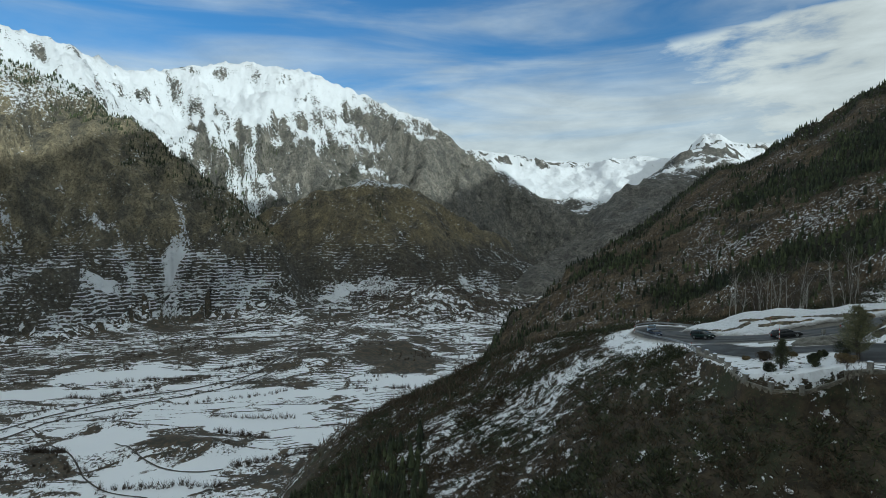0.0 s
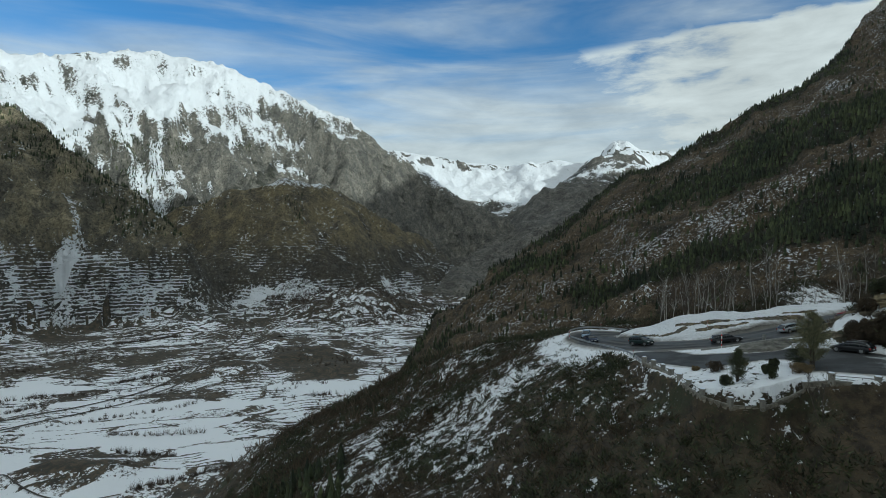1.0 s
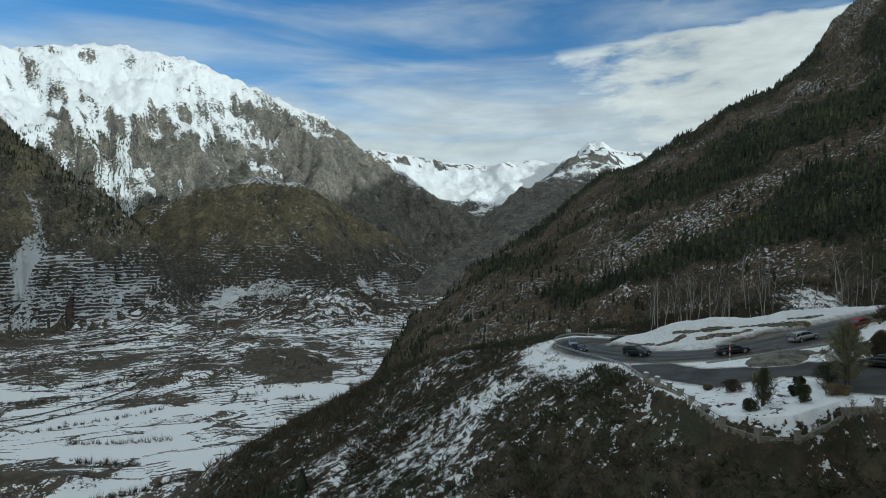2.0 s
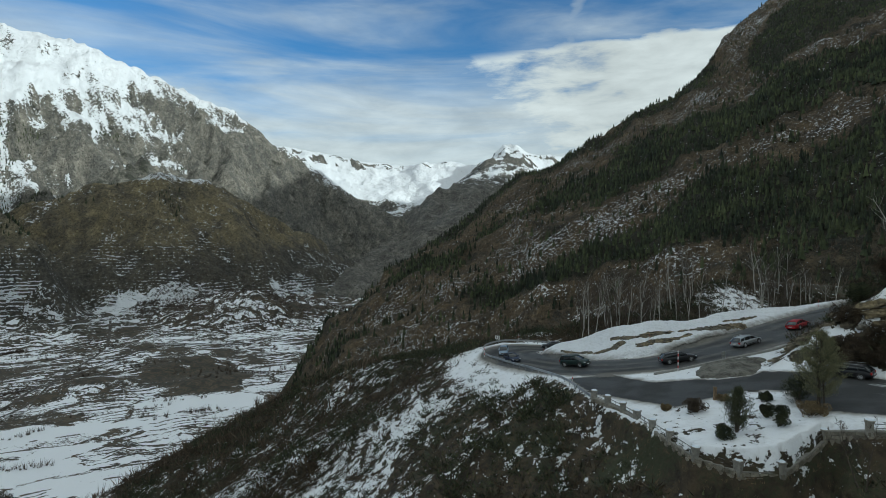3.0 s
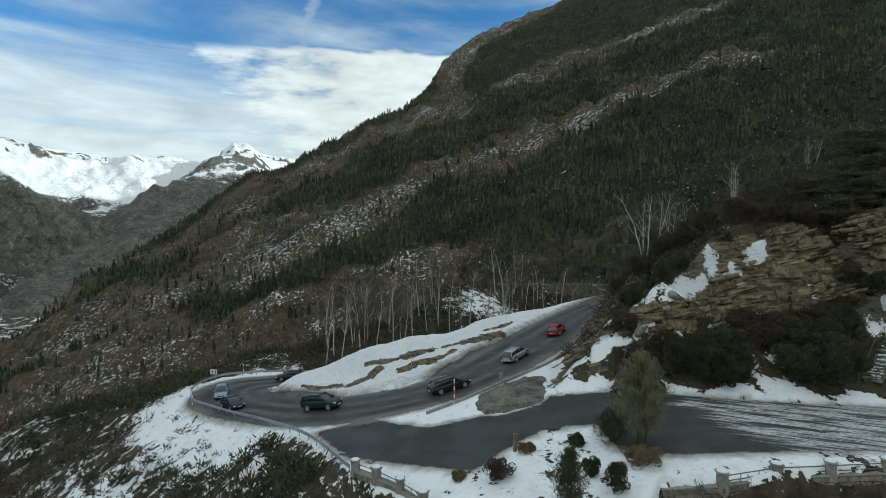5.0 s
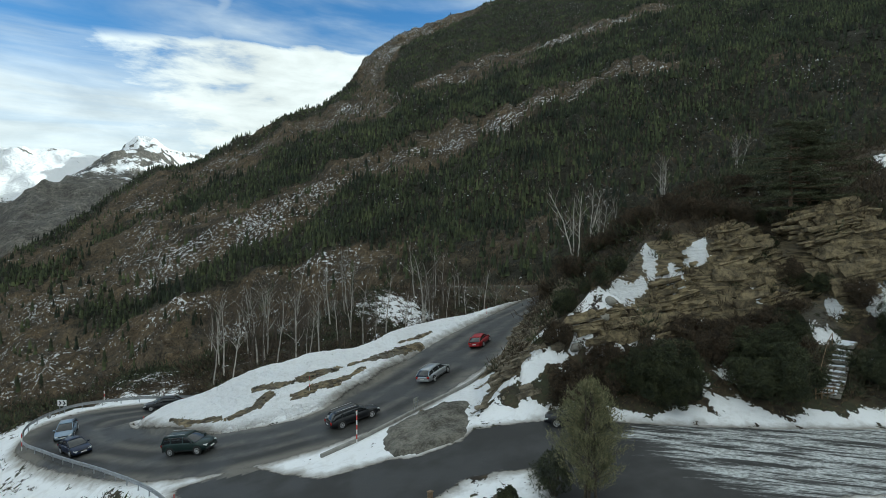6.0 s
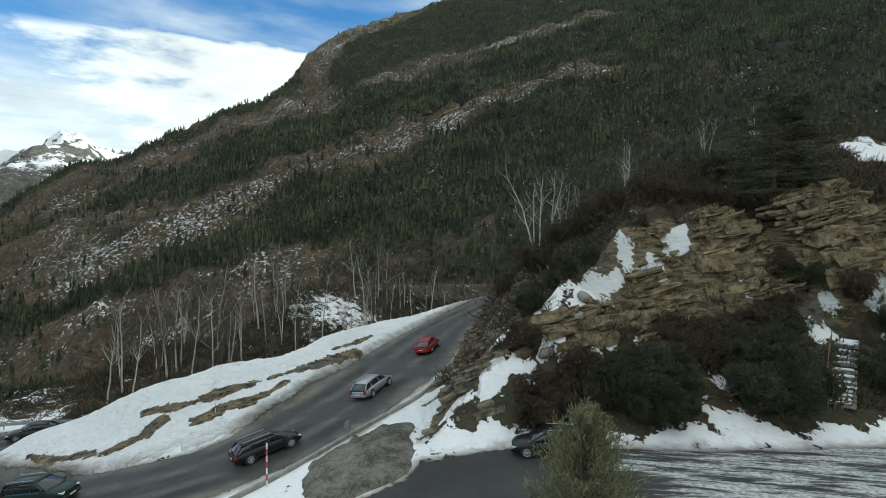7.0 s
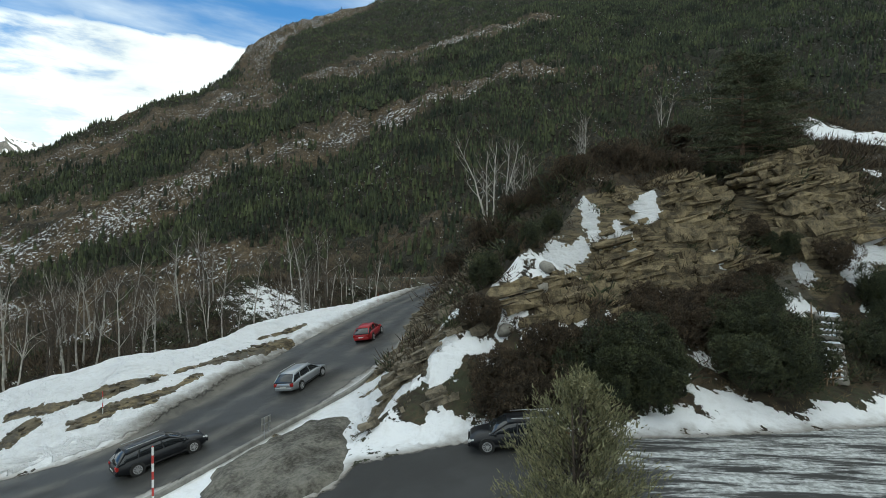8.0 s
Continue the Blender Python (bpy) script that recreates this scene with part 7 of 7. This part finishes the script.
    for sx in (h - 0.88, -h + 0.98):
        for s in (-1, 1):
            wheel = new("wheel")
            wheel.parent = home
            wheel.matrix_basis = pose(sx, s * (wide / 2 - 0.09), r)
            bm = bmesh.new()
            bmesh.ops.create_cone(bm, segments=22, radius1=r, radius2=r, depth=0.22, cap_ends=True, matrix=pose(0, 0, 0, 90, 0, 0))
            bmesh.ops.bevel(bm, geom=[e for e in bm.edges if len(e.link_faces) == 2 and any(len(f.verts) > 4 for f in e.link_faces)], offset=0.035, segments=2, affect="EDGES", profile=0.5)
            part("tyre", bm, TYRE, wheel)
            bm = bmesh.new()
            bmesh.ops.create_cone(bm, segments=18, radius1=r * 0.60, radius2=r * 0.60, depth=0.03, cap_ends=True, matrix=pose(0, s * 0.105, 0, 90, 0, 0))
            part("brake_disc", bm, PLASTIC, wheel)
            bm = bmesh.new()
            rings = []
            for radius, deep in ((0.70, 0.112), (0.69, 0.128), (0.61, 0.128), (0.60, 0.112)):
                rings.append([bm.verts.new((radius * r * math.cos(k * 0.2618), s * deep, radius * r * math.sin(k * 0.2618))) for k in range(24)])
            for p, q in zip(rings, rings[1:]):
                for k in range(24):
                    bm.faces.new((p[k], p[(k + 1) % 24], q[(k + 1) % 24], q[k]))
            for k in range(10):
                box(bm, (0.028, 0.018, r * 0.56), pose(0, s * 0.126, 0) @ pose(0, 0, 0, 0, k * 36, 0) @ pose(0, 0, r * 0.34))
            bmesh.ops.create_cone(bm, segments=10, radius1=0.05, radius2=0.04, depth=0.03, cap_ends=True, matrix=pose(0, s * 0.13, 0, 90, 0, 0))
            part("rim", bm, ALLOY, wheel)
            bm = bmesh.new()
            bmesh.ops.create_cone(bm, segments=20, radius1=r + 0.06, radius2=r + 0.06, depth=0.10, cap_ends=True, matrix=pose(sx, s * (wide / 2 - 0.045), r + 0.01, 90, 0, 0))
            part("wheel_arch", bm, PLASTIC, home)
    c, sn = math.cos(radians(heading)), math.sin(radians(heading))
    zs = paved(np.array([x + c * 1.4, x - c * 1.4, x - sn * 0.8, x + sn * 0.8]), np.array([y + sn * 1.4, y - sn * 1.4, y + c * 0.8, y - c * 0.8]))
    home.matrix_world = pose(x, y, zs.mean() + 0.01) @ Euler((math.atan2(zs[2] - zs[3], 1.6), -math.atan2(zs[0] - zs[1], 2.8), radians(heading))).to_matrix().to_4x4()
    return home


SILVER = paint("silver_paint", (0.42, 0.44, 0.46), 0.3, 0.6)
BLACK = paint("black_car_paint", (0.012, 0.013, 0.016))
NAVY = paint("navy_paint", (0.012, 0.020, 0.050))
RED = paint("red_car_paint", (0.33, 0.016, 0.022))
GREENISH = paint("dark_green_paint", (0.012, 0.030, 0.028))
PALEBLUE = paint("pale_blue_paint", (0.26, 0.33, 0.42), 0.3, 0.5)
car("estate_car", "silver estate car driving up the road", SILVER, "estate", 11.7, 10.4, 36)
car("estate_car", "black estate car driving up past the snow pole", BLACK, "estate", 1.2, 5.0, 8)
car("hatchback", "red hatchback driving up the road", RED, "hatch", 21.5, 17.8, 42)
car("off_road_car", "dark off-road car leaving the hairpin", GREENISH, "suv", -12.3, 10.4, -38)
car("hatchback", "dark blue hatchback in the hairpin", NAVY, "hatch", -22.6, 20.4, -62)
car("hatchback", "pale blue hatchback in the hairpin", PALEBLUE, "hatch", -24.6, 27.4, -88)
car("hatchback", "black hatchback on the lower road", BLACK, "hatch", -15.5, 33.4, 178)
car("estate_car", "dark estate car parked below the rocky rise", BLACK, "estate", 14.6, -10.0, 140, "parked cars")
